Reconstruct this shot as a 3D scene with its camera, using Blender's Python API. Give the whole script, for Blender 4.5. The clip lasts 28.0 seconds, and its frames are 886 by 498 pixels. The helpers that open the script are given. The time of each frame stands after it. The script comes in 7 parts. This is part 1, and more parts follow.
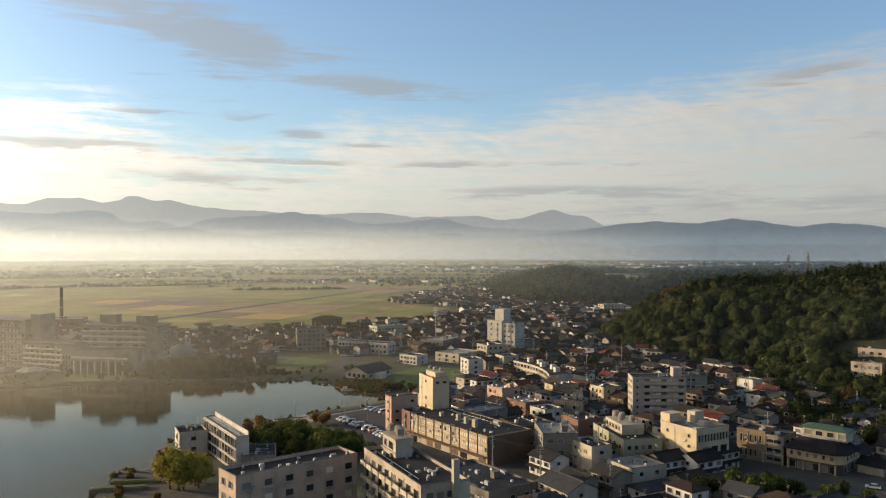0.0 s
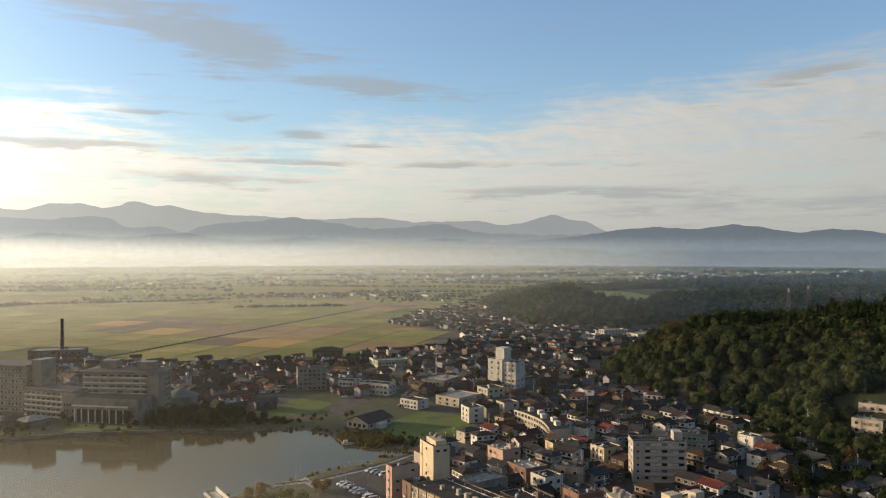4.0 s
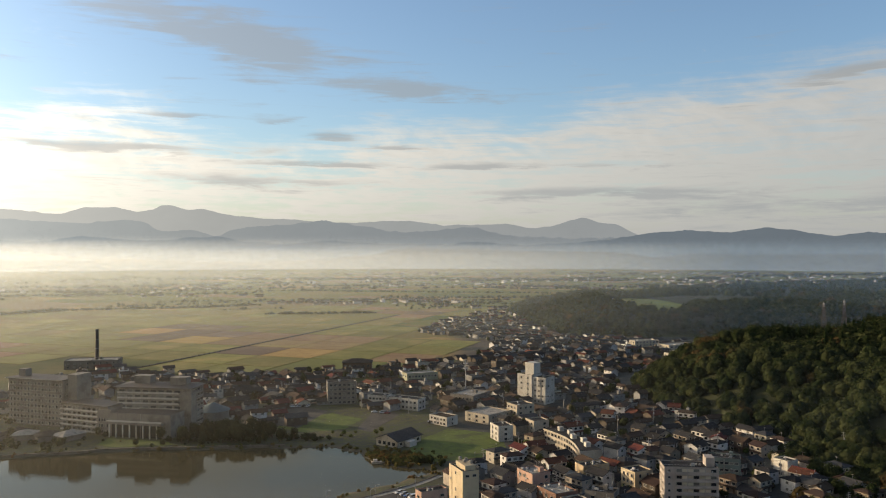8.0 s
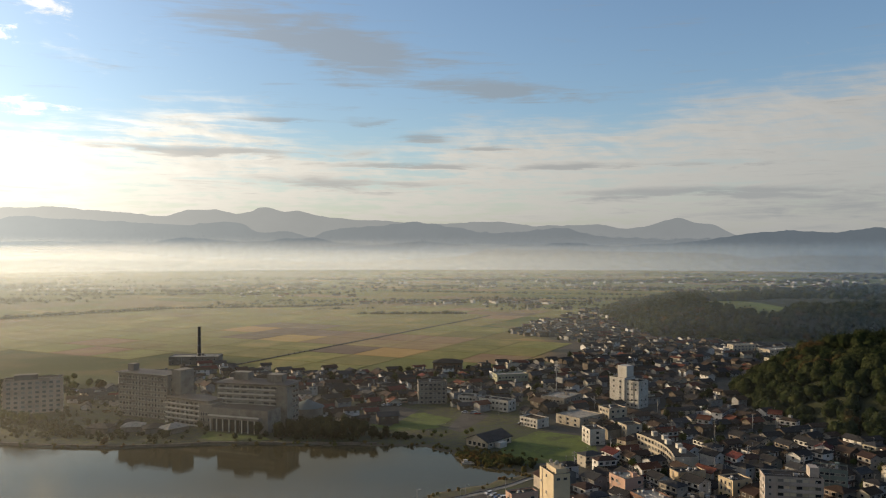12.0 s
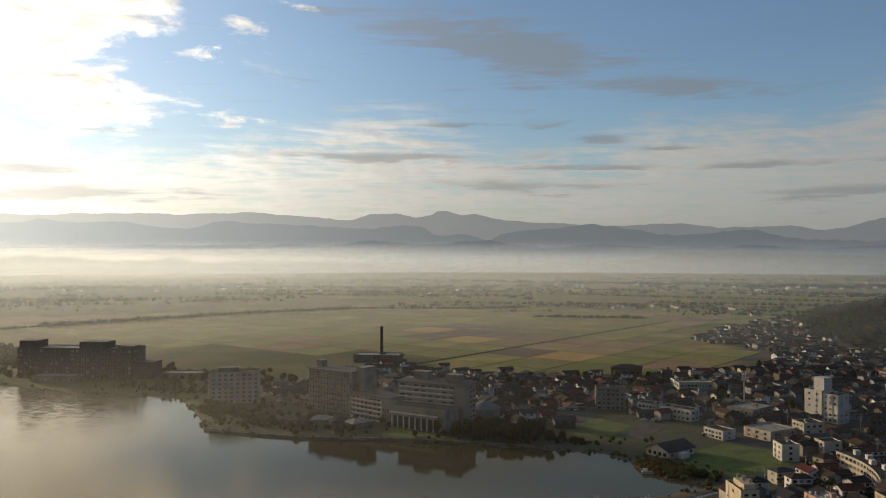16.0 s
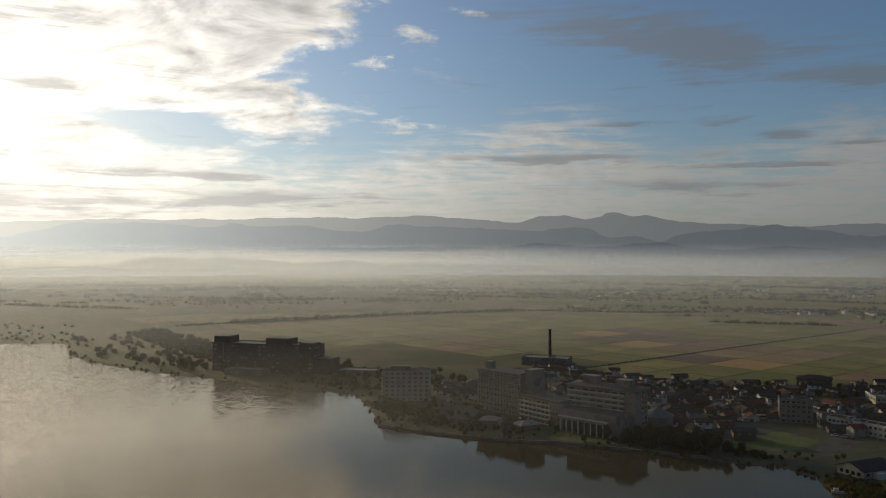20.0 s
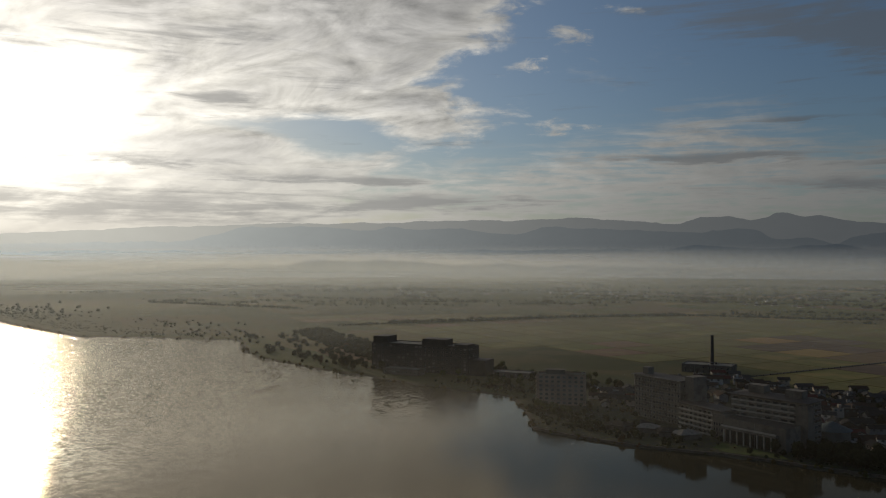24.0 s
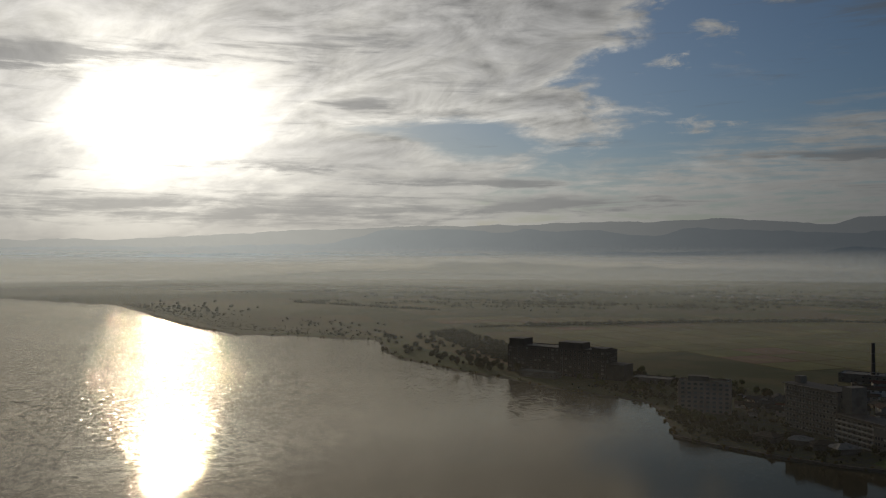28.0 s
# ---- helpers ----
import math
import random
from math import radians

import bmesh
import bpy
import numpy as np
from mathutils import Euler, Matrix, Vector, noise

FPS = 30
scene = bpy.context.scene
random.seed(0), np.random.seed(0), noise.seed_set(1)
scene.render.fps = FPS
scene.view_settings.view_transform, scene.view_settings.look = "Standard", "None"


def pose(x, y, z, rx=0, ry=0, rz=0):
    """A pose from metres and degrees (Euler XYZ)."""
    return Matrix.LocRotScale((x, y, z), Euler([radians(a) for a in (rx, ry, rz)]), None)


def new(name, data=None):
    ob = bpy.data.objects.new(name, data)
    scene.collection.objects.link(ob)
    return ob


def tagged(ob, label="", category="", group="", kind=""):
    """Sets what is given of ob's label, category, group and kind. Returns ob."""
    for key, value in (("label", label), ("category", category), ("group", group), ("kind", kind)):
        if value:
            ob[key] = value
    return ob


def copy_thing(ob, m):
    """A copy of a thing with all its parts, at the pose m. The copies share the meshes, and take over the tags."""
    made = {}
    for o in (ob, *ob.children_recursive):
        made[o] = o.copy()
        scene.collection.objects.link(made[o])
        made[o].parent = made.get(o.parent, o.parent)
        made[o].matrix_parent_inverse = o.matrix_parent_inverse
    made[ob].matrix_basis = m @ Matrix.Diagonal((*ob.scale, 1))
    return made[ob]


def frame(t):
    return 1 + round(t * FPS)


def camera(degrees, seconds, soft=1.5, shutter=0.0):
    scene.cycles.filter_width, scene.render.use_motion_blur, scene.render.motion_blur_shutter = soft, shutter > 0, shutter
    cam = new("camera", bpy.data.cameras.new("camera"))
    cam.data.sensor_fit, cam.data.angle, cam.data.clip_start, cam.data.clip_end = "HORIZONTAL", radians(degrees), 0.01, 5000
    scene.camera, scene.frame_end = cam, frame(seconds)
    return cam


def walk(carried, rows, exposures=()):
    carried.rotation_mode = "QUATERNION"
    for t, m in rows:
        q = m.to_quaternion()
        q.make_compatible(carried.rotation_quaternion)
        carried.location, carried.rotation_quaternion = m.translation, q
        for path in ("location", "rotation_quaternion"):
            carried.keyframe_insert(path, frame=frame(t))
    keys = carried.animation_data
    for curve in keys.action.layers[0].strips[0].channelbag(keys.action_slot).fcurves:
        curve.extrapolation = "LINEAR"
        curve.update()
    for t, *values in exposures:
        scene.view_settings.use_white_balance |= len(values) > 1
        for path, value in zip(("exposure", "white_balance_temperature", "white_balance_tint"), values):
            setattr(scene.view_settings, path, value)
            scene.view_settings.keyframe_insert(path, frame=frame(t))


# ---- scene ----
# Plan: the camera hangs over the town at the origin; +Y is its first view, the lake lies to the left.
cam = camera(57.23, 28.0, soft=1.1)
CAM_ROWS = [
    (0.0, 73.8, 0.00, -0.287), (1.0, 80.6, 0.01, -0.282), (2.0, 87.4, 0.02, -0.277), (3.0, 94.1, 0.03, -0.267),
    (4.0, 100.6, 0.04, -0.25), (4.5, 104.1, 0.06, -0.23), (5.3, 108.2, 0.28, -0.20), (6.0, 109.7, 0.52, -0.18),
    (6.5, 109.8, 0.73, -0.17), (7.0, 109.8, 1.05, -0.167), (8.0, 109.8, 2.11, -0.137), (9.0, 109.8, 3.31, -0.127),
    (10.0, 109.8, 4.82, -0.117), (11.0, 109.8, 6.53, -0.107), (12.0, 109.8, 8.47, -0.077), (12.5, 109.8, 9.80, -0.06),
    (13.5, 109.8, 12.75, -0.02), (14.5, 109.8, 16.03, 0.02), (15.0, 109.8, 17.70, 0.043), (16.0, 109.8, 20.86, 0.113),
    (17.0, 109.8, 23.71, 0.153), (18.0, 109.8, 26.66, 0.193), (19.0, 109.8, 29.68, 0.223), (20.0, 109.8, 32.68, 0.273),
    (21.0, 109.8, 35.53, 0.323), (21.5, 109.8, 36.95, 0.345), (22.5, 109.8, 39.65, 0.39), (23.5, 109.8, 42.25, 0.435),
    (24.0, 109.8, 43.51, 0.453), (25.0, 109.8, 45.92, 0.493), (26.0, 109.8, 48.25, 0.533), (27.0, 109.8, 50.63, 0.573),
    (28.0, 109.8, 53.07, 0.603),
]
EXPOSURES = [(0.0, 0.40, 8100, 10), (11.0, 0.15, 8000, 10), (16.0, -0.42, 7650, 10), (20.0, -1.08, 7250, 10), (24.0, -1.92, 7050, 9), (28.0, -2.27, 6900, 9)]
walk(cam, [(t, pose(0, 0, z, 90 + tilt, 0, yaw)) for t, z, yaw, tilt in CAM_ROWS], EXPOSURES)

# ---- light ----
SUN_AZ, SUN_EL = 71.7, 9.4          # degrees left of +Y, degrees above the horizon
SUN_DIR = Vector((-math.sin(radians(SUN_AZ)) * math.cos(radians(SUN_EL)), math.cos(radians(SUN_AZ)) * math.cos(radians(SUN_EL)), math.sin(radians(SUN_EL))))
sun = new("sun", bpy.data.lights.new("sun", "SUN"))
sun.data.energy, sun.data.angle, sun.data.color = 5.0, radians(0.6), (1.0, 0.84, 0.65)
sun.matrix_world = Matrix.Translation((-600, 200, 400)) @ SUN_DIR.to_track_quat("Z", "Y").to_matrix().to_4x4()


class Nodes:
    """Short-hand for building a node tree."""

    def __init__(self, tree):
        self.tree = tree
        tree.nodes.clear()

    def add(self, kind, **inputs):
        n = self.tree.nodes.new(kind)
        for key, value in inputs.items():
            self.put(n, key.replace("_", " "), value)
        return n

    def put(self, n, key, value):
        sock = n.inputs[int(key)] if key.isdigit() else n.inputs[key]
        if isinstance(value, bpy.types.NodeSocket):
            self.tree.links.new(value, sock)
        else:
            sock.default_value = value

    def math(self, op, a, b=0.0, c=0.0, clamp=False):
        n = self.tree.nodes.new("ShaderNodeMath")
        n.operation, n.use_clamp = op, clamp
        for i, v in enumerate((a, b, c)):
            self.put(n, str(i), v)
        return n.outputs[0]

    def smooth(self, v, lo, hi, a=0.0, b=1.0):
        n = self.tree.nodes.new("ShaderNodeMapRange")
        n.interpolation_type = "SMOOTHSTEP"
        for i, x in enumerate((v, lo, hi, a, b)):
            self.put(n, str(i), x)
        return n.outputs[0]

    def mix(self, f, a, b, blend="MIX"):
        n = self.tree.nodes.new("ShaderNodeMix")
        n.data_type, n.blend_type = "RGBA", blend
        self.put(n, "0", f), self.put(n, "6", a), self.put(n, "7", b)
        return n.outputs[2]

    def noise(self, vec, scale, detail=4.0, rough=0.55, distort=0.0):
        n = self.tree.nodes.new("ShaderNodeTexNoise")
        self.put(n, "Vector", vec), self.put(n, "Scale", scale), self.put(n, "Detail", detail)
        self.put(n, "Roughness", rough), self.put(n, "Distortion", distort)
        return n.outputs["Fac"]

    def xyz(self, x, y, z):
        n = self.tree.nodes.new("ShaderNodeCombineXYZ")
        for i, v in enumerate((x, y, z)):
            self.put(n, str(i), v)
        return n.outputs[0]


def build_sky():
    world = bpy.data.worlds.new("sky")
    scene.world = world
    world.use_nodes = True
    N = Nodes(world.node_tree)
    sky = N.add("ShaderNodeTexSky")
    sky.sky_type, sky.sun_disc = "NISHITA", False
    sky.sun_elevation, sky.sun_rotation = radians(SUN_EL), radians(-SUN_AZ)
    sky.air_density, sky.dust_density, sky.ozone_density = 1.0, 0.6, 3.0
    way = N.add("ShaderNodeTexCoord").outputs["Generated"]
    sep = N.add("ShaderNodeSeparateXYZ", Vector=way)
    x, y, z = sep.outputs
    az = N.math("MULTIPLY", N.math("ARCTAN2", N.math("MULTIPLY", x, -1.0), y), 57.2958)
    el = N.math("MULTIPLY", N.math("ARCSINE", z), 57.2958)
    dot = N.tree.nodes.new("ShaderNodeVectorMath")
    dot.operation = "DOT_PRODUCT"
    N.put(dot, "0", way), N.put(dot, "1", tuple(SUN_DIR))
    ang = N.math("MULTIPLY", N.math("ARCCOSINE", N.math("MINIMUM", dot.outputs["Value"], 1.0)), 57.2958)
    # clouds: a flat deck seen in perspective, drawn out into streaks towards the horizon
    flat = N.math("ADD", N.math("MAXIMUM", z, 0.0), 0.38)
    px, py = N.math("DIVIDE", x, flat), N.math("DIVIDE", y, flat)

    def off(n, k):
        return N.math("MULTIPLY", N.math("SUBTRACT", n, 0.5), k)

    def plus(*v):
        out = v[0]
        for q in v[1:]:
            out = N.math("ADD", out, q)
        return out

    def deck(sx, sy, dx=0.0, dy=0.0, layer=1.7):
        """Places on the deck, turned so that its streaks run from the upper left to the lower right."""
        u = plus(N.math("MULTIPLY", px, 0.80), N.math("MULTIPLY", py, 0.60), dx)
        v = plus(N.math("MULTIPLY", px, -0.60), N.math("MULTIPLY", py, 0.80), dy)
        return N.xyz(N.math("MULTIPLY", u, sx), N.math("MULTIPLY", v, sy), layer)

    n1 = N.noise(N.xyz(N.math("MULTIPLY", az, 0.075), N.math("MULTIPLY", el, 0.62), 0.0), 2.0, 8, 0.62, 0.35)
    n2 = N.noise(deck(1.5, 2.0), 1.0, 9, 0.60, 0.4)
    fine = N.noise(deck(4.6, 7.4), 1.0, 9, 0.60, 0.5)
    beyond = N.noise(deck(4.6, 7.4, -0.022, 0.018), 1.0, 9, 0.60, 0.5)
    curl = N.noise(deck(19.0, 27.0, layer=5.0), 1.0, 5, 0.60, 0.5)
    relief = plus(N.math("MULTIPLY", N.math("SUBTRACT", fine, beyond), 3.0), off(curl, 0.55))
    ripple = N.noise(N.xyz(N.math("MULTIPLY", az, 0.045), N.math("MULTIPLY", el, 0.50), 4.0), 4.0, 7, 0.62, 0.6)
    crisp = N.noise(N.xyz(N.math("MULTIPLY", az, 0.34), N.math("MULTIPLY", el, 0.85), 9.0), 1.0, 9, 0.62, 0.7)
    # patches and edges wander with the wind
    waz = plus(az, off(n1, 4.0), off(crisp, 2.0))
    wel = plus(el, off(ripple, 1.0), off(fine, 0.7))

    def spot(a, e, ra, re, lean=0.0):
        """A soft patch round (a, e) degrees; lean: degrees it rises per degree to the left."""
        da = N.math("SUBTRACT", waz, a)
        de = N.math("SUBTRACT", N.math("SUBTRACT", wel, e), N.math("MULTIPLY", da, lean))
        q = N.math("ADD", N.math("POWER", N.math("ABSOLUTE", N.math("DIVIDE", da, ra)), 2.0), N.math("POWER", N.math("ABSOLUTE", N.math("DIVIDE", de, re)), 2.0))
        return N.math("EXPONENT", N.math("MULTIPLY", q, -1.0))

    def total(spots):
        out = None
        for w, *s in spots:
            v = N.math("MULTIPLY", spot(*s), w)
            out = v if out is None else N.math("ADD", out, v)
        return out

    def profile(v, lo, hi, top, stops):
        """A smooth curve through (v, value) stops."""
        n = N.tree.nodes.new("ShaderNodeValToRGB")
        ramp = n.color_ramp
        ramp.interpolation = "B_SPLINE"
        while len(ramp.elements) < len(stops):
            ramp.elements.new(1.0)
        for e, (p, h) in zip(ramp.elements, stops):
            e.position = (p - lo) / (hi - lo)
            e.color = (h / top, h / top, h / top, 1)
        N.put(n, "Fac", N.math("DIVIDE", N.math("SUBTRACT", v, lo), hi - lo))
        return N.math("MULTIPLY", n.outputs[0], top)

    # a low bank with a soft, streaked upper edge
    edge = profile(az, -110, 65, 20, [(-110, 4), (-60, 8), (-40, 14.5), (-28, 13.0), (-18, 11.8), (-8, 9.6), (-2, 8.4), (3, 8.8), (9, 8.4), (14, 6.8), (18, 7.2), (22, 9.6), (26, 9.9), (31, 8.6), (37, 7.2), (44, 6.4), (65, 6.0)])
    over = plus(N.math("SUBTRACT", edge, el), off(n1, 4.0), off(fine, 2.2), off(n2, 2.0), off(ripple, 2.6))
    bank = N.math("MULTIPLY", N.smooth(over, -0.9, 2.6), N.smooth(plus(n1, off(ripple, 1.1), off(crisp, 0.5), off(fine, 0.5)), 0.25, 0.58, N.smooth(az, -8.0, 10.0, 0.66, 0.30), 1.0), clamp=True)
    # a broken deck round and above the sun
    side = profile(el, 0, 60, 60, [(0, 50), (4, 47), (6, 45), (8.5, 39), (10, 39.5), (12, 44), (13.5, 43.5), (15, 41.5), (17, 39), (22, 31), (34, 15), (60, 0)])
    hole = total([(1.0, 51.0, 8.2, 5.0, 1.7, 0.05), (0.4, 57, 8.9, 5, 0.6, 0.0)])
    high = plus(N.smooth(plus(N.math("SUBTRACT", az, side), off(n2, 8.0), off(crisp, 6.0), off(fine, 7.0)), -3.0, 6.0, 0.0, 1.2), off(n2, 0.8), off(fine, 0.9), off(curl, 0.35), N.math("MULTIPLY", hole, -1.35))
    deck_cover = N.math("MULTIPLY", N.smooth(high, 0.16, 0.80), N.smooth(el, 26.0, 42.0, 1.0, 0.15))
    puff = total([(0.9, 38.5, 16.9, 1.0, 0.8, 0.1), (0.95, 38.0, 13.1, 1.9, 0.7, 0.05), (0.9, 34.6, 15.2, 2.4, 0.9, 0.2), (0.9, 36.0, 8.9, 2.6, 0.7, -0.1), (0.6, 44, 17.5, 4, 1.5, 0.2), (0.5, 31, 16.6, 2, 0.6, 0.2)])
    puffs = N.smooth(plus(puff, off(fine, 1.2), off(crisp, 2.2), off(curl, 0.8)), 0.42, 1.15, 0.0, 0.95)
    cover = N.math("MAXIMUM", N.math("MAXIMUM", bank, deck_cover), puffs)
    thick = N.math("MULTIPLY", N.smooth(plus(high, off(n2, 1.5), off(fine, 1.4), off(curl, 0.5)), 0.72, 1.5), deck_cover)
    wisp = plus(off(n1, 1.5), off(ripple, 1.7), off(fine, 0.8))
    grey = total([(0.80, 20, 15.0, 9, 1.5, 0.12), (0.80, 13.5, 13.0, 5.5, 1.3, 0.12), (0.95, 5, 10.9, 7, 0.75, 0.05), (1.0, 9.8, 7.6, 2.0, 0.45, 0.0), (0.7, 19.5, 8.8, 4, 0.25, 0.0), (0.7, 12.4, 8.7, 1.8, 0.25, 0.0),
                  (0.75, 5.7, 7.0, 2.4, 0.22, -0.03), (0.9, 10.6, 5.8, 4.5, 0.24, 0.0), (0.8, 0, 5.7, 2.7, 0.25, 0.0), (0.6, -9.3, 5.7, 5, 0.2, 0.0), (0.85, -9, 3.8, 9, 0.40, 0.0), (0.7, 16, 4.5, 9, 0.50, 0.02),
                  (0.8, -24.5, 11.0, 4.0, 0.5, -0.1), (0.6, -22, 2.6, 16, 1.0, 0.0), (0.65, 29, 6.6, 6, 0.35, 0.03), (0.7, 22, 6.6, 6, 0.35, 0.02), (0.8, 58.8, 10.5, 3.0, 0.9, 0.1), (0.4, 52, 12.2, 5, 1.0, 0.15), (0.5, 62, 14.6, 8, 1.3, -0.1),
                  (0.75, 70, 3.4, 24, 1.2, 0.0), (0.5, 45, 3.8, 10, 0.6, 0.0), (1.1, 80, 12.6, 6, 1.0, -0.12), (0.5, 48, 5.2, 3, 0.3, 0.0), (0.7, 66, 6.3, 9, 0.5, 0.0), (0.6, 55, 5.4, 6, 0.35, 0.02)])
    shade = N.smooth(plus(grey, wisp), 0.16, 0.88)
    oval = N.math("SQRT", N.math("ADD", N.math("POWER", N.math("MULTIPLY", N.math("SUBTRACT", az, SUN_AZ), 0.72), 2.0), N.math("POWER", N.math("MULTIPLY", N.math("SUBTRACT", el, SUN_EL), 1.35), 2.0)))
    ragged = plus(off(n2, 5.0), off(fine, 7.0), off(curl, 3.0), oval)
    near = N.math("EXPONENT", N.math("DIVIDE", N.math("MAXIMUM", ragged, -1.5), -2.4))
    wide = N.math("EXPONENT", N.math("MULTIPLY", ang, -1 / 26.0))
    sky_c = N.mix(1.0, sky.outputs[0], (SKY_GAIN * 1.08, SKY_GAIN * 1.20, SKY_GAIN * 1.42, 1), "MULTIPLY")
    lit = N.mix(N.math("MULTIPLY", N.math("POWER", wide, 0.88), 1.04, clamp=True), (0.285, 0.325, 0.385, 1), (2.9, 2.85, 2.72, 1))
    lit = N.mix(N.math("MULTIPLY", thick, 0.55), lit, N.mix(wide, (0.32, 0.35, 0.40, 1), (1.55, 1.53, 1.56, 1)))
    form = N.math("ADD", 1.0, N.math("MULTIPLY", relief, N.math("MULTIPLY", N.smooth(el, 3.0, 10.0, 0.15, 0.9), N.smooth(wide, 0.02, 0.35, 0.12, 1.0))))
    form = N.math("MAXIMUM", form, 0.5)
    lit = N.mix(1.0, lit, N.xyz(form, form, form), "MULTIPLY")
    dark = N.mix(wide, (0.205, 0.255, 0.325, 1), (0.80, 0.80, 0.82, 1))
    veil = N.mix(wide, (0.30, 0.36, 0.44, 1), (1.1, 1.1, 1.08, 1))
    sky_c = N.mix(N.math("MULTIPLY", N.math("ADD", wide, 0.04), 0.8, clamp=True), sky_c, veil)
    col = N.mix(N.math("MULTIPLY", cover, 0.92), sky_c, lit)
    glow = N.mix(1.0, (11.0, 10.8, 10.2, 1), N.xyz(near, near, near), "MULTIPLY")
    col = N.mix(1.0, col, glow, "ADD")
    col = N.mix(N.math("MULTIPLY", shade, 0.64), col, dark)
    tight = N.math("EXPONENT", N.math("MULTIPLY", ang, -1 / 15.0))
    haze_c = N.mix(wide, (0.25, 0.295, 0.36, 1), (0.96, 0.97, 0.95, 1))
    haze_c = N.mix(tight, haze_c, (2.3, 2.25, 2.1, 1))
    haze = N.math("EXPONENT", N.math("MULTIPLY", N.math("MAXIMUM", el, 0.0), -1 / 2.6))
    col = N.mix(N.math("MULTIPLY", haze, 0.85), col, haze_c)
    bg = N.add("ShaderNodeBackground", Color=col, Strength=N.smooth(ang, 18.0, 56.0, 1.5, 1.0))
    N.add("ShaderNodeOutputWorld", Surface=bg.outputs[0])


SKY_GAIN = 0.148
build_sky()

# ---- materials ----


def material(name, base, rough=0.8, metal=0.0, vary=0.12, scale=0.6, stain=0.0, stain_scale=0.08, stain_col=None, bump=0.0, bump_scale=8.0, tint=0.0, spec=0.3, stripes=None):
    """A rough painted, mineral or metal surface: grain at one scale, stains at another, and a tint that differs from piece to piece."""
    m = bpy.data.materials.new(name)
    m.use_nodes = True
    N = Nodes(m.node_tree)
    tc = N.add("ShaderNodeTexCoord")
    at = tc.outputs["Object"]
    base = [v * 0.76 for v in base]          # every base colour is taken down by about a quarter
    c = (*base, 1)
    g = N.noise(at, scale, 5, 0.6)
    col = N.mix(N.math("MULTIPLY", N.math("SUBTRACT", g, 0.3, clamp=True), vary * 4, clamp=True), c, (*[v * 0.6 for v in base], 1))
    if stain:
        geo = N.add("ShaderNodeNewGeometry").outputs["Position"]
        gs = N.add("ShaderNodeSeparateXYZ", Vector=geo).outputs
        runs = N.noise(N.xyz(gs[0], gs[1], N.math("MULTIPLY", gs[2], 0.16)), stain_scale * 5, 4, 0.65)
        st = N.math("MAXIMUM", N.smooth(N.noise(geo, stain_scale, 4, 0.6), 0.45, 0.7), N.math("MULTIPLY", N.smooth(runs, 0.52, 0.72), 0.8))
        col = N.mix(N.math("MULTIPLY", st, min(0.85, stain * 1.7)), col, (*(stain_col or [v * 0.45 for v in base]), 1))
    if tint:
        r = N.add("ShaderNodeObjectInfo").outputs["Random"]
        h = N.add("ShaderNodeHueSaturation", Color=col)
        N.put(h, "Value", N.math("ADD", N.math("MULTIPLY", r, tint), 1 - tint / 2))
        N.put(h, "Hue", N.math("ADD", N.math("MULTIPLY", N.math("FRACT", N.math("MULTIPLY", r, 7.31)), tint * 0.10), 0.5 - tint * 0.05))
        col = h.outputs[0]
    b = N.add("ShaderNodeBsdfPrincipled", Base_Color=col, Metallic=metal)
    N.put(b, "Specular IOR Level", spec)
    N.put(b, "Roughness", N.math("ADD", N.math("MULTIPLY", g, 0.15), rough - 0.07))
    if stripes:
        w = N.tree.nodes.new("ShaderNodeTexWave")
        w.bands_direction = stripes[0]
        N.put(w, "Vector", at), N.put(w, "Scale", stripes[1]), N.put(w, "Distortion", 0.3)
        bp = N.add("ShaderNodeBump", Height=w.outputs["Fac"], Strength=0.5, Distance=0.08)
        N.put(b, "Normal", bp.outputs[0])
    elif bump:
        bp = N.add("ShaderNodeBump", Height=N.noise(at, bump_scale, 4, 0.6), Strength=bump, Distance=0.05)
        N.put(b, "Normal", bp.outputs[0])
    N.add("ShaderNodeOutputMaterial", Surface=b.outputs[0])
    return m


def leaf_material(name, a, b, autumn=None, tree_scale=0.11):
    """Foliage whose hue wanders from tree to tree and from clump to clump."""
    m = bpy.data.materials.new(name)
    m.use_nodes = True
    N = Nodes(m.node_tree)
    geo = N.add("ShaderNodeNewGeometry")
    pos = geo.outputs["Position"]
    per = N.noise(pos, tree_scale, 2, 0.5)
    col = N.mix(N.smooth(per, 0.38, 0.62), (*a, 1), (*b, 1))
    if autumn:
        col = N.mix(N.math("MULTIPLY", N.smooth(N.noise(N.xyz(N.math("ADD", N.add("ShaderNodeSeparateXYZ", Vector=pos).outputs[0], 50.0), N.add("ShaderNodeSeparateXYZ", Vector=pos).outputs[1], 7.0), 0.035, 2, 0.5), 0.60, 0.70), 0.8), col, (*autumn, 1))
    h = N.add("ShaderNodeHueSaturation", Color=col)
    N.put(h, "Value", N.math("ADD", N.math("MULTIPLY", geo.outputs["Random Per Island"], 0.4), 0.8))
    d = N.add("ShaderNodeBsdfDiffuse", Color=h.outputs[0])
    t = N.add("ShaderNodeBsdfTranslucent", Color=h.outputs[0])
    mx = N.add("ShaderNodeMixShader", Fac=0.35)
    N.put(mx, "1", d.outputs[0]), N.put(mx, "2", t.outputs[0])
    N.add("ShaderNodeOutputMaterial", Surface=mx.outputs[0])
    return m


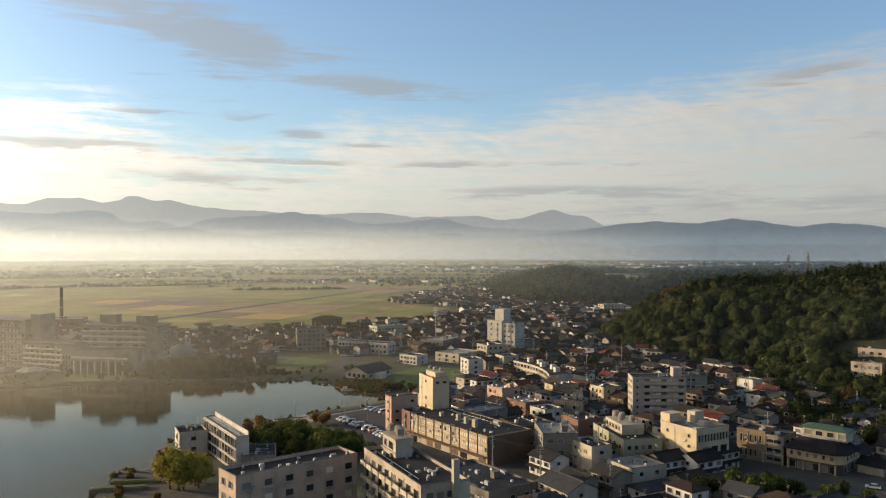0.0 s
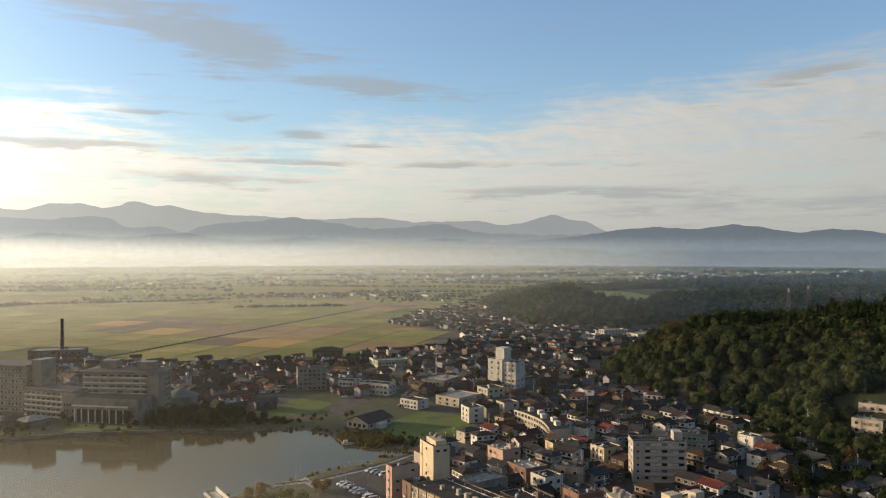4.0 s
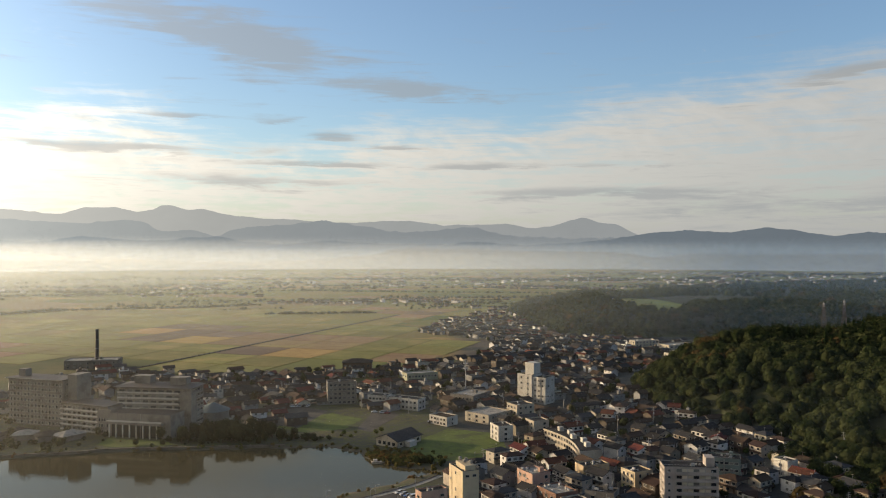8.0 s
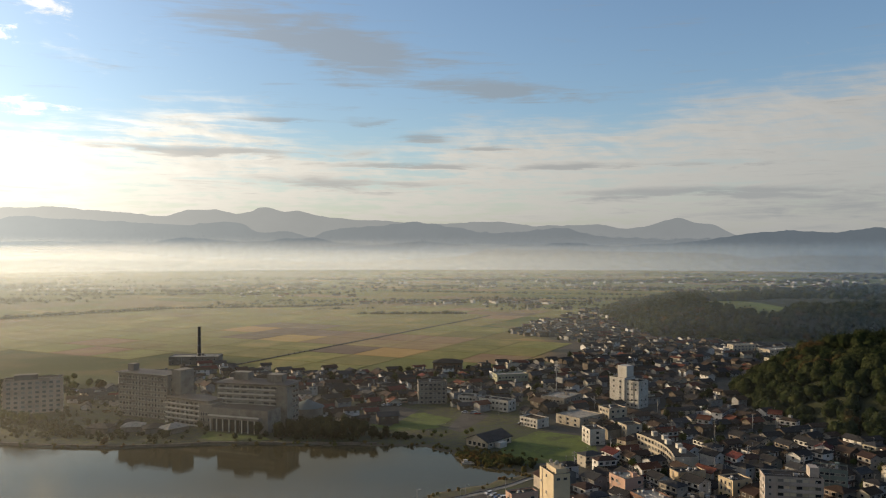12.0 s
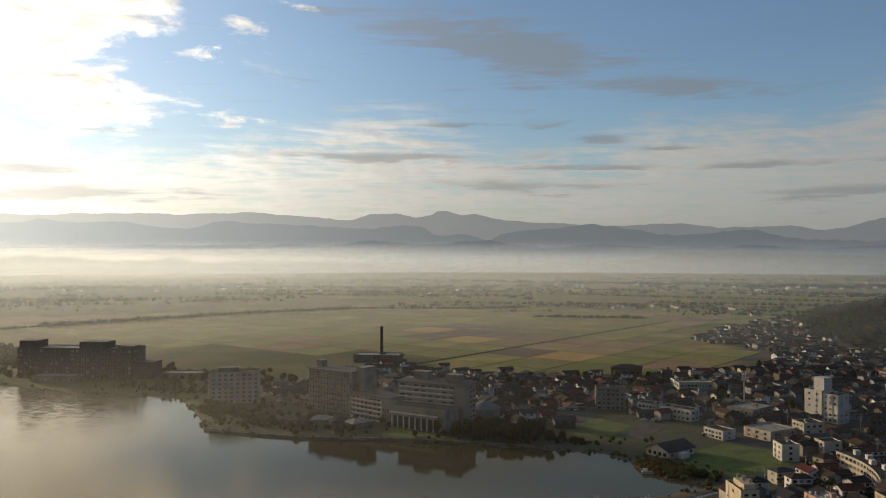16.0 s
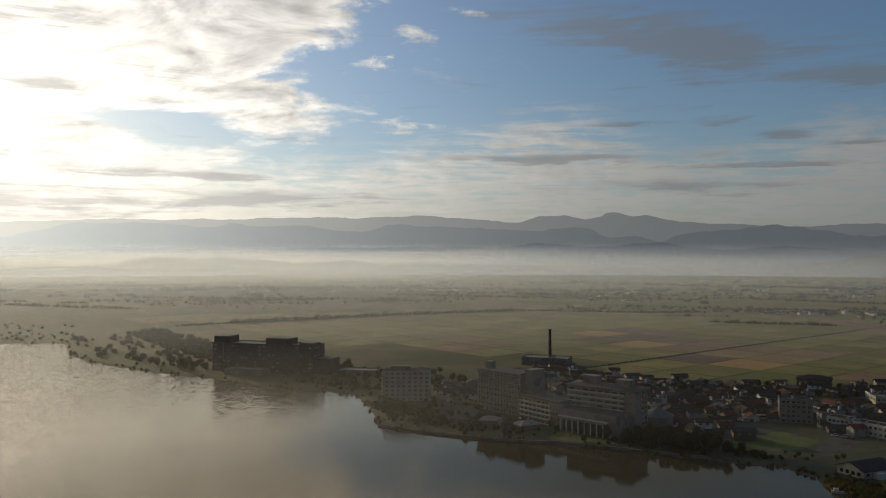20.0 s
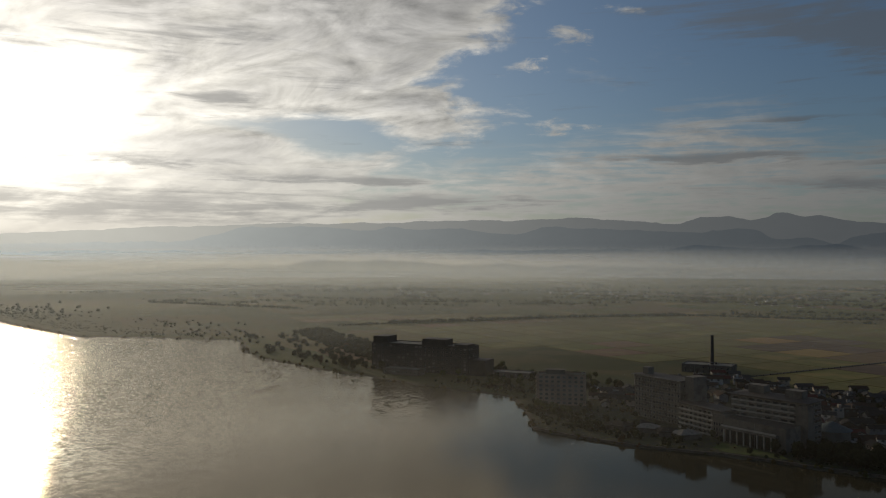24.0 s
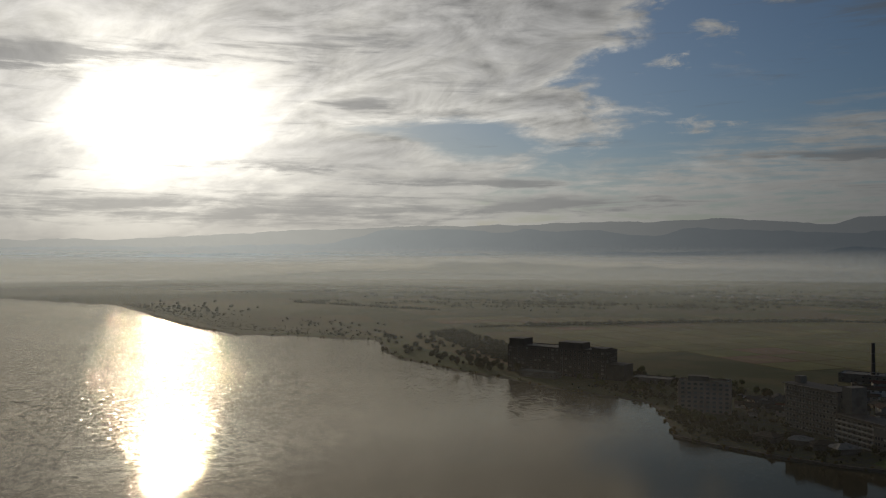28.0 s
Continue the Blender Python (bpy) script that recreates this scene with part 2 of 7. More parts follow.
def water_material():
    m = bpy.data.materials.new("lake_water")
    m.use_nodes = True
    N = Nodes(m.node_tree)
    pos = N.add("ShaderNodeNewGeometry").outputs["Position"]
    fine = N.noise(pos, 0.9, 3, 0.6)
    swell = N.noise(pos, 0.12, 3, 0.5)
    calm = N.smooth(N.noise(pos, 0.012, 3, 0.5, 0.5), 0.4, 0.65)
    sx = N.add("ShaderNodeSeparateXYZ", Vector=pos).outputs[0]
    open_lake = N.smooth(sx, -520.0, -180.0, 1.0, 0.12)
    fine = N.math("ADD", fine, N.math("MULTIPLY", N.noise(pos, 3.2, 2, 0.6), 0.45))
    hgt = N.math("ADD", N.math("MULTIPLY", fine, N.math("ADD", N.math("MULTIPLY", calm, 0.06), 0.06)), N.math("MULTIPLY", swell, 0.25))
    chop = None
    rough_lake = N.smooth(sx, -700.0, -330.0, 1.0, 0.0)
    for scale in (0.28, 0.8):
        cell = N.tree.nodes.new("ShaderNodeTexVoronoi")
        N.put(cell, "Vector", pos), N.put(cell, "Scale", scale)
        tilt = N.add("ShaderNodeSeparateXYZ", Vector=cell.outputs["Color"])
        k = N.math("MULTIPLY", rough_lake, 0.29)
        one = [N.math("MULTIPLY", N.math("SUBTRACT", tilt.outputs[i], 0.5), k) for i in (0, 1)]
        chop = one if chop is None else [N.math("ADD", p, q) for p, q in zip(chop, one)]
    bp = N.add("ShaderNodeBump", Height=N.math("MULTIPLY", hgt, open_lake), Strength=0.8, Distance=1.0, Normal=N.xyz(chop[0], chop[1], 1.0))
    silt = N.mix(N.smooth(N.noise(pos, 0.006, 3, 0.5), 0.35, 0.65), (0.058, 0.049, 0.027, 1), (0.074, 0.060, 0.032, 1))
    body = N.add("ShaderNodeBsdfDiffuse", Color=silt)
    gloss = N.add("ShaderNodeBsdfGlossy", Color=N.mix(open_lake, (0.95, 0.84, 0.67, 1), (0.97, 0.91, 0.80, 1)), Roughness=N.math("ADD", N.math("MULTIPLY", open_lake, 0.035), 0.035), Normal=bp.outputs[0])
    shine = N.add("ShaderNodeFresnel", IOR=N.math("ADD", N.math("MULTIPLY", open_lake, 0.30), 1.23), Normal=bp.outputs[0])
    mx = N.add("ShaderNodeMixShader", Fac=shine.outputs[0])
    N.put(mx, "1", body.outputs[0]), N.put(mx, "2", gloss.outputs[0])
    N.add("ShaderNodeOutputMaterial", Surface=mx.outputs[0])
    return m


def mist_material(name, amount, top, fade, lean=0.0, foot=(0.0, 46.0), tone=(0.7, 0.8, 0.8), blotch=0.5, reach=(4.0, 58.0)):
    """Sheet standing in for mist: mostly clear, thinning upward, lit through by the sun. lean: how much it thins away
    from the sun's side.
    """
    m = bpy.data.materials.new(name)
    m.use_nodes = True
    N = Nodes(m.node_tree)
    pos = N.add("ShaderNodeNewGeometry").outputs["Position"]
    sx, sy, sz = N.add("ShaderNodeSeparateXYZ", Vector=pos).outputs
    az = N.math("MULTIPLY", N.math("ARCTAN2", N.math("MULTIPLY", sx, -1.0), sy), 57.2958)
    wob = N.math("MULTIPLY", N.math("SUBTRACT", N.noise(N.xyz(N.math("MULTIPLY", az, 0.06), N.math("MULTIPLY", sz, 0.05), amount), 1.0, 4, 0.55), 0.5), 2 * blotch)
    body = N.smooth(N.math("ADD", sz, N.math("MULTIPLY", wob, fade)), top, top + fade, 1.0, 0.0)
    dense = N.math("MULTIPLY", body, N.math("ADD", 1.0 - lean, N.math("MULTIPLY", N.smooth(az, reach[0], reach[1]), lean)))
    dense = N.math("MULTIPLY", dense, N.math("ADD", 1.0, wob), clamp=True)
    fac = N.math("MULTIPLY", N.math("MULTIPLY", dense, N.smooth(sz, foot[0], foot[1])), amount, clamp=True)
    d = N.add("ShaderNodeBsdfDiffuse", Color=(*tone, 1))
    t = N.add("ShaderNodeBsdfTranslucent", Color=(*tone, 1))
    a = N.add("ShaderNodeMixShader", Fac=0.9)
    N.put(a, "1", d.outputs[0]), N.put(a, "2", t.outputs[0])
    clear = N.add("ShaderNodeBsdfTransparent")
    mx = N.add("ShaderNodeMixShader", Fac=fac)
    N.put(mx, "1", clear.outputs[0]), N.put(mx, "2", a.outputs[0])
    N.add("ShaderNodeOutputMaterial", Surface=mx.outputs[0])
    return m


def ground_material():
    """Earth, grass and worn asphalt by place; farther out, meadow and stubble in broad strips."""
    m = bpy.data.materials.new("open_ground")
    m.use_nodes = True
    N = Nodes(m.node_tree)
    pos = N.add("ShaderNodeNewGeometry").outputs["Position"]
    sx, sy, sz = N.add("ShaderNodeSeparateXYZ", Vector=pos).outputs
    big = N.noise(pos, 0.012, 4, 0.6)
    small = N.noise(pos, 0.35, 4, 0.65)
    grass = N.mix(N.smooth(big, 0.4, 0.6), (0.056, 0.068, 0.018, 1), (0.095, 0.088, 0.032, 1))
    grass = N.mix(N.math("MULTIPLY", N.smooth(small, 0.45, 0.7), 0.5), grass, (0.06, 0.05, 0.027, 1))
    # farther fields: strips along the farm road
    u = N.math("ADD", N.math("MULTIPLY", sx, 0.93), N.math("MULTIPLY", sy, -0.37))
    v = N.math("ADD", N.math("MULTIPLY", sx, 0.37), N.math("MULTIPLY", sy, 0.93))
    cells = N.tree.nodes.new("ShaderNodeTexVoronoi")
    cells.distance = "CHEBYCHEV"
    N.put(cells, "Vector", N.xyz(N.math("MULTIPLY", u, 0.0065), N.math("MULTIPLY", v, 0.011), 0.0))
    N.put(cells, "Scale", 1.0), N.put(cells, "Randomness", 0.75)
    ramp = N.add("ShaderNodeValToRGB", Fac=N.add("ShaderNodeSeparateXYZ", Vector=cells.outputs["Color"]).outputs[0])
    ramp.color_ramp.interpolation = "CONSTANT"
    for i, (p, c) in enumerate([(0.0, (0.13, 0.135, 0.036)), (0.28, (0.085, 0.105, 0.028)), (0.46, (0.18, 0.14, 0.048)), (0.62, (0.20, 0.125, 0.062)), (0.78, (0.12, 0.13, 0.036)), (0.92, (0.30, 0.19, 0.066))]):
        e = ramp.color_ramp.elements[i] if i < 2 else ramp.color_ramp.elements.new(p)
        e.position, e.color = p, (*c, 1)
    field = N.mix(N.math("MULTIPLY", small, 0.35), ramp.outputs[0], grass)
    far = N.math("MULTIPLY", N.smooth(v, 560.0, 640.0), N.smooth(u, -250.0, -330.0))
    far = N.math("MAXIMUM", N.smooth(sy, 1180.0, 1240.0), N.math("MAXIMUM", far, N.smooth(sx, -560.0, -640.0)))
    field = N.mix(N.math("MULTIPLY", N.smooth(sx, -700.0, -1100.0), 0.7), field, N.mix(N.smooth(big, 0.4, 0.6), (0.038, 0.050, 0.016, 1), (0.060, 0.066, 0.021, 1)))
    col = N.mix(far, grass, field)
    town = N.math("MULTIPLY", N.smooth(sx, -40.0, 0.0), N.smooth(sy, 1150.0, 1000.0))
    town = N.math("MULTIPLY", town, N.smooth(sz, 6.0, 2.5))
    bay = N.math("MULTIPLY", N.smooth(sx, -400.0, -350.0), N.smooth(sy, 650.0, 600.0))
    town = N.math("MAXIMUM", town, N.math("MULTIPLY", N.math("MULTIPLY", bay, N.smooth(small, 0.35, 0.6)), 0.75))
    paved = N.mix(N.smooth(N.noise(pos, 0.05, 3, 0.5), 0.4, 0.6), (0.038, 0.038, 0.040, 1), (0.064, 0.060, 0.056, 1))
    col = N.mix(N.math("MULTIPLY", town, 0.85), col, paved)
    wood = N.smooth(sz, 3.0, 8.0)
    col = N.mix(wood, col, (0.026, 0.029, 0.013, 1))
    ex, ey = N.math("DIVIDE", N.math("SUBTRACT", sx, 245.0), 70.0), N.math("DIVIDE", N.math("SUBTRACT", sy, 1160.0), 125.0)
    glade = N.smooth(N.math("ADD", N.math("MULTIPLY", ex, ex), N.math("MULTIPLY", ey, ey)), 1.1, 0.8)
    col = N.mix(glade, col, N.mix(N.smooth(big, 0.4, 0.6), (0.12, 0.15, 0.04, 1), (0.17, 0.16, 0.05, 1)))
    mud = N.math("MULTIPLY", N.smooth(sz, 0.95, 0.35), 0.8)
    col = N.mix(mud, col, (0.10, 0.082, 0.055, 1))
    b = N.add("ShaderNodeBsdfPrincipled", Base_Color=col, Roughness=0.92)
    N.put(b, "Specular IOR Level", 0.15)
    bp = N.add("ShaderNodeBump", Height=small, Strength=0.6, Distance=0.4)
    N.put(b, "Normal", bp.outputs[0])
    N.add("ShaderNodeOutputMaterial", Surface=b.outputs[0])
    return m


def glass_material():
    m = bpy.data.materials.new("window_glass")
    m.use_nodes = True
    N = Nodes(m.node_tree)
    r = N.add("ShaderNodeObjectInfo").outputs["Random"]
    col = N.mix(N.smooth(r, 0.55, 0.95), (0.018, 0.020, 0.022, 1), (0.16, 0.15, 0.13, 1))
    b = N.add("ShaderNodeBsdfPrincipled", Base_Color=col, Roughness=0.08)
    N.put(b, "Specular IOR Level", 0.6)
    N.add("ShaderNodeOutputMaterial", Surface=b.outputs[0])
    return m


GLASS = glass_material()
FRAME = material("window_frame_paint", (0.36, 0.33, 0.29), 0.5, vary=0.05)
PINKWHITE = material("pinkish_white_render", (0.42, 0.36, 0.315), 0.85, stain=0.3, stain_scale=0.15)
WHITE = material("white_render", (0.55, 0.51, 0.44), 0.85, stain=0.35, stain_scale=0.15, vary=0.1)
CREAM = material("cream_render", (0.47, 0.405, 0.31), 0.85, stain=0.35, stain_scale=0.15)
BEIGE = material("beige_tile", (0.55, 0.44, 0.29), 0.7, stain=0.3, stain_scale=0.12)
PINK = material("pink_render", (0.51, 0.375, 0.285), 0.88, stain=0.4, stain_scale=0.12, bump=0.2)
STUCCO = material("tan_grey_stucco", (0.46, 0.37, 0.29), 0.88, stain=0.45, stain_scale=0.14, bump=0.2)
SALMON = material("salmon_render", (0.50, 0.315, 0.235), 0.85, stain=0.3)
BRICKY = material("brick_red_render", (0.24, 0.125, 0.085), 0.85, stain=0.3)
TAN = material("tan_panel", (0.50, 0.38, 0.24), 0.8, stain=0.35, stain_scale=0.2)
CONCRETE = material("bare_concrete", (0.195, 0.17, 0.14), 0.9, stain=0.5, stain_scale=0.15, bump=0.3, bump_scale=2)
HOTEL = material("weathered_hotel_render", (0.245, 0.213, 0.175), 0.88, stain=0.5, stain_scale=0.12, bump=0.2, bump_scale=2)
GREY = material("grey_render", (0.235, 0.208, 0.175), 0.85, stain=0.4, stain_scale=0.15)
BROWN = material("brown_boards", (0.16, 0.105, 0.07), 0.85, stain=0.3, bump=0.3, bump_scale=4)
GREENISH = material("pale_green_render", (0.38, 0.375, 0.26), 0.85, stain=0.35)
ASPHALT = material("asphalt", (0.055, 0.053, 0.05), 0.93, stain=0.4, stain_scale=0.1, bump=0.3, bump_scale=6)
COPING = material("dark_roof_edge", (0.10, 0.088, 0.075), 0.6, stain=0.4, stain_scale=0.5)
# The tan panel again, its colour darkened for the shadow on one shop.
TAN_SHADED = material("tan_panel_shaded", (0.27, 0.19, 0.115), 0.8, stain=0.4, stain_scale=0.2)
TEAL = material("dull_teal_render", (0.20, 0.25, 0.22), 0.8, stain=0.3)
ROOFMEM = material("roof_membrane", (0.040, 0.037, 0.035), 0.9, spec=0.15, stain=0.6, stain_scale=0.25)
ROOFPALE = material("pale_roof_sheet", (0.35, 0.32, 0.27), 0.7, spec=0.2, stain=0.5, stain_scale=0.3, stripes=("X", 2.0))
ROOFBLUE = material("blue_roof_sheet", (0.044, 0.046, 0.050), 0.75, spec=0.15, stain=0.5, stripes=("X", 2.0))
ROOFTEAL = material("pale_teal_roof_sheet", (0.085, 0.125, 0.13), 0.8, stain=0.3)
ROOFGREEN = material("green_roof_sheet", (0.06, 0.11, 0.06), 0.5, stain=0.3, stripes=("X", 2.0))
TILE_DARK = material("dark_roof_tile", (0.036, 0.034, 0.034), 0.9, spec=0.12, tint=0.5, stain=0.3, stain_scale=0.5, stripes=("Y", 3.0))
TILE_BROWN = material("brown_roof_tile", (0.066, 0.042, 0.031), 0.9, spec=0.12, tint=0.4, stain=0.3, stain_scale=0.5, stripes=("Y", 3.0))
TILE_RED = material("red_roof_tile", (0.13, 0.042, 0.031), 0.9, spec=0.12, tint=0.4, stain=0.3, stain_scale=0.5, stripes=("Y", 3.0))
TILE_BLUE = material("slate_blue_roof_tile", (0.060, 0.061, 0.064), 0.9, spec=0.12, tint=0.4, stain=0.3, stain_scale=0.5, stripes=("Y", 3.0))
HOUSE_WALLS = [material("house_wall_" + n, c, 0.85, tint=0.35, stain=0.3, stain_scale=0.3) for n, c in
               (("ivory", (0.46, 0.40, 0.32)), ("white", (0.64, 0.61, 0.57)), ("tan", (0.27, 0.215, 0.16)), ("grey", (0.235, 0.23, 0.22)), ("wood", (0.10, 0.075, 0.055)))]
METAL = material("galvanised_steel", (0.42, 0.42, 0.42), 0.45, metal=0.7, stain=0.3, stain_scale=1.0)
# Drawn blinds, pale sills, and sky reflection painted into the long building's panes.
BLINDS_SHINE = material("pale_blinds_and_sky_shine", (0.62, 0.53, 0.40), 0.6, tint=0.5)
POLE = material("concrete_pole", (0.36, 0.34, 0.31), 0.85, stain=0.3, stain_scale=0.6)
RUST = material("weathered_dark_steel", (0.09, 0.075, 0.065), 0.7, stain=0.4)
BARK = material("bark", (0.085, 0.062, 0.042), 0.95, bump=0.6, bump_scale=4)
RUBBER = material("tyre_rubber", (0.02, 0.02, 0.02), 0.8)
CARS = [material("car_paint_" + n, c, 0.25, vary=0.02, spec=0.6) for n, c in (("white", (0.75, 0.75, 0.74)), ("silver", (0.45, 0.46, 0.47)), ("black", (0.02, 0.02, 0.022)), ("blue", (0.05, 0.09, 0.2)), ("red", (0.28, 0.03, 0.025)))]
LEAF_WOOD = leaf_material("broadleaf_foliage", (0.019, 0.027, 0.011), (0.043, 0.050, 0.022), (0.078, 0.048, 0.022))
LEAF_DARK = leaf_material("cedar_foliage", (0.012, 0.020, 0.009), (0.026, 0.036, 0.013))
LEAF_YELLOW = leaf_material("yellowing_foliage", (0.20, 0.175, 0.040), (0.30, 0.235, 0.055))
LEAF_GREEN = leaf_material("garden_foliage", (0.044, 0.064, 0.018), (0.088, 0.100, 0.028), (0.13, 0.085, 0.03), 0.2)
LEAF_LIME = leaf_material("light_green_foliage", (0.040, 0.054, 0.016), (0.115, 0.115, 0.032), (0.10, 0.08, 0.028), 0.2)
LEAF_RUSSET = leaf_material("russet_foliage", (0.13, 0.075, 0.03), (0.17, 0.10, 0.035), None, 0.2)
REED = material("dry_reed", (0.20, 0.16, 0.07), 0.95, stain=0.6, stain_scale=0.08, stain_col=(0.09, 0.10, 0.03))


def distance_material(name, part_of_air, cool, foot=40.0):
    """Far wooded slopes with haze painted in as glow: paler towards the sun and the foot, over dim slopes."""
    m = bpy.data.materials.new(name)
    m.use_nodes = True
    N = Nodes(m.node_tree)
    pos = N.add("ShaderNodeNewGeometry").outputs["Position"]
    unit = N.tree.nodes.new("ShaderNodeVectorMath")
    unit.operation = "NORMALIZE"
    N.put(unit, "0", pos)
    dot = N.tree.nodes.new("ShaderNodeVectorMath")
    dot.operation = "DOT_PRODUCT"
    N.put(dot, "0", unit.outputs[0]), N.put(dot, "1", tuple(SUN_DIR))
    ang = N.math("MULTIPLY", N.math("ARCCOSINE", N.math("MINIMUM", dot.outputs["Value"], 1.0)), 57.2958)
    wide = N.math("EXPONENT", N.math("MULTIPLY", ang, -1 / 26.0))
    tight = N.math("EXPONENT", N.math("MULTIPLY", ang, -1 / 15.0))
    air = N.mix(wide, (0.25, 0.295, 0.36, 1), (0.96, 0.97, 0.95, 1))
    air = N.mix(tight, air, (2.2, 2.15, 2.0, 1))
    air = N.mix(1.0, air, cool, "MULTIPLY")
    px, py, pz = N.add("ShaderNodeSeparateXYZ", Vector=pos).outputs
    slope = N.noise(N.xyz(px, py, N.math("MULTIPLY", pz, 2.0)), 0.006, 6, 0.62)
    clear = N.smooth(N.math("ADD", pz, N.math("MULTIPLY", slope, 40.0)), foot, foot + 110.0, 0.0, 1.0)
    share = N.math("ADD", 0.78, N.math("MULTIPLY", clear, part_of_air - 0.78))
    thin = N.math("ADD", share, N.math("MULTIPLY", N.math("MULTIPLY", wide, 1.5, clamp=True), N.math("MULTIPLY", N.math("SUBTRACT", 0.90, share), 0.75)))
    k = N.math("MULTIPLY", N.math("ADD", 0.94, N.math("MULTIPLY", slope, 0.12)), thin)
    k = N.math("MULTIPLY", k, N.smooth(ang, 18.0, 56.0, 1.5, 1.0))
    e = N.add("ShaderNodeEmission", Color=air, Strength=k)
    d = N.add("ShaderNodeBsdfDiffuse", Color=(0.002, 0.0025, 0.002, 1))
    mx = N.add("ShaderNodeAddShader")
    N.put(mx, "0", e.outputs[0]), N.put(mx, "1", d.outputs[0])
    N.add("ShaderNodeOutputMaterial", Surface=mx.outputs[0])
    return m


FAR_RANGE = distance_material("far_range_haze_glow", 0.76, (0.97, 1.0, 1.02, 1), 120.0)
MID_RANGE = distance_material("mid_range_haze_glow", 0.58, (0.92, 1.0, 1.07, 1), 90.0)
NEAR_RANGE = distance_material("wooded_range_haze_glow", 0.42, (0.86, 1.0, 1.14, 1), 70.0)
LOW_HILLS = distance_material("foothills_haze_glow", 0.54, (0.95, 1.0, 1.05, 1), 0.0)
WATER, GROUND = water_material(), ground_material()

# ---- building blocks ----


class Geo:
    """Collects the corners and faces of one mesh; each face may name its material slot."""

    def __init__(self):
        self.v, self.f, self.m = [], [], []

    def add(self, verts, faces, slot=0):
        k = len(self.v)
        self.v.extend(verts)
        self.f.extend([tuple(k + i for i in f) for f in faces])
        self.m.extend([slot] * len(faces))
        return self

    def box(self, x0, x1, y0, y1, z0, z1, slot=0, taper=0.0):
        t = taper
        v = [(x0, y0, z0), (x1, y0, z0), (x1, y1, z0), (x0, y1, z0), (x0 + t, y0 + t, z1), (x1 - t, y0 + t, z1), (x1 - t, y1 - t, z1), (x0 + t, y1 - t, z1)]
        return self.add(v, [(3, 2, 1, 0), (4, 5, 6, 7), (0, 1, 5, 4), (1, 2, 6, 5), (2, 3, 7, 6), (3, 0, 4, 7)], slot)

    def prism(self, ring, z0, z1, slot=0):
        n = len(ring)
        v = [(x, y, z0) for x, y in ring] + [(x, y, z1) for x, y in ring]
        return self.add(v, [tuple(range(n - 1, -1, -1)), tuple(range(n, 2 * n))] + [(i, (i + 1) % n, n + (i + 1) % n, n + i) for i in range(n)], slot)

    def tube(self, p, q, r0, r1=None, n=8, slot=0):
        r1 = r0 if r1 is None else r1
        p, q = Vector(p), Vector(q)
        m = (q - p).to_track_quat("Z", "Y").to_matrix()
        v = []
        for c, r in ((p, r0), (q, r1)):
            v += [tuple(c + m @ Vector((r * math.cos(i * math.tau / n), r * math.sin(i * math.tau / n), 0))) for i in range(n)]
        return self.add(v, [tuple(range(n - 1, -1, -1)), tuple(range(n, 2 * n))] + [(i, (i + 1) % n, n + (i + 1) % n, n + i) for i in range(n)], slot)

    def gable(self, x0, x1, y0, y1, z0, rise, over=0.5, thick=0.22, slot=0):
        """A gabled roof with its ridge along x."""
        ym, k = (y0 + y1) / 2, rise / ((y1 - y0) / 2)
        drop = over * k
        a, b, c, d = x0 - over, x1 + over, y0 - over, y1 + over
        v = [(a, c, z0 - drop), (b, c, z0 - drop), (b, ym, z0 + rise), (a, ym, z0 + rise), (a, d, z0 - drop), (b, d, z0 - drop)]
        v += [(x, y, z + thick) for x, y, z in v]
        return self.add(v, [(6, 7, 8, 9), (9, 8, 11, 10), (1, 0, 3, 2), (2, 3, 4, 5), (0, 1, 7, 6), (5, 4, 10, 11), (0, 6, 9, 3), (3, 9, 10, 4), (1, 2, 8, 7), (2, 5, 11, 8)], slot)

    def hip(self, x0, x1, y0, y1, z0, rise, over=0.6, thick=0.2, slot=0):
        a, b, c, d = x0 - over, x1 + over, y0 - over, y1 + over
        h = min(b - a, d - c) / 2 * 0.98
        ym = (c + d) / 2
        xm = (a + b) / 2
        r0, r1 = ((a + h, ym), (b - h, ym)) if b - a >= d - c else ((xm, c + h), (xm, d - h))
        zt = z0 + rise
        v = [(a, c, z0), (b, c, z0), (b, d, z0), (a, d, z0), (a, c, z0 + thick), (b, c, z0 + thick), (b, d, z0 + thick), (a, d, z0 + thick), (*r0, zt), (*r1, zt)]
        f = [(3, 2, 1, 0), (0, 1, 5, 4), (1, 2, 6, 5), (2, 3, 7, 6), (3, 0, 4, 7)]
        f += [(4, 5, 9, 8), (5, 6, 9), (6, 7, 8, 9), (7, 4, 8)] if b - a >= d - c else [(4, 5, 8), (5, 6, 9, 8), (6, 7, 9), (7, 4, 8, 9)]
        return self.add(v, f, slot)

    def mesh(self, name, *mats):
        me = bpy.data.meshes.new(name)
        me.from_pydata(self.v, [], self.f)
        for m in mats:
            me.materials.append(m)
        if any(self.m):
            me.polygons.foreach_set("material_index", self.m)
        me.update()
        return me


def part(name, geo, mats, parent, label="", at=None):
    """Links geo (a Geo or a mesh) as one part under parent."""
    mats = mats if isinstance(mats, (tuple, list)) else (mats,)
    ob = new(name, geo.mesh(name, *mats) if isinstance(geo, Geo) else geo)
    ob.parent = parent
    if at is not None:
        ob.matrix_basis = at
    return tagged(ob, label)


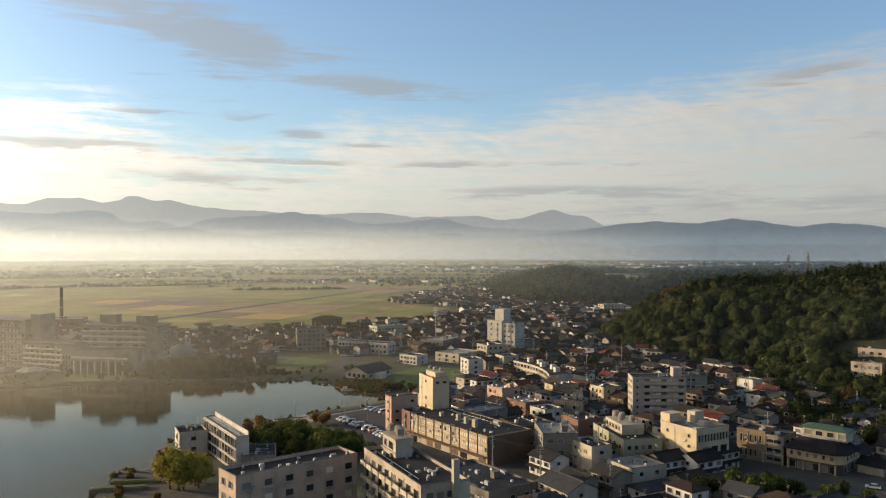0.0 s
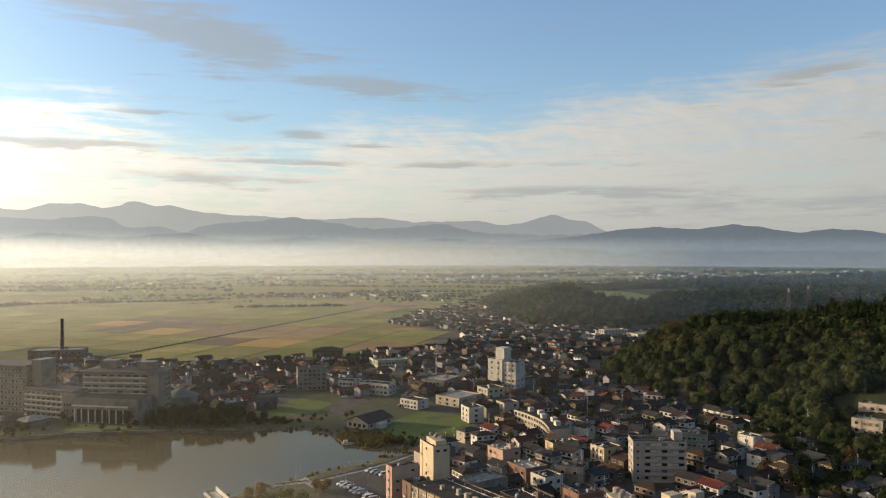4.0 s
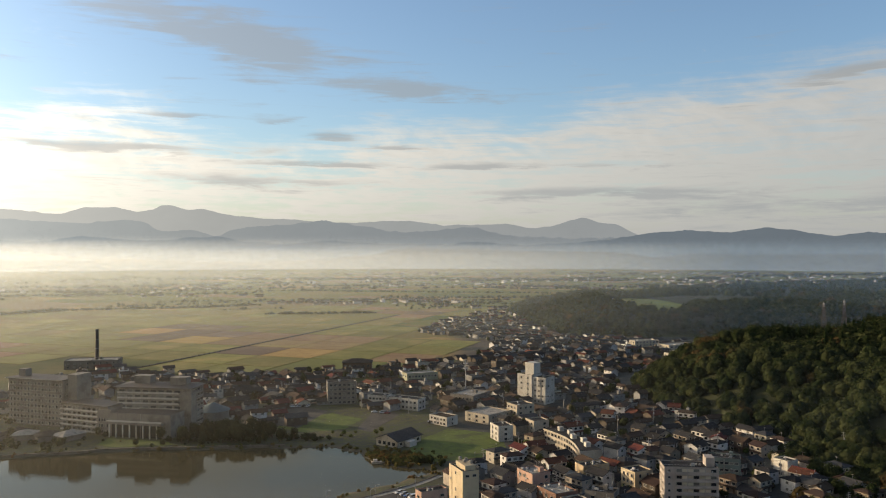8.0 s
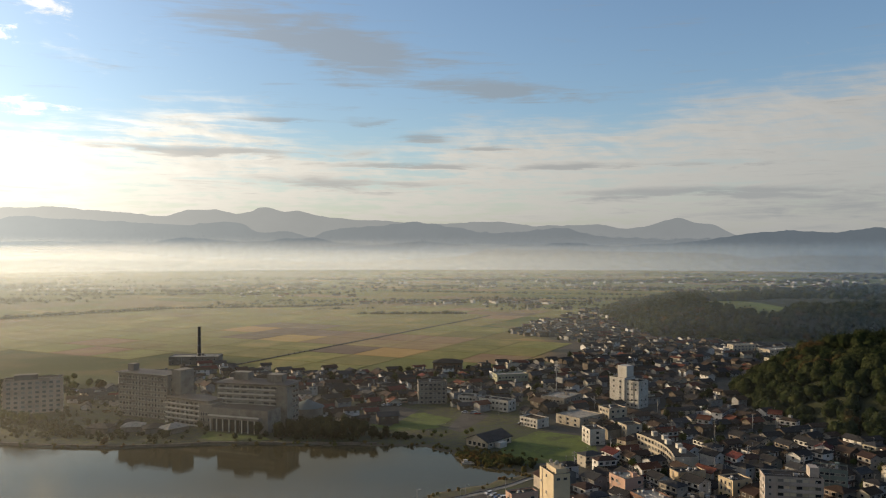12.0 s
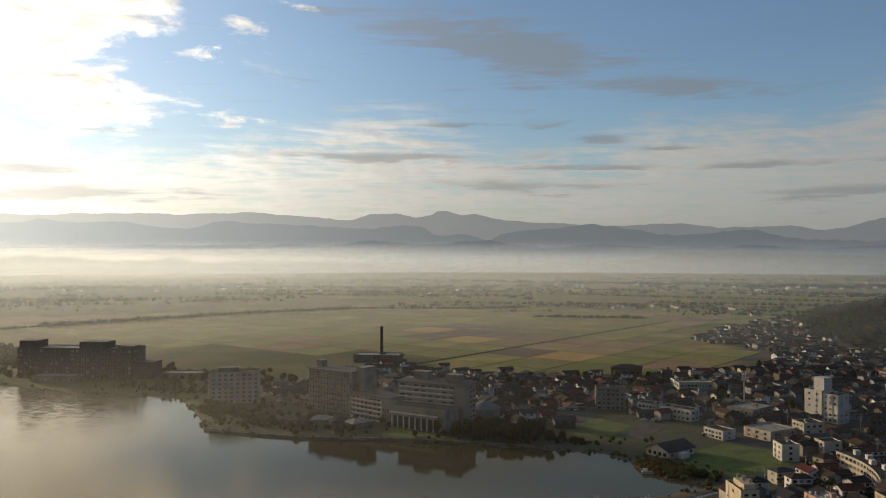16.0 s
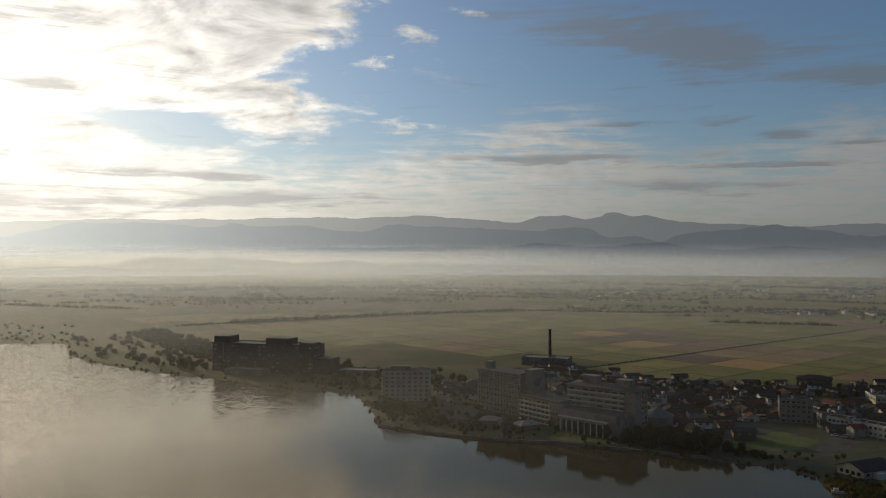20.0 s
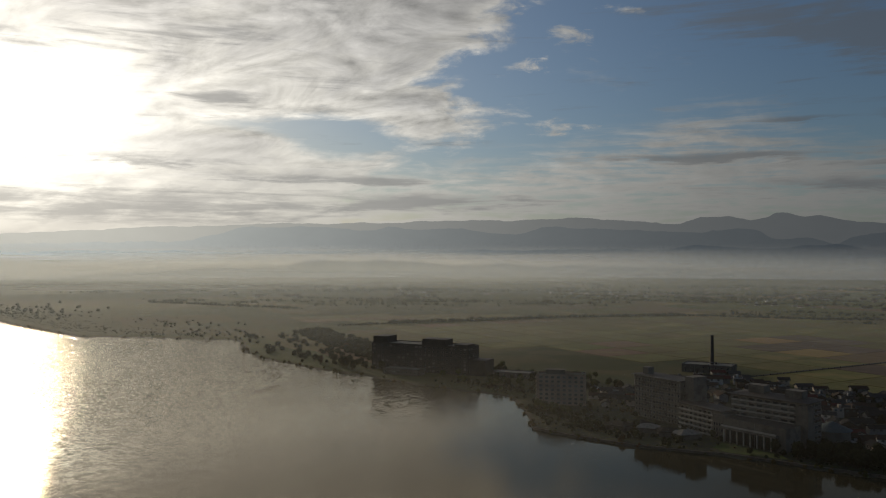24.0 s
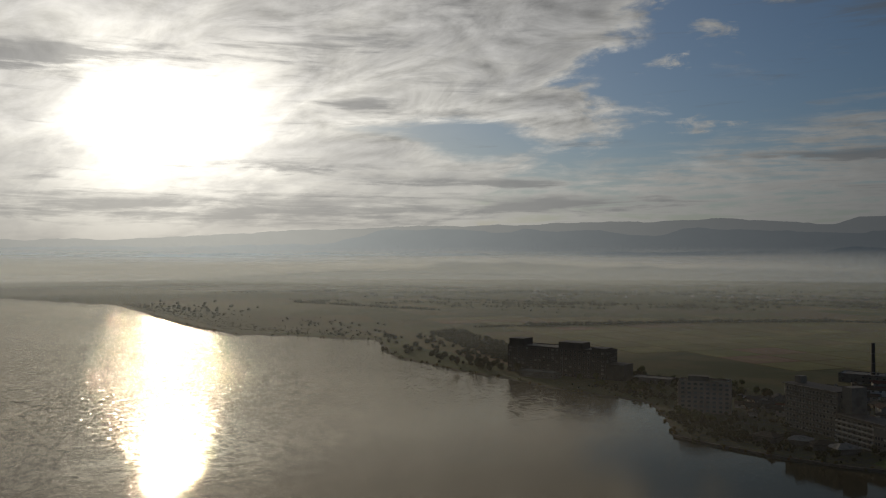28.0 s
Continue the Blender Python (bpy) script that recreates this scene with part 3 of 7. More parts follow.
def thing(name, label, category, m=None, group="", kind=""):
    ob = tagged(new(name), label, category, group, kind)
    ob.matrix_basis = m or Matrix()
    return ob


def solid(name, geo, mats, label, category, m=None, group="", kind=""):
    mats = mats if isinstance(mats, (tuple, list)) else (mats,)
    ob = tagged(new(name, geo.mesh(name, *mats) if isinstance(geo, Geo) else geo), label, category, group, kind)
    ob.matrix_basis = m or Matrix()
    return ob


def fast_mesh(name, verts, faces, *mats):
    """A mesh from arrays of corners and of equal-sided faces."""
    me = bpy.data.meshes.new(name)
    n, k = faces.shape
    me.vertices.add(len(verts)), me.loops.add(n * k), me.polygons.add(n)
    me.vertices.foreach_set("co", verts.astype(np.float32).ravel())
    me.loops.foreach_set("vertex_index", faces.astype(np.int32).ravel())
    me.polygons.foreach_set("loop_start", np.arange(0, n * k, k, dtype=np.int32))
    me.update(calc_edges=True)
    for m in mats:
        me.materials.append(m)
    return me


# ---- ground, lake and hills ----
LAND = 1.0
SHORE = [(-2600, 300), (-1940, 520), (-1610, 492), (-1390, 462), (-1190, 455), (-1075, 462), (-1050, 506), (-978, 540), (-915, 580), (-803, 517), (-750, 498),
         (-630, 485), (-556, 488), (-489, 485), (-440, 489), (-402, 495), (-361, 464), (-324, 424), (-313, 411), (-285, 409), (-244, 412), (-197, 428), (-151, 434),
         (-103, 440), (-76, 443), (-60, 431), (-50, 413), (-38, 403), (-19, 400), (-20, 391), (-36, 376), (-60, 353), (-79, 331), (-104, 311), (-101, 290), (-95, 273),
         (-105, 259), (-97, 236), (-120, 150), (-150, 0), (-240, -300), (-900, -900), (-2600, -900)]
HILL = [(124, 640), (127, 600), (139, 540), (158, 498), (183, 470), (170, 415), (196, 375), (290, 335), (760, 330), (860, 800), (300, 735), (170, 690)]
FAR_HILL = [(60, 1330), (80, 1200), (105, 1010), (215, 962), (330, 985), (620, 1080), (1100, 1250), (2100, 2100), (1500, 2700), (500, 2050), (170, 1560)]


def depth_in(poly, X, Y):
    """Distance to the edge of a plan outline, above zero inside it."""
    best = np.full(X.shape, 1e9)
    inside = np.zeros(X.shape, bool)
    for (x0, y0), (x1, y1) in zip(poly, poly[1:] + poly[:1]):
        dx, dy = x1 - x0, y1 - y0
        t = np.clip(((X - x0) * dx + (Y - y0) * dy) / (dx * dx + dy * dy), 0, 1)
        best = np.minimum(best, np.hypot(X - x0 - t * dx, Y - y0 - t * dy))
        if dy:
            inside ^= ((y0 > Y) != (y1 > Y)) & (X < dx * (Y - y0) / dy + x0)
    return np.where(inside, best, -best)


def waves(X, Y, size, seed):
    """Smooth rolling unevenness between -1 and 1."""
    rng = np.random.RandomState(seed)
    out = 0
    for i in range(7):
        a, k, p = rng.uniform(0, math.tau), math.tau / size * rng.uniform(0.6, 1.9), rng.uniform(0, math.tau)
        out = out + np.sin((X * math.cos(a) + Y * math.sin(a)) * k + p)
    return out / 4


def land_height(X, Y):
    X, Y = np.asarray(X, float), np.asarray(Y, float)
    lake = depth_in(SHORE, X + 2.5 * waves(X, Y, 22, 3), Y + 2.5 * waves(X, Y, 26, 4))
    z = np.clip(-lake * 0.25 + 0.1, -2.5, LAND)
    h = depth_in(HILL, X, Y)
    z = z + np.where(h > 0, 46 * (1 - np.exp(-np.maximum(h, 0) / 46)) * (1 + 0.10 * waves(X, Y, 110, 5)), 0)
    h = depth_in(FAR_HILL, X, Y)
    back = 1 - 0.62 * np.clip((Y + 0.25 * X - 1420) / 380, 0, 1)
    knoll = 8 * np.exp(-((X - 150) / 80) ** 2 - ((Y - 1120) / 140) ** 2)
    z = z + np.where(h > 0, (26 * back + knoll) * (1 - np.exp(-np.maximum(h, 0) / 34)) * (1 + 0.16 * waves(X, Y, 240, 6)), 0)
    return z


def axis(lo, hi, fine_lo, fine_hi, step, grow=1.09):
    mid = list(np.arange(fine_lo, fine_hi + step, step))
    s, right = step, [mid[-1]]
    while right[-1] < hi:
        s *= grow
        right.append(right[-1] + s)
    s, left = step, [mid[0]]
    while left[-1] > lo:
        s *= grow
        left.append(left[-1] - s)
    return np.array(left[:0:-1] + mid + right[1:])


def grid_mesh(name, X, Y, Z, *mats):
    r, c = X.shape
    i = np.arange(r * c).reshape(r, c)
    faces = np.stack([i[:-1, :-1], i[:-1, 1:], i[1:, 1:], i[1:, :-1]], -1).reshape(-1, 4)
    me = fast_mesh(name, np.stack([X, Y, Z], -1).reshape(-1, 3), faces, *mats)
    me.polygons.foreach_set("use_smooth", [True] * len(me.polygons))
    return me


gx, gy = axis(-4950, 4950, -640, 260, 5.0), axis(-4950, 4950, 160, 620, 4.0)
GX, GY = np.meshgrid(gx, gy)
ground = solid("ground", grid_mesh("ground", GX, GY, land_height(GX, GY), GROUND), GROUND, "flat valley floor with grass, fields, mud banks and paving", "ground", kind="structure")
water_geo = Geo().add([(-2700, -950, 0), (60, -950, 0), (60, 700, 0), (-2700, 700, 0)], [(0, 1, 2, 3)])
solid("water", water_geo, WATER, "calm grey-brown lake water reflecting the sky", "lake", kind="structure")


def ridge(name, radius, reach, bearings, heights, rough, seed, label, mat):
    """A chain of wooded hills: crest heights by bearing (degrees left of +Y), with spurs, shoulders and small notches."""
    a = np.linspace(-130, 230, 2400)
    r = np.linspace(0, 1, 12)
    A, R = np.meshgrid(a, r)
    crest = np.interp(a, bearings, heights, heights[0], heights[-1])
    soft = np.hanning(7)
    crest = np.convolve(np.pad(crest, 3, "edge"), soft / soft.sum(), "valid")
    crest = crest + rough * (1.3 * waves(a, a * 0, 5.0, seed) + 1.0 * (1 - 2 * np.abs(waves(a, a * 0, 3.4, seed + 1))) + 0.35 * (1 - 2 * np.abs(waves(a, a * 0, 1.3, seed + 4))) + 0.35 * waves(a, a * 0, 0.5, seed + 2))
    spur = waves(A, R * 2.0, 1.6, seed + 3)
    Z = -2 + (crest[None, :] + 2) * np.clip(R + 0.16 * spur * np.sin(R * math.pi), 0, 1) ** 0.8
    D = radius - reach * (1 - R)
    X, Y = -D * np.sin(np.radians(A)), D * np.cos(np.radians(A))
    return solid(name, grid_mesh(name, X, Y, Z, mat), mat, label, "mountains", kind="structure")


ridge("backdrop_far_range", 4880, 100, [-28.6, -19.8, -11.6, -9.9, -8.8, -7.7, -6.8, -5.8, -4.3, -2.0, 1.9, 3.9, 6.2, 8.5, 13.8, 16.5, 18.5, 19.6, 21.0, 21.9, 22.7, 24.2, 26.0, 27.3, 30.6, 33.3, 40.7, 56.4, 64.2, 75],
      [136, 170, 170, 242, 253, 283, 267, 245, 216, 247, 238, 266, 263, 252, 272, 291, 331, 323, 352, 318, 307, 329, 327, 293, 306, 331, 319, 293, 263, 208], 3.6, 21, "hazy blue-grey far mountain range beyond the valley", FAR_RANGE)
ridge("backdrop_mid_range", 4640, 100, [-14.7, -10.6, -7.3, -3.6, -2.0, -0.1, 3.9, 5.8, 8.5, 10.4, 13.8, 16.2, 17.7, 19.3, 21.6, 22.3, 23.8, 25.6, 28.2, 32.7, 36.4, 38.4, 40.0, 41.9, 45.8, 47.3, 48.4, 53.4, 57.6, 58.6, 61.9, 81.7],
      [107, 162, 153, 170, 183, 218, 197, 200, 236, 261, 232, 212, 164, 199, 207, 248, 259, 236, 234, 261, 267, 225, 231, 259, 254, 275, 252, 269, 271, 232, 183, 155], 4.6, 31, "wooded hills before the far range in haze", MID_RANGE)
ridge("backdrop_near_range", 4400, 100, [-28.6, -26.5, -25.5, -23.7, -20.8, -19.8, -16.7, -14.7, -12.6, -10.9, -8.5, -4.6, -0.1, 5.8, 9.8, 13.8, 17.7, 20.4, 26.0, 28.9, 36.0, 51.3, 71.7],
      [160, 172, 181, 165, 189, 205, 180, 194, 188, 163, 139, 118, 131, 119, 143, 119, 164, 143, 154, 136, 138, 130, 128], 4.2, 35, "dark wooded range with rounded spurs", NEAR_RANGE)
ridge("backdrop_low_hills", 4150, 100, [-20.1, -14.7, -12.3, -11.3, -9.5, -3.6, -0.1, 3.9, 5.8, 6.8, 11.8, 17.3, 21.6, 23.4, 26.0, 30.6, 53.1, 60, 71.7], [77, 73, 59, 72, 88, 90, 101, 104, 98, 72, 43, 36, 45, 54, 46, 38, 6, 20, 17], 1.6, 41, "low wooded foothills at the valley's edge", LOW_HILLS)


# Haze is added as curved sheets ringed round the camera's spot, denser sunward.
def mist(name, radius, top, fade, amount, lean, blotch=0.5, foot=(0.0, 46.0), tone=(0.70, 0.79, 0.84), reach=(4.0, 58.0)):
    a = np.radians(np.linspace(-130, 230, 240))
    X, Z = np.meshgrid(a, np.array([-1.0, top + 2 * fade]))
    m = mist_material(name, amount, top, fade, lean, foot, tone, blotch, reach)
    return solid(name, grid_mesh(name, -radius * np.sin(X), radius * np.cos(X), Z, m), m, "thin curved sheet standing in for haze over the valley", "mist", kind="structure")


# the first, close sheet is added to pale the bay while the view is low
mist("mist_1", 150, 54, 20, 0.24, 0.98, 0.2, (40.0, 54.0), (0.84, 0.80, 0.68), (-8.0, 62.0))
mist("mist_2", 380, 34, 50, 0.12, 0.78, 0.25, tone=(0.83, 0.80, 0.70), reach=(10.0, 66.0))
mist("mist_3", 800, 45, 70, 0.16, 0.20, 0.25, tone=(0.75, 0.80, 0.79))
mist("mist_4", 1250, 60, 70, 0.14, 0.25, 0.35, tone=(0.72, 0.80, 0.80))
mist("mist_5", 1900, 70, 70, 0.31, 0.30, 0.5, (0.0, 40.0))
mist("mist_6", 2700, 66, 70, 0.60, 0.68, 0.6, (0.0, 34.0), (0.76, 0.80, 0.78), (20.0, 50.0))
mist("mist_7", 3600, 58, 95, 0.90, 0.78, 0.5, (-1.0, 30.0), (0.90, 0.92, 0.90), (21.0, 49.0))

# ---- trees ----


def crown_arrays(rng, rx, rz, leaves, size, lobes, core=0.72):
    """Corners and faces of one crown: clumps of small leaf faces round several lobes, with a loose edge."""
    cs = [(0, 0, 0, 1.0)]
    for i in range(lobes):
        a, e = rng.uniform(0, math.tau), rng.uniform(-0.5, 0.9)
        cs.append((0.55 * math.cos(a) * math.cos(e), 0.55 * math.sin(a) * math.cos(e), 0.5 * math.sin(e), rng.uniform(0.4, 0.62)))
    w = np.array([c[3] ** 2 for c in cs])
    pick = rng.choice(len(cs), leaves, p=w / w.sum())
    d = rng.normal(size=(leaves, 3))
    d /= np.linalg.norm(d, axis=1)[:, None]
    C = np.array(cs)[pick]
    P = C[:, :3] + d * (C[:, 3:] * rng.uniform(0.75, 1.08, (leaves, 1)))
    P *= (rx, rx, rz)
    u = np.cross(d, rng.normal(size=(leaves, 3)))
    u /= np.linalg.norm(u, axis=1)[:, None]
    n = d + 0.5 * rng.normal(size=(leaves, 3))
    v = np.cross(n, u)
    v /= np.linalg.norm(v, axis=1)[:, None]
    s = size * rng.uniform(0.6, 1.4, (leaves, 1))
    V = np.stack([P - u * s, P - v * s * 0.8, P + u * s, P + v * s * 0.8], 1).reshape(-1, 3)
    F = np.arange(leaves * 4).reshape(-1, 4)
    # dense heart of each lobe
    ang = np.linspace(0, math.tau, 7)[:-1]
    for x, y, z, r in cs:
        k = len(V)
        ring = [np.stack([x + r * core * q * np.cos(ang + o), y + r * core * q * np.sin(ang + o), np.full(6, z + r * core * h)], 1) for q, h, o in ((0.35, -0.92, 0), (0.95, -0.3, 0.5), (0.9, 0.4, 0), (0.35, 0.92, 0.5))]
        V = np.concatenate([V, np.concatenate(ring) * (rx, rx, rz)])
        f = [[k + b * 6 + i, k + b * 6 + (i + 1) % 6, k + b * 6 + 6 + (i + 1) % 6, k + b * 6 + 6 + i] for b in range(3) for i in range(6)]
        f += [[k + 18, k + 19, k + 20, k + 21], [k + 18, k + 21, k + 22, k + 23]]
        F = np.concatenate([F, np.array(f)])
    return V, F


def cedar_arrays(rng, r, h, leaves, size):
    """A narrow conifer: leaf faces that hang round a cone."""
    t = rng.uniform(0, 1, leaves) ** 0.8
    a = rng.uniform(0, math.tau, leaves)
    q = r * (1 - t) * rng.uniform(0.6, 1.1, leaves) + 0.15
    P = np.stack([q * np.cos(a), q * np.sin(a), t * h], 1)
    out = np.stack([np.cos(a), np.sin(a), -0.5 + 0 * a], 1)
    side = np.stack([-np.sin(a), np.cos(a), 0 * a], 1)
    s = size * (1.25 - t)[:, None] * rng.uniform(0.6, 1.3, (leaves, 1))
    V = np.stack([P - side * s, P + out * s * 0.9, P + side * s, P - out * s * 0.9], 1).reshape(-1, 3)
    F = np.arange(leaves * 4).reshape(-1, 4)
    ang = np.linspace(0, math.tau, 7)[:-1]
    k = len(V)
    V = np.concatenate([V, np.stack([0.6 * r * np.cos(ang), 0.6 * r * np.sin(ang), 0 * ang], 1), np.stack([0.05 * np.cos(ang), 0.05 * np.sin(ang), 0 * ang + 0.95 * h], 1)])
    return V, np.concatenate([F, np.array([[k + i, k + (i + 1) % 6, k + 6 + (i + 1) % 6, k + 6 + i] for i in range(6)])])


def wood(name, kinds, spots, mat, label, lift=0.55):
    """Many trees that nobody could count, in one mesh. spots: rows x, y, z, size, turn."""
    Vs, Fs, k = [], [], 0
    rng = np.random.RandomState(len(spots))
    for x, y, z, s, a in spots:
        V, F = kinds[rng.randint(len(kinds))]
        c, q = math.cos(a) * s, math.sin(a) * s
        W = np.stack([V[:, 0] * c - V[:, 1] * q + x, V[:, 0] * q + V[:, 1] * c + y, V[:, 2] * s * rng.uniform(0.85, 1.2) + z + lift * s], 1)
        Vs.append(W), Fs.append(F + k)
        k += len(V)
    return solid(name, fast_mesh(name, np.concatenate(Vs), np.concatenate(Fs), mat), mat, label, "trees", kind="stuff")


rng = np.random.RandomState(5)
BROAD = [crown_arrays(rng, 1.0, rng.uniform(0.8, 1.15), 250, 0.105, 7, 0.82) for i in range(6)]
BROAD_LOW = [crown_arrays(rng, 1.0, rng.uniform(0.8, 1.1), 46, 0.27, 4) for i in range(5)]
FAR_TREE = [crown_arrays(rng, 1.0, rng.uniform(0.7, 1.1), 18, 0.36, 0, 0.86) for i in range(5)]
HILL_FAR = [crown_arrays(rng, 1.0, rng.uniform(0.8, 1.1), 40, 0.26, 2, 0.80) for i in range(5)]
CEDAR = [cedar_arrays(rng, 0.34, 2.1, 120, 0.16) for i in range(4)]


def scatter(n, box, inside, size, seed, gap=0.0):
    """Random spots in a box of the plan where inside(x, y) is true."""
    r = np.random.RandomState(seed)
    X, Y = r.uniform(box[0], box[1], n), r.uniform(box[2], box[3], n)
    ok = inside(X, Y)
    X, Y = X[ok], Y[ok]
    return np.stack([X, Y, land_height(X, Y), r.uniform(size[0], size[1], len(X)), r.uniform(0, math.tau, len(X))], 1)


hotel_plot = lambda X, Y: (np.hypot(X - 207, Y - 391) < 10) | (np.hypot(X - 215, Y - 400) < 10)
near_hill = lambda X, Y: (depth_in(HILL, X, Y) > np.where(X > 160, -3, -5)) & (depth_in(HILL, X, Y) < 150) & ~hotel_plot(X, Y)
spots = scatter(4900, (115, 560, 330, 760), near_hill, (3.6, 7.0), 8)
deep = depth_in(HILL, spots[:, 0], spots[:, 1]) > 85
wood("hill_top_wood", BROAD_LOW, spots[deep], LEAF_WOOD, "broad crowns along the near hill's back")
wood("hill_wood", BROAD, spots[~deep], LEAF_WOOD, "dense mixed autumn woodland on the near hill")
crest = lambda X, Y: (depth_in(HILL, X, Y) > 62) & (depth_in(HILL, X, Y) < 170)
wood("hill_cedars", CEDAR, scatter(520, (220, 620, 420, 720), crest, (4.5, 7.0), 9), LEAF_DARK, "dark pointed cedars along the hill's crest", 0.2)
far_hill = lambda X, Y: (depth_in(FAR_HILL, X, Y) > -3) & (depth_in(FAR_HILL, X, Y) < 200) & (Y + 0.25 * X < 1720) & ((np.hypot((X - 245) / 64, (Y - 1165) / 115) > 1))
wood("far_hill_wood", HILL_FAR, scatter(8500, (60, 800, 950, 1700), far_hill, (3.8, 7.6), 10), LEAF_WOOD, "wooded far hill with a field clearing on top")
beyond = lambda X, Y: (depth_in(FAR_HILL, X, Y) > 0) & (Y + 0.25 * X >= 1650)
wood("farther_hill_wood", FAR_TREE, scatter(2600, (150, 1900, 1200, 2600), beyond, (5.5, 9.0), 14), LEAF_WOOD, "farther wooded hilltops behind the clearing")
LOW_WOOD = [(136, 345), (150, 318), (172, 300), (205, 300), (270, 330), (215, 372), (188, 405), (176, 455), (160, 430), (168, 395), (150, 380)]
wood("lower_wood", BROAD, scatter(600, (130, 275, 295, 460), lambda X, Y: (depth_in(LOW_WOOD, X, Y) > 0) & ~hotel_plot(X, Y) & (np.hypot(X - 150, Y - 352) > 9) & (np.hypot(X - 180, Y - 318) > 10), (2.6, 5.2), 12), LEAF_WOOD, "low dark woodland at the foot of the hill")

# ---- buildings ----
WINDOWS = {}


def window_mesh(w, h, sill=True, pane=None):
    """A framed sliding window with a middle bar, its pane set back in the frame; it looks along -y."""
    pane = pane or GLASS
    key = (round(w, 2), round(h, 2), sill, pane.name)
    if key not in WINDOWS:
        g, t, q = Geo(), 0.10, 0.09 if sill else 0.0
        ring = lambda dx, dy, y: [(-w / 2 - dx, y, -h / 2 - dy), (w / 2 + dx, y, -h / 2 - dy), (w / 2 + dx, y, h / 2 + dx), (-w / 2 - dx, y, h / 2 + dx)]
        v = ring(t, t, 0.03) + ring(t, t, -0.13) + ring(0, 0, -0.13) + ring(0, 0, -0.02)
        v[4], v[5] = (v[4][0] - q, -0.13 - q, v[4][2]), (v[5][0] + q, -0.13 - q, v[5][2])
        for k in (0, 4, 8):
            g.add([], [])
            g.f += [(k + i, k + (i + 1) % 4, k + 4 + (i + 1) % 4, k + 4 + i) for i in range(4)]
        g.f.append((12, 13, 14, 15))
        g.v, g.m = v, [0] * 12 + [1]
        WINDOWS[key] = g.mesh("window", FRAME, pane)
    return WINDOWS[key]


def side_pose(side, L, d, s, z):
    """The pose of a fitting at s metres along a side of a building, at height z."""
    return {"front": pose(s, 0, z), "right": pose(L, s, z, 0, 0, 90), "back": pose(L - s, d, z, 0, 0, 180), "left": pose(0, d - s, z, 0, 0, -90)}[side]


def frame_of(p1, p2, z):
    a = math.atan2(p2[1] - p1[1], p2[0] - p1[0])
    return pose(p1[0], p1[1], z, 0, 0, math.degrees(a)), math.hypot(p2[0] - p1[0], p2[1] - p1[1])


FOOTPRINTS = []


def add_windows(ob, L, d, side, cols, floors, h0, storey, size, skip=0.0, margin=1.0, seed=1, name="window"):
    r = random.Random(seed)
    span = (L if side in ("front", "back") else d) - 2 * margin
    for k in range(floors):
        for i in range(cols):
            if r.random() < skip:
                continue
            part(name, window_mesh(*size), (), ob, "", side_pose(side, L, d, margin + span * (i + 0.5) / cols, h0 + k * storey + storey * 0.52))


def roof_unit(ob, x, y, z, w=1.1, d=0.9, h=1.0):
    g = Geo().box(-w / 2, w / 2, -d / 2, d / 2, 0.1, h, 0, 0.03)
    g.box(-w / 2, -w / 2 + 0.12, -d / 2, d / 2, -0.02, 0.1), g.box(w / 2 - 0.12, w / 2, -d / 2, d / 2, -0.02, 0.1)
    part("air_conditioner", g, METAL, ob, "grey rooftop unit", pose(x, y, z))


def water_tank(ob, x, y, z, r=1.1, h=1.8):
    g = Geo().tube((0, 0, 0.5), (0, 0, h), r, r, 14).tube((0, 0, h), (0, 0, h + 0.25), r, r * 0.5, 14)
    for i in range(4):
        a = math.tau * i / 4 + 0.7
        g.tube((0.8 * r * math.cos(a), 0.8 * r * math.sin(a), -0.02), (0.8 * r * math.cos(a), 0.8 * r * math.sin(a), 0.55), 0.07, n=5)
    part("water_tank", g, ROOFPALE, ob, "pale rooftop water tank", pose(x, y, z))


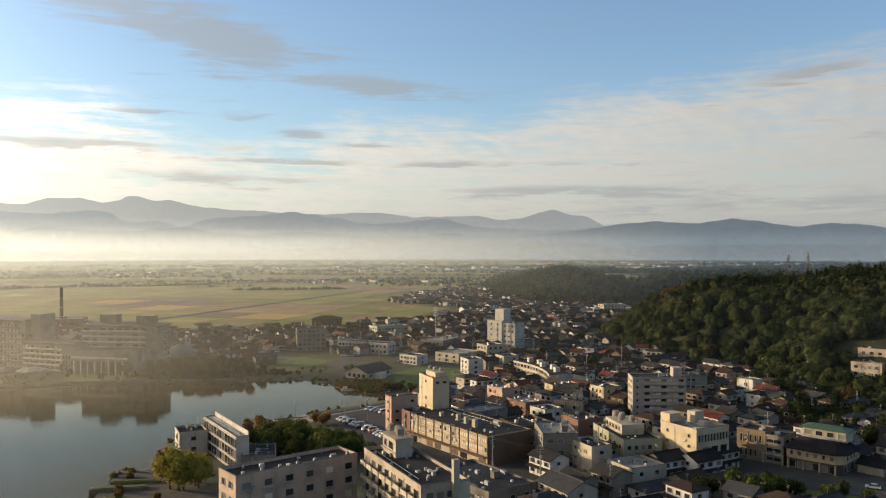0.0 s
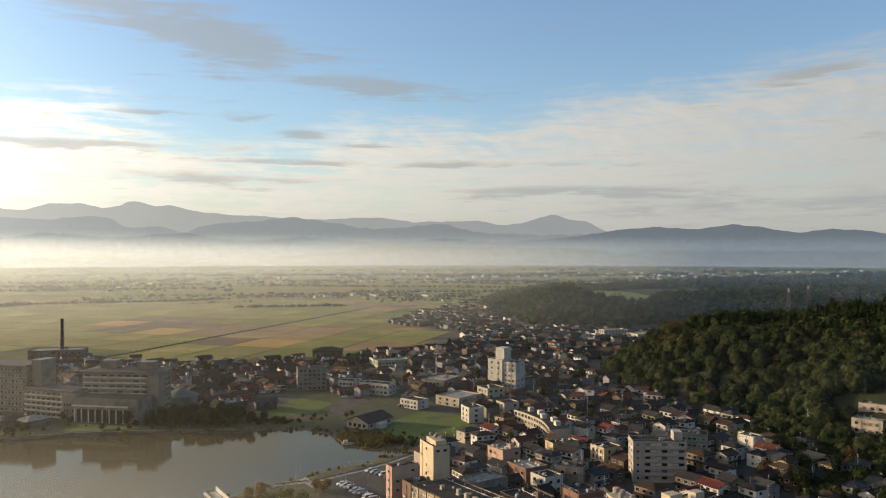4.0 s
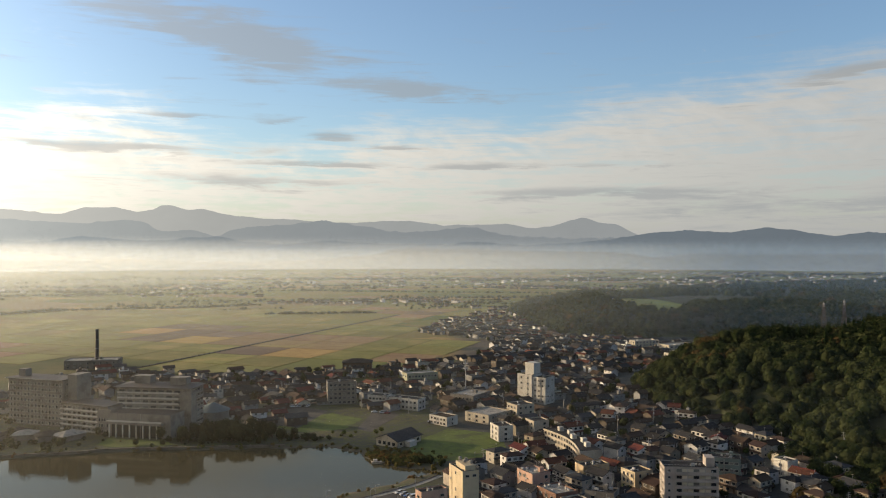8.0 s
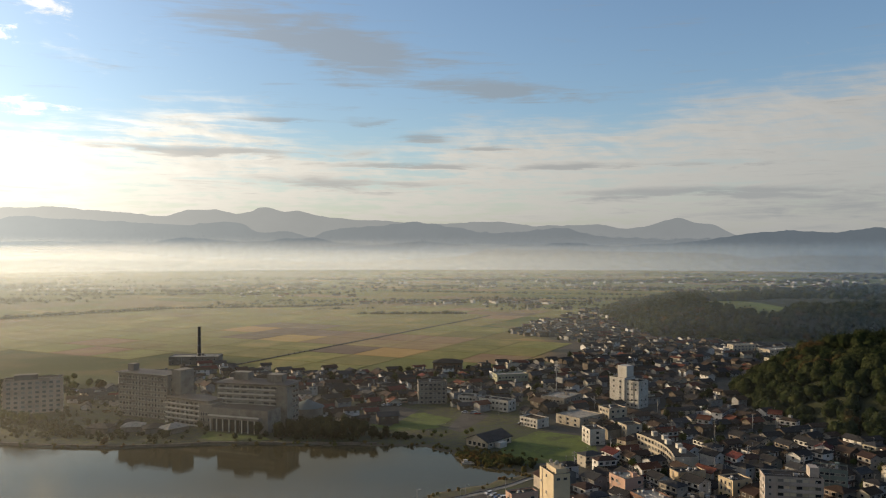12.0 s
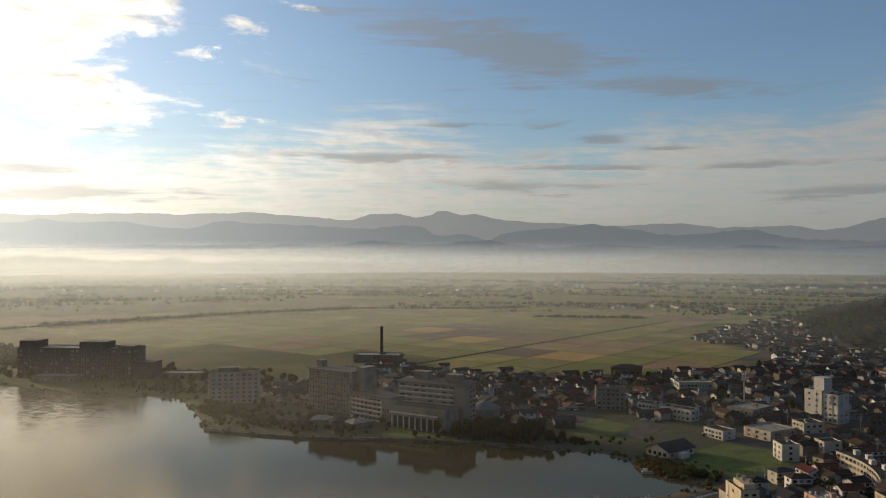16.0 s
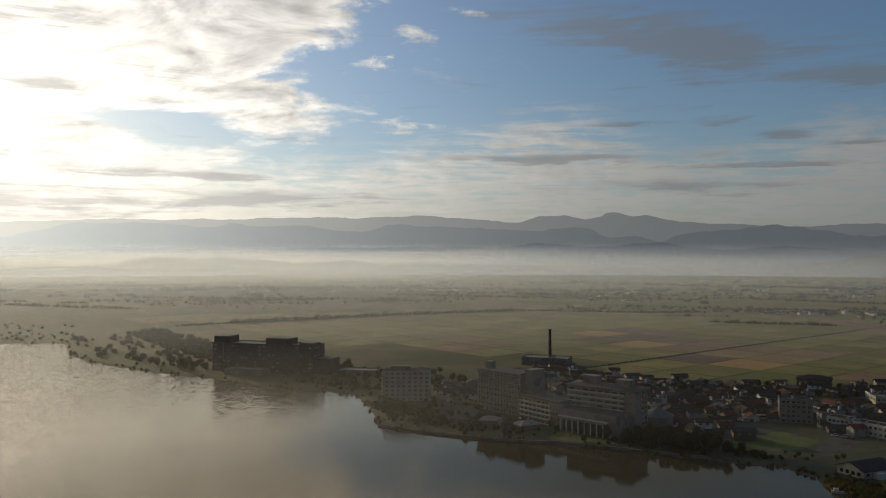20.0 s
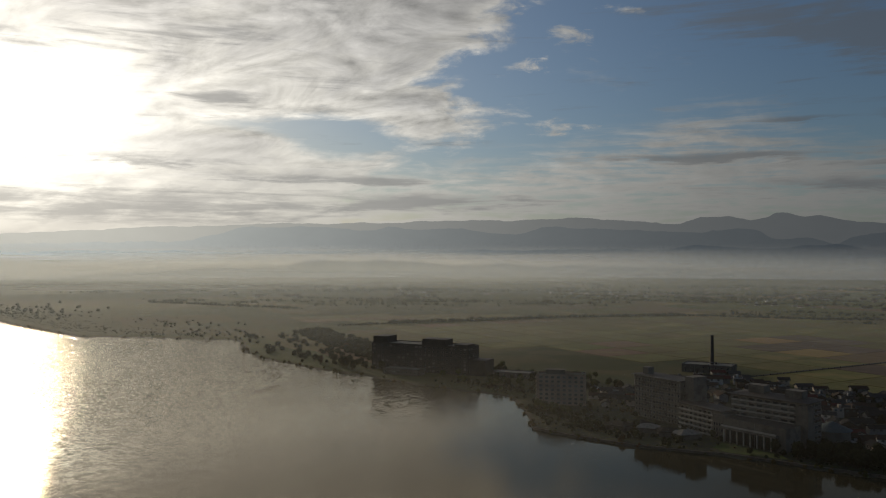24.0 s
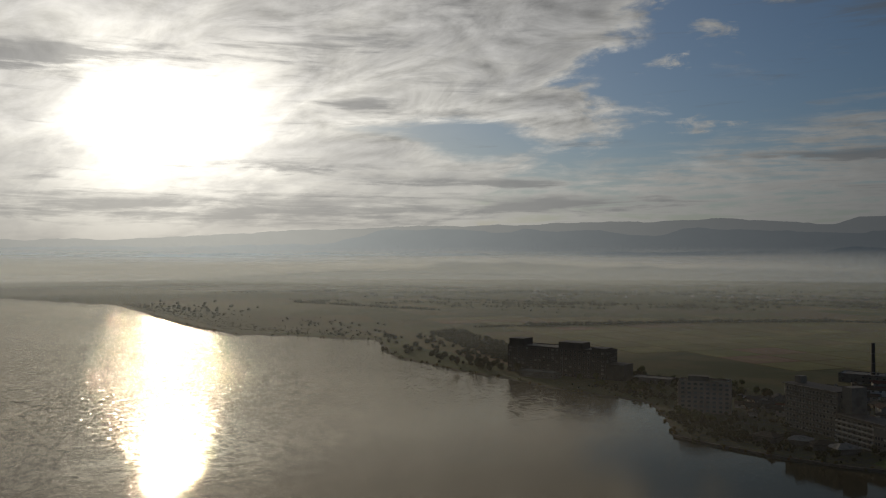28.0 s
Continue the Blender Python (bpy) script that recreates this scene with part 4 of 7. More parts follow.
def building(name, label, p1, p2, d, h, wall, storeys, cols, side_cols=0, z0=LAND, roof=ROOFMEM, size=(1.6, 1.3), parapet=0.7, skip=0.0, bands=False, units=2, ground=0.0, category="building", group="", seed=None, rail=False):
    """A flat-roofed block; p1 to p2 is its front, seen from outside, d its depth to the back."""
    m, L = frame_of(p1, p2, z0)
    seed = seed if seed is not None else int(abs(p1[0] * 7 + p1[1] * 3))
    r = random.Random(seed)
    ob = thing(name, label, category, m, group)
    FOOTPRINTS.append((m.inverted(), L, d))
    part("wall", Geo().box(0, L, 0, d, -2.5, h), wall, ob)
    t, e = 0.22, 0.03
    g = Geo().box(-e, L + e, -e, t, h, h + parapet).box(-e, L + e, d - t, d + e, h, h + parapet).box(-e, t, t, d - t, h, h + parapet).box(L - t, L + e, t, d - t, h, h + parapet)
    part("parapet", g, wall, ob)
    g = Geo().box(-0.1, L + 0.1, -0.1, t + 0.04, h + parapet, h + parapet + 0.08).box(-0.1, L + 0.1, d - t - 0.04, d + 0.1, h + parapet, h + parapet + 0.08).box(-0.1, t + 0.04, t + 0.04, d - t - 0.04, h + parapet, h + parapet + 0.08).box(L - t - 0.04, L + 0.1, t + 0.04, d - t - 0.04, h + parapet, h + parapet + 0.08)
    part("coping", g, COPING, ob, "dark metal roof edge")
    part("roof", Geo().box(t, L - t, t, d - t, h, h + 0.12), roof, ob)
    storey = (h - ground) / storeys
    if bands:
        for k in range(1, storeys):
            part("string_course", Geo().box(-0.12, L + 0.12, -0.12, d + 0.12, ground + k * storey - 0.12, ground + k * storey + 0.12), wall, ob)
    if cols:
        add_windows(ob, L, d, "front", cols, storeys, ground, storey, size, skip, 0.8, seed)
    if side_cols:
        add_windows(ob, L, d, "right", side_cols, storeys, ground, storey, size, skip + 0.1, 0.8, seed + 1)
        add_windows(ob, L, d, "left", side_cols, storeys, ground, storey, size, skip + 0.1, 0.8, seed + 2)
    if rail:
        g = Geo()
        for k in (0.5, 1.0):
            g.box(0.1, L - 0.1, 0.1, 0.16, h + parapet + k, h + parapet + k + 0.06)
        for i in range(int(L / 2) + 1):
            g.box(0.1 + i * (L - 0.3) / int(L / 2), 0.17 + i * (L - 0.3) / int(L / 2), 0.1, 0.16, h + parapet + 0.08, h + parapet + 1.0)
        part("roof_railing", g, METAL, ob)
    for i in range(1 + units // 2):
        x = r.uniform(0.6, L - 0.6)
        part("drainpipe", Geo().tube((x, -0.1, -1), (x, -0.1, h + 0.2), 0.09, n=6), METAL, ob)
        part("wall_unit", Geo().box(-0.45, 0.45, -0.4, 0, 0, 0.65, 0, 0.02), METAL, ob, "grey wall-mounted air conditioner", side_pose("left" if i % 2 else "front", L, d, r.uniform(1, (d if i % 2 else L) - 1), r.uniform(2.5, max(2.6, h - 2))))
    if units > 2:
        q = r.uniform(0.55, 0.8)
        g = Geo().box(q * L - 0.9, q * L + 0.9, d * 0.6, d * 0.6 + min(2.2, d * 0.3), h + 0.1, h + 2.1)
        part("roof_stair_house", g, wall, ob)
        part("roof_aerial", Geo().tube((q * L, d * 0.62, h + 2.1), (q * L, d * 0.62, h + 5.4), 0.04, n=5).box(q * L - 0.8, q * L + 0.8, d * 0.6 - 0.03, d * 0.6 + 0.03, h + 4.9, h + 4.96).box(q * L - 0.5, q * L + 0.5, d * 0.6 - 0.03, d * 0.6 + 0.03, h + 4.4, h + 4.46), METAL, ob)
    if h > 4.0 and min(L, d) > 4.0 and p1[1] < 430:
        for i in range(int(L * d / 45) + 1):
            x, y, w_, h_ = r.uniform(0.8, L - 2.2), r.uniform(0.8, max(0.9, d - 2.0)), r.uniform(0.4, 1.3), r.uniform(0.3, 1.1)
            part("roof_vent", Geo().box(x, x + w_, y, y + r.uniform(0.4, 1.0), h + 0.1, h + h_, 0, 0.03), r.choice((METAL, CONCRETE, WHITE)), ob)
        y = r.uniform(1.0, max(1.1, d - 1.0))
        part("roof_pipe", Geo().tube((0.6, y, h + 0.32), (L * r.uniform(0.5, 0.9), y, h + 0.32), 0.07, n=6).tube((0.6, y, h + 0.1), (0.6, y, h + 0.32), 0.07, n=6), METAL, ob)
        x = r.uniform(0.5, L - 0.5)
        part("roof_mast", Geo().tube((x, d * 0.8, h), (x, d * 0.8, h + r.uniform(2.2, 3.6)), 0.05, 0.03, 5), METAL, ob)
        for i in range(int(L / 5)):
            x = r.uniform(0.8, L - 1.6)
            part("wall_box", Geo().box(x, x + r.uniform(0.5, 0.9), -0.42, 0.0, 0, 0.62, 0, 0.02), METAL, ob, "", pose(0, 0, r.uniform(1.0, h - 1.2)))
    for i in range(units):
        roof_unit(ob, r.uniform(1.5, L - 1.5), r.uniform(1.2, max(1.3, d - 1.2)), h + 0.12, r.uniform(0.9, 1.7), r.uniform(0.8, 1.2), r.uniform(0.8, 1.3))
    return ob, L, m


def box_part(ob, name, x0, x1, y0, y1, z0, z1, mat, label=""):
    return part(name, Geo().box(x0, x1, y0, y1, z0, z1), mat, ob, label)


# the two lakeside hotels in front
hotel, L, m = building("lakeside_hotel", "weathered pink five-storey hotel with paired windows and dark roof edge", (-46.1, 180.3), (-21.2, 200.6), 9.0, 20.5, PINK, 6, 0, 2, roof=ROOFMEM, units=0, parapet=0.9, size=(1.5, 1.5), category="hotel")
for k in range(6):
    for i in range(6):
        part("window", window_mesh(1.9, 1.45, True, BLINDS_SHINE if (i * 3 + k * 5) % 7 == 2 else GLASS), (), hotel, "", pose(2.6 + i * (L - 5.2) / 5, 0, 1.9 + k * 3.35))
        part("window_ledge", Geo().box(-1.4, 1.4, -0.55, 0.0, -0.12, 0.05), PINK, hotel, "", pose(2.6 + i * (L - 5.2) / 5, 0, 0.75 + k * 3.35))
for i in range(7):
    roof_unit(hotel, 2 + i * 4.6, 0.5, 21.4, 0.7, 0.6, 0.6)
BALCONY_SLAB = Geo().box(-1.75, 1.75, -1.25, 0, 0, 0.16).mesh("balcony", CREAM)
BALUSTRADE = Geo().box(-1.75, 1.75, -1.25, -1.13, 0.16, 1.05).box(-1.75, -1.65, -1.13, 0, 0.16, 1.05).box(1.65, 1.75, -1.13, 0, 0.16, 1.05).mesh("balustrade", CREAM)
hotel_b, L, m = building("balcony_hotel", "tan-grey balcony hotel with a flat roof and stair house", (-19.1, 196.8), (-4.5, 165.4), 11.0, 22.8, STUCCO, 7, 0, 4, roof=ROOFMEM, units=1, parapet=0.9, size=(1.6, 1.4), category="hotel")
for k in range(7):
    for i in range(8):
        s = 2.4 + i * (L - 4.8) / 7
        part("window", window_mesh(2.3, 1.9, False), (), hotel_b, "", pose(s, 0, 1.7 + k * 3.25))
        slab = part("balcony", BALCONY_SLAB, (), hotel_b, "", pose(s, 0, 0.55 + k * 3.25))
        part("balustrade", BALUSTRADE, (), slab)
stairs = box_part(hotel_b, "stair_house", 1.5, 10.0, 4.2, 8.4, 22.9, 27.4, CREAM, "cream rooftop stair house")
for x, y in ((3.0, 6), (5.4, 6.8), (8.2, 6.0)):
    water_tank(hotel_b, x, y, 27.4, 1.0, 1.9)
part("window", window_mesh(2.4, 1.6), (), stairs, "", pose(7, 4.2, 25.4))
part("window", window_mesh(1.2, 1.4), (), stairs, "", pose(3.4, 4.2, 25.4))
for z_ in (24.0, 27.2):
    part("ledge", Geo().box(1.2, 10.3, 3.7, 4.2, z_, z_ + 0.18), CREAM, stairs)
box_part(hotel_b, "lift_shaft", L + 0.04, L + 1.2, 6.9, 8.2, -2, 28.4, CREAM, "tall pale shaft on the end wall")
box_part(hotel_b, "blank_end_wall", L + 0.04, L + 0.9, 8.25, 10.8, -2, 23.4, CREAM)
for i in range(8):
    box_part(hotel_b, "roof_vent", 4 + i * 3.6, 4.5 + i * 3.6, 1.0 + (i % 3) * 2.6, 1.5 + (i % 3) * 2.6, 22.9, 23.6, METAL)
for k in range(6):
    box_part(hotel_b, "floor_band", -0.06, L + 0.02, -0.10, -0.02, 3.1 + k * 3.25, 3.4 + k * 3.25, CREAM)

# long tan dormitory with a panelled front
long_b, L, m = building("panelled_long_building", "long tan panelled two-storey building with brown ribs", (-12.1, 303.7), (14.5, 266.3), 19, 9.6, TAN, 2, 0, 0, roof=ROOFMEM, units=0, parapet=0.3, ground=3.6)
# dark sheet paints the shade on the end turned from the sun
box_part(long_b, "end_cladding", L + 0.003, L + 0.12, 0.1, 19, -2, 9.6, BROWN, "dark brown sheet painting the shade of the end wall")
for i in range(9):
    x0 = i * L / 9
    box_part(long_b, "rib", x0 - 0.13, x0 + 0.13, -0.28, 0, 3.2, 9.9, BROWN, "brown upright rib")
    for k in range(2):
        for q in (0.16, 0.39, 0.62, 0.85):
            # most panes carry the bright sky's reflection as pale paint
            part("window", window_mesh(0.95, 1.2, False, GLASS if (i * 5 + k * 3 + int(q * 10)) % 11 == 4 else BLINDS_SHINE), (), long_b, "", pose(x0 + q * L / 9, 0, 5.35 + k * 2.9))
        box_part(long_b, "sill_band", x0 + 0.25, x0 + L / 9 - 0.25, -0.2, 0, 4.15 + k * 2.9, 4.32 + k * 2.9, BLINDS_SHINE)
box_part(long_b, "canopy", -0.5, L + 0.5, -2.2, 0, 2.9, 3.2, BROWN, "brown street canopy")
for x, y, w_, h_ in ((10, 6, 1.2, 1.6), (19, 7, 1.2, 2.2), (25, 6, 1.3, 2.4), (31, 5, 1.9, 2.8), (33, 13, 2.8, 1.6)):
    box_part(long_b, "roof_hatch", x, x + w_, y, y + 1.4, 9.7, 9.7 + h_, CREAM)
for i in range(24):
    box_part(long_b, "roof_edge_post", 0.8 + i * L / 24.5, 1.1 + i * L / 24.5, 0.3, 0.6, 9.9, 10.35, RUST)
for i in range(9):
    box_part(long_b, "shop_front", 0.5 + i * L / 9, i * L / 9 + L / 9 - 0.7, -0.06, 0.05, 0.1, 2.6, (GLASS, CREAM, BROWN)[i % 3])

tower, L, m = building("beige_tower", "tall beige tower block with tanks on its roof", (-9.7, 332.3), (-4.0, 319.5), 7.0, 19.8, BEIGE, 6, 1, 0, units=0, parapet=0.6, skip=0.3, size=(1.0, 1.0))
for y in (2.0, 5.0):
    part("window", window_mesh(1.5, 0.9), (), tower, "", side_pose("right", L, 7.0, y, 18.4))
box_part(tower, "stair_house", 3.5, L - 1, 1.5, 6.0, 19.9, 22.2, BEIGE)
for i in range(4):
    water_tank(tower, 4.5 + i * 2.3, 3.0 + (i % 2) * 1.6, 22.2, 0.7, 1.4)
box_part(tower, "flue", 9, 9.9, -1.0, -0.1, 0, 7.5, METAL, "thin steel flue")
building("pink_corner_block", "narrow pink block with lit end and small windows", (-22.4, 316.0), (-19.8, 311.5), 11.5, 13.8, SALMON, 4, 1, 3, size=(1.5, 0.9), skip=0.15, units=1)
building("brown_annex", "brown panelled annex beside the long building", (-15.8, 310.0), (-12.4, 304.3), 9, 9.5, BRICKY, 3, 1, 2, size=(0.8, 1.8), units=1)

# glazed lakeside hall
glass_hall, L, m = building("glazed_hall", "long white hall with a glazed wall of steel bays", (-85.5, 290.3), (-66.0, 259.0), 4.2, 11.0, WHITE, 3, 0, 0, roof=ROOFPALE, units=0, parapet=0.5, category="hall")
for i in range(12):
    for k in range(3):
        part("glass_bay", window_mesh(L / 12 - 0.35, 2.9, False), (), glass_hall, "", pose((i + 0.5) * L / 12, 0, 2.2 + k * 3.5))
for k in range(4):
    box_part(glass_hall, "steel_beam", -0.3, L + 0.3, -0.45, 0, 0.2 + k * 3.5, 0.5 + k * 3.5, WHITE, "white steel beam")
box_part(glass_hall, "screen_wall", 0, L, 3.9, 4.2, 11.5, 12.8, WHITE, "raised pale screen wall")
part("gutter_line", Geo().box(0.5, L - 0.5, 1.6, 2.6, 11.1, 11.35), METAL, glass_hall)
building("lakeside_cafe", "low cream lakeside building with a raised end wall", (-96.0, 290.0), (-91.0, 280.0), 9.5, 7.2, WHITE, 2, 1, 1, units=2, parapet=0.8, roof=ROOFMEM)
annex, L, m = building("terrace_annex", "low grey annex with a dark roof terrace and railing", (-64.0, 257.2), (-53.5, 259.5), 15, 5.2, GREY, 1, 2, 2, units=2, roof=ROOFMEM, rail=True)
deck = thing("slatted_deck", "weathered slatted timber deck steps by the hall", "deck", pose(-86, 262, LAND + 0.05, 0, 0, -58))
for i in range(14):
    box_part(deck, "slat", 0, 12, i * 0.62, i * 0.62 + 0.45, -1.2, 0.35 + 0.02 * (i % 2), REED)

# town blocks
building("white_corner_shop", "cream three-storey corner block with dark flat roof", (41.2, 263.8), (46.2, 252.1), 7.4, 9.4, CREAM, 3, 2, 3, size=(1.5, 1.0), skip=0.25, units=2)
cream, L, m = building("cream_block", "large plain cream block with small windows and pale roof", (72.6, 270.5), (80.2, 256.6), 14.5, 13.4, BEIGE, 4, 3, 0, size=(0.8, 1.0), skip=0.45, units=1, roof=ROOFPALE, parapet=1.0)
for i in range(10):
    part("window", window_mesh(0.65, 2.2, False), (), cream, "", side_pose("right", L, 14.5, 1.2 + i * 1.35, 11.2))
for i in range(3):
    part("window", window_mesh(2.8, 2.2, False), (), cream, "", side_pose("right", L, 14.5, 4.0 + i * 4.0, 7.2))
box_part(cream, "raised_corner", 0.0, 4.2, 0.0, 5, 14.5, 17.2, BEIGE), box_part(cream, "roof_house", 3, 6.5, 9, 13, 13.5, 17.4, CREAM), box_part(cream, "roof_box", 9, 11.5, 8, 10, 13.5, 15.2, CREAM)
flats, L, m = building("white_apartment_block", "pinkish-white six-storey apartment block with gallery balconies", (79.8, 341.5), (101.9, 340.4), 11, 16.7, PINKWHITE, 6, 0, 2, units=1, parapet=0.6, size=(1.2, 1.2), category="apartments")
for k in range(6):
    z = 0.2 + k * 2.78
    part("gallery", Geo().box(4.5, L - 0.2, -1.3, 0, z, z + 0.18).box(4.5, L - 0.2, -1.3, -1.18, z + 0.18, z + 1.45), PINKWHITE, flats, "pinkish-white balcony parapet")
    for i in range(7):
        part("window", window_mesh(2.1, 1.5, False, BLINDS_SHINE if i % 3 else GLASS), (), flats, "", pose(6.0 + i * 2.35, 0, z + 1.6))
    part("window", window_mesh(0.9, 0.9), (), flats, "", pose(2.0, 0, z + 1.6))
box_part(flats, "lift_house", L - 4.5, L - 1, 3, 9, 16.8, 20.6, PINKWHITE)
crescent = thing("curved_front_building", "long cream three-storey building with a curved front", "building", pose(39.0, 447.8, LAND, 0, 0, math.degrees(math.atan2(-48.4, 13.3))))
FOOTPRINTS.append((crescent.matrix_basis.inverted(), 50, 16))
outer = [(50.2 * i / 16, 4.2 * math.sin(math.pi * i / 16)) for i in range(17)]
part("wall", Geo().prism(outer + [(50.2, 12), (0, 12)], -2, 8.8), CREAM, crescent)
part("roof", Geo().prism([(x * 0.985 + 0.4, y + 0.4) for x, y in outer] + [(49.8, 11.6), (0.4, 11.6)], 8.8, 8.95), ROOFMEM, crescent)
for k in range(3):
    g = Geo()
    for (xa, ya), (xb, yb) in zip(outer, outer[1:]):
        g.add([(xa, ya - 0.25, 2.6 + 2.9 * k), (xb, yb - 0.25, 2.6 + 2.9 * k), (xb, yb - 0.25, 3.3 + 2.9 * k), (xa, ya - 0.25, 3.3 + 2.9 * k), (xa, ya + 0.05, 2.6 + 2.9 * k), (xb, yb + 0.05, 2.6 + 2.9 * k), (xb, yb + 0.05, 3.3 + 2.9 * k), (xa, ya + 0.05, 3.3 + 2.9 * k)],
              [(0, 1, 2, 3), (3, 2, 6, 7), (1, 0, 4, 5)])
    part("balcony_band", g, CREAM, crescent)
    for i in range(16):
        (xa, ya), (xb, yb) = outer[i], outer[i + 1]
        part("window", window_mesh(2.0, 1.4), (), crescent, "", pose((xa + xb) / 2, (ya + yb) / 2, 1.5 + 2.9 * k, 0, 0, math.degrees(math.atan2(yb - ya, xb - xa))))
for i in range(5):
    box_part(crescent, "roof_house", 5 + i * 9, 8 + i * 9, 6 + (i % 2) * 2, 8.5 + (i % 2) * 2, 8.9, 11.2, WHITE)

wt, L, m = building("white_tower_hotel", "white stepped tower hotel standing over the rooftops", (31.5, 575.5), (41.0, 567.5), 12, 19.0, WHITE, 5, 2, 2, units=1, size=(1.3, 1.2), skip=0.2, category="hotel")
box_part(wt, "stair_tower", 4.5, 12.0, 3, 11, 19.1, 27.5, WHITE)
wt2, L, m = building("white_tower_wing", "white wing of the tower hotel with a window column", (41.5, 568.4), (50.0, 562.0), 12, 17.8, WHITE, 5, 3, 2, units=2, size=(1.2, 1.2), skip=0.3, category="hotel")
gr, L, m = building("pale_green_block", "pale green stepped block with tanks on its roof", (53.8, 290.1), (58.9, 264.3), 13.5, 8.6, GREENISH, 2, 6, 5, size=(1.3, 1.3), skip=0.2, units=4)
up = box_part(gr, "upper_storey", 4, 18, 3, 11, 8.7, 12.2, CREAM, "cream upper storey")
for i in range(5):
    part("window", window_mesh(1.2, 1.3), (), up, "", pose(5.5 + i * 2.6, 3, 10.5))
for x, y in ((6, 6), (9, 7), (12.5, 5), (15, 8)):
    water_tank(gr, x, y, 12.2, 1.0 + 0.3 * (x < 8), 2.2)
building("grey_shop_house", "grey three-storey shop house with a white roof", (31.7, 280.6), (32.3, 262.0), 11.5, 11.2, GREY, 3, 4, 3, size=(2.0, 1.3), roof=ROOFPALE, units=3, bands=True)
# a corner restaurant with a chamfered corner, a dark roof skirt and an upper storey
m, L = frame_of((112.6, 265.7), (123.5, 255.0), LAND)
rh = thing("mansard_restaurant", "tan corner restaurant with a dark mansard roof and green upper roof", "restaurant", m)
FOOTPRINTS.append((m.inverted(), L + 3, 13.5))
ring = [(0, 0), (L, 0), (L + 2.1, 2.1), (L + 2.1, 13), (0, 13)]
out = lambda k, z: [(-k, -k, z), (L + 0.4 * k, -k, z), (L + 2.1 + k, 2.1 - 0.4 * k, z), (L + 2.1 + k, 13 + k, z), (-k, 13 + k, z)]
part("ground_floor", Geo().prism([(0.4, 0.7), (L - 0.3, 0.7), (L + 1.4, 2.4), (L + 1.4, 12.6), (0.4, 12.6)], -2, 3.3), RUST, rh, "dark recessed ground floor")
part("wall", Geo().prism(ring, 3.3, 6.8), TAN, rh)
part("string_course", Geo().prism([(x, y) for x, y, z in out(0.15, 0)], 3.2, 3.5), BROWN, rh)
for x in (0.3, 5.2, 10.2, 15.0):
    box_part(rh, "pillar", x - 0.25, x + 0.25, 0.05, 0.55, -1.5, 3.2, TAN)
for i in range(6):
    part("window", window_mesh(1.1 if i % 2 else 0.8, 1.2), (), rh, "", pose(1.6 + i * 2.5, 0, 5.2))
    part("shop_window", window_mesh(1.9, 2.2, False), (), rh, "", pose(1.6 + i * 2.5, 0.7, 1.5))
for i in range(3):
    part("window", window_mesh(1.0, 1.3), (), rh, "", pose(L + 2.1, 4.2 + i * 3.2, 5.2, 0, 0, 90))
    part("shop_window", window_mesh(2.0, 2.2, False), (), rh, "", pose(L + 1.4, 4.2 + i * 3.2, 1.5, 0, 0, 90))
lo_, hi_ = out(0.9, 6.8), out(-2.6, 9.9)
part("mansard", Geo().add(lo_ + hi_ + out(0.9, 6.5), [(5, 6, 7, 8, 9)] + [(i, (i + 1) % 5, 5 + (i + 1) % 5, 5 + i) for i in range(5)] + [(10 + i, 10 + (i + 1) % 5, (i + 1) % 5, i) for i in range(5)] + [(14, 13, 12, 11, 10)]), TILE_DARK, rh, "dark sloping roof skirt")
up = box_part(rh, "upper_storey", 2.8, L + 1.2, 6.0, 12.2, 9.5, 12.8, CREAM, "cream upper storey")
for i in range(4):
    part("window", window_mesh(2.0, 1.4), (), up, "", pose(4.6 + i * 3.5, 6.0, 11.4))
box_part(rh, "balcony_rail", 2.8, L + 1.2, 5.0, 5.1, 9.9, 10.6, METAL)
part("upper_roof", Geo().hip(2.8, L + 1.2, 6.0, 12.2, 12.8, 1.3, 0.8), ROOFGREEN, rh, "moss-green roof")
building("brown_panel_shop", "tan panelled shop, shadow put into its colour, with tall window strips", (100.9, 278.6), (108.0, 271.9), 10, 9.6, TAN_SHADED, 2, 5, 2, size=(0.7, 2.4), units=1)
ds, L, m = building("dark_shop", "dark grey three-storey shop with strip windows", (107.6, 272.4), (112.4, 267.6), 10, 8.8, GREY, 3, 2, 2, size=(2.4, 1.2), units=2)
box_part(ds, "shop_beam", 0, L, -0.6, 0, 2.9, 3.3, WHITE, "white beam over the shop front"), box_part(ds, "shop_pillar", 0, 0.3, -0.6, -0.3, -1, 2.9, WHITE), box_part(ds, "shop_pillar", L - 0.3, L, -0.6, -0.3, -1, 2.9, WHITE)
building("salmon_block", "salmon-pink three-storey block with a pale roof", (19.8, 364.7), (25.9, 354.8), 9.5, 9.2, SALMON, 3, 3, 3, roof=ROOFPALE, units=3, size=(1.6, 1.2), skip=0.2)
building("brick_red_block", "brick-red plain block with a white front end", (27.1, 344.6), (33.8, 332.4), 11, 7.4, BRICKY, 2, 3, 0, units=2, roof=ROOFPALE)
building("white_low_block", "white low block beside the brick-red one", (35.5, 331.0), (40.5, 322.5), 9, 6.6, WHITE, 2, 2, 2, units=1)
building("pale_square_block", "pale blank-fronted square block", (46.0, 336.0), (57.0, 331.0), 9, 8.2, GREY, 2, 2, 1, units=3)
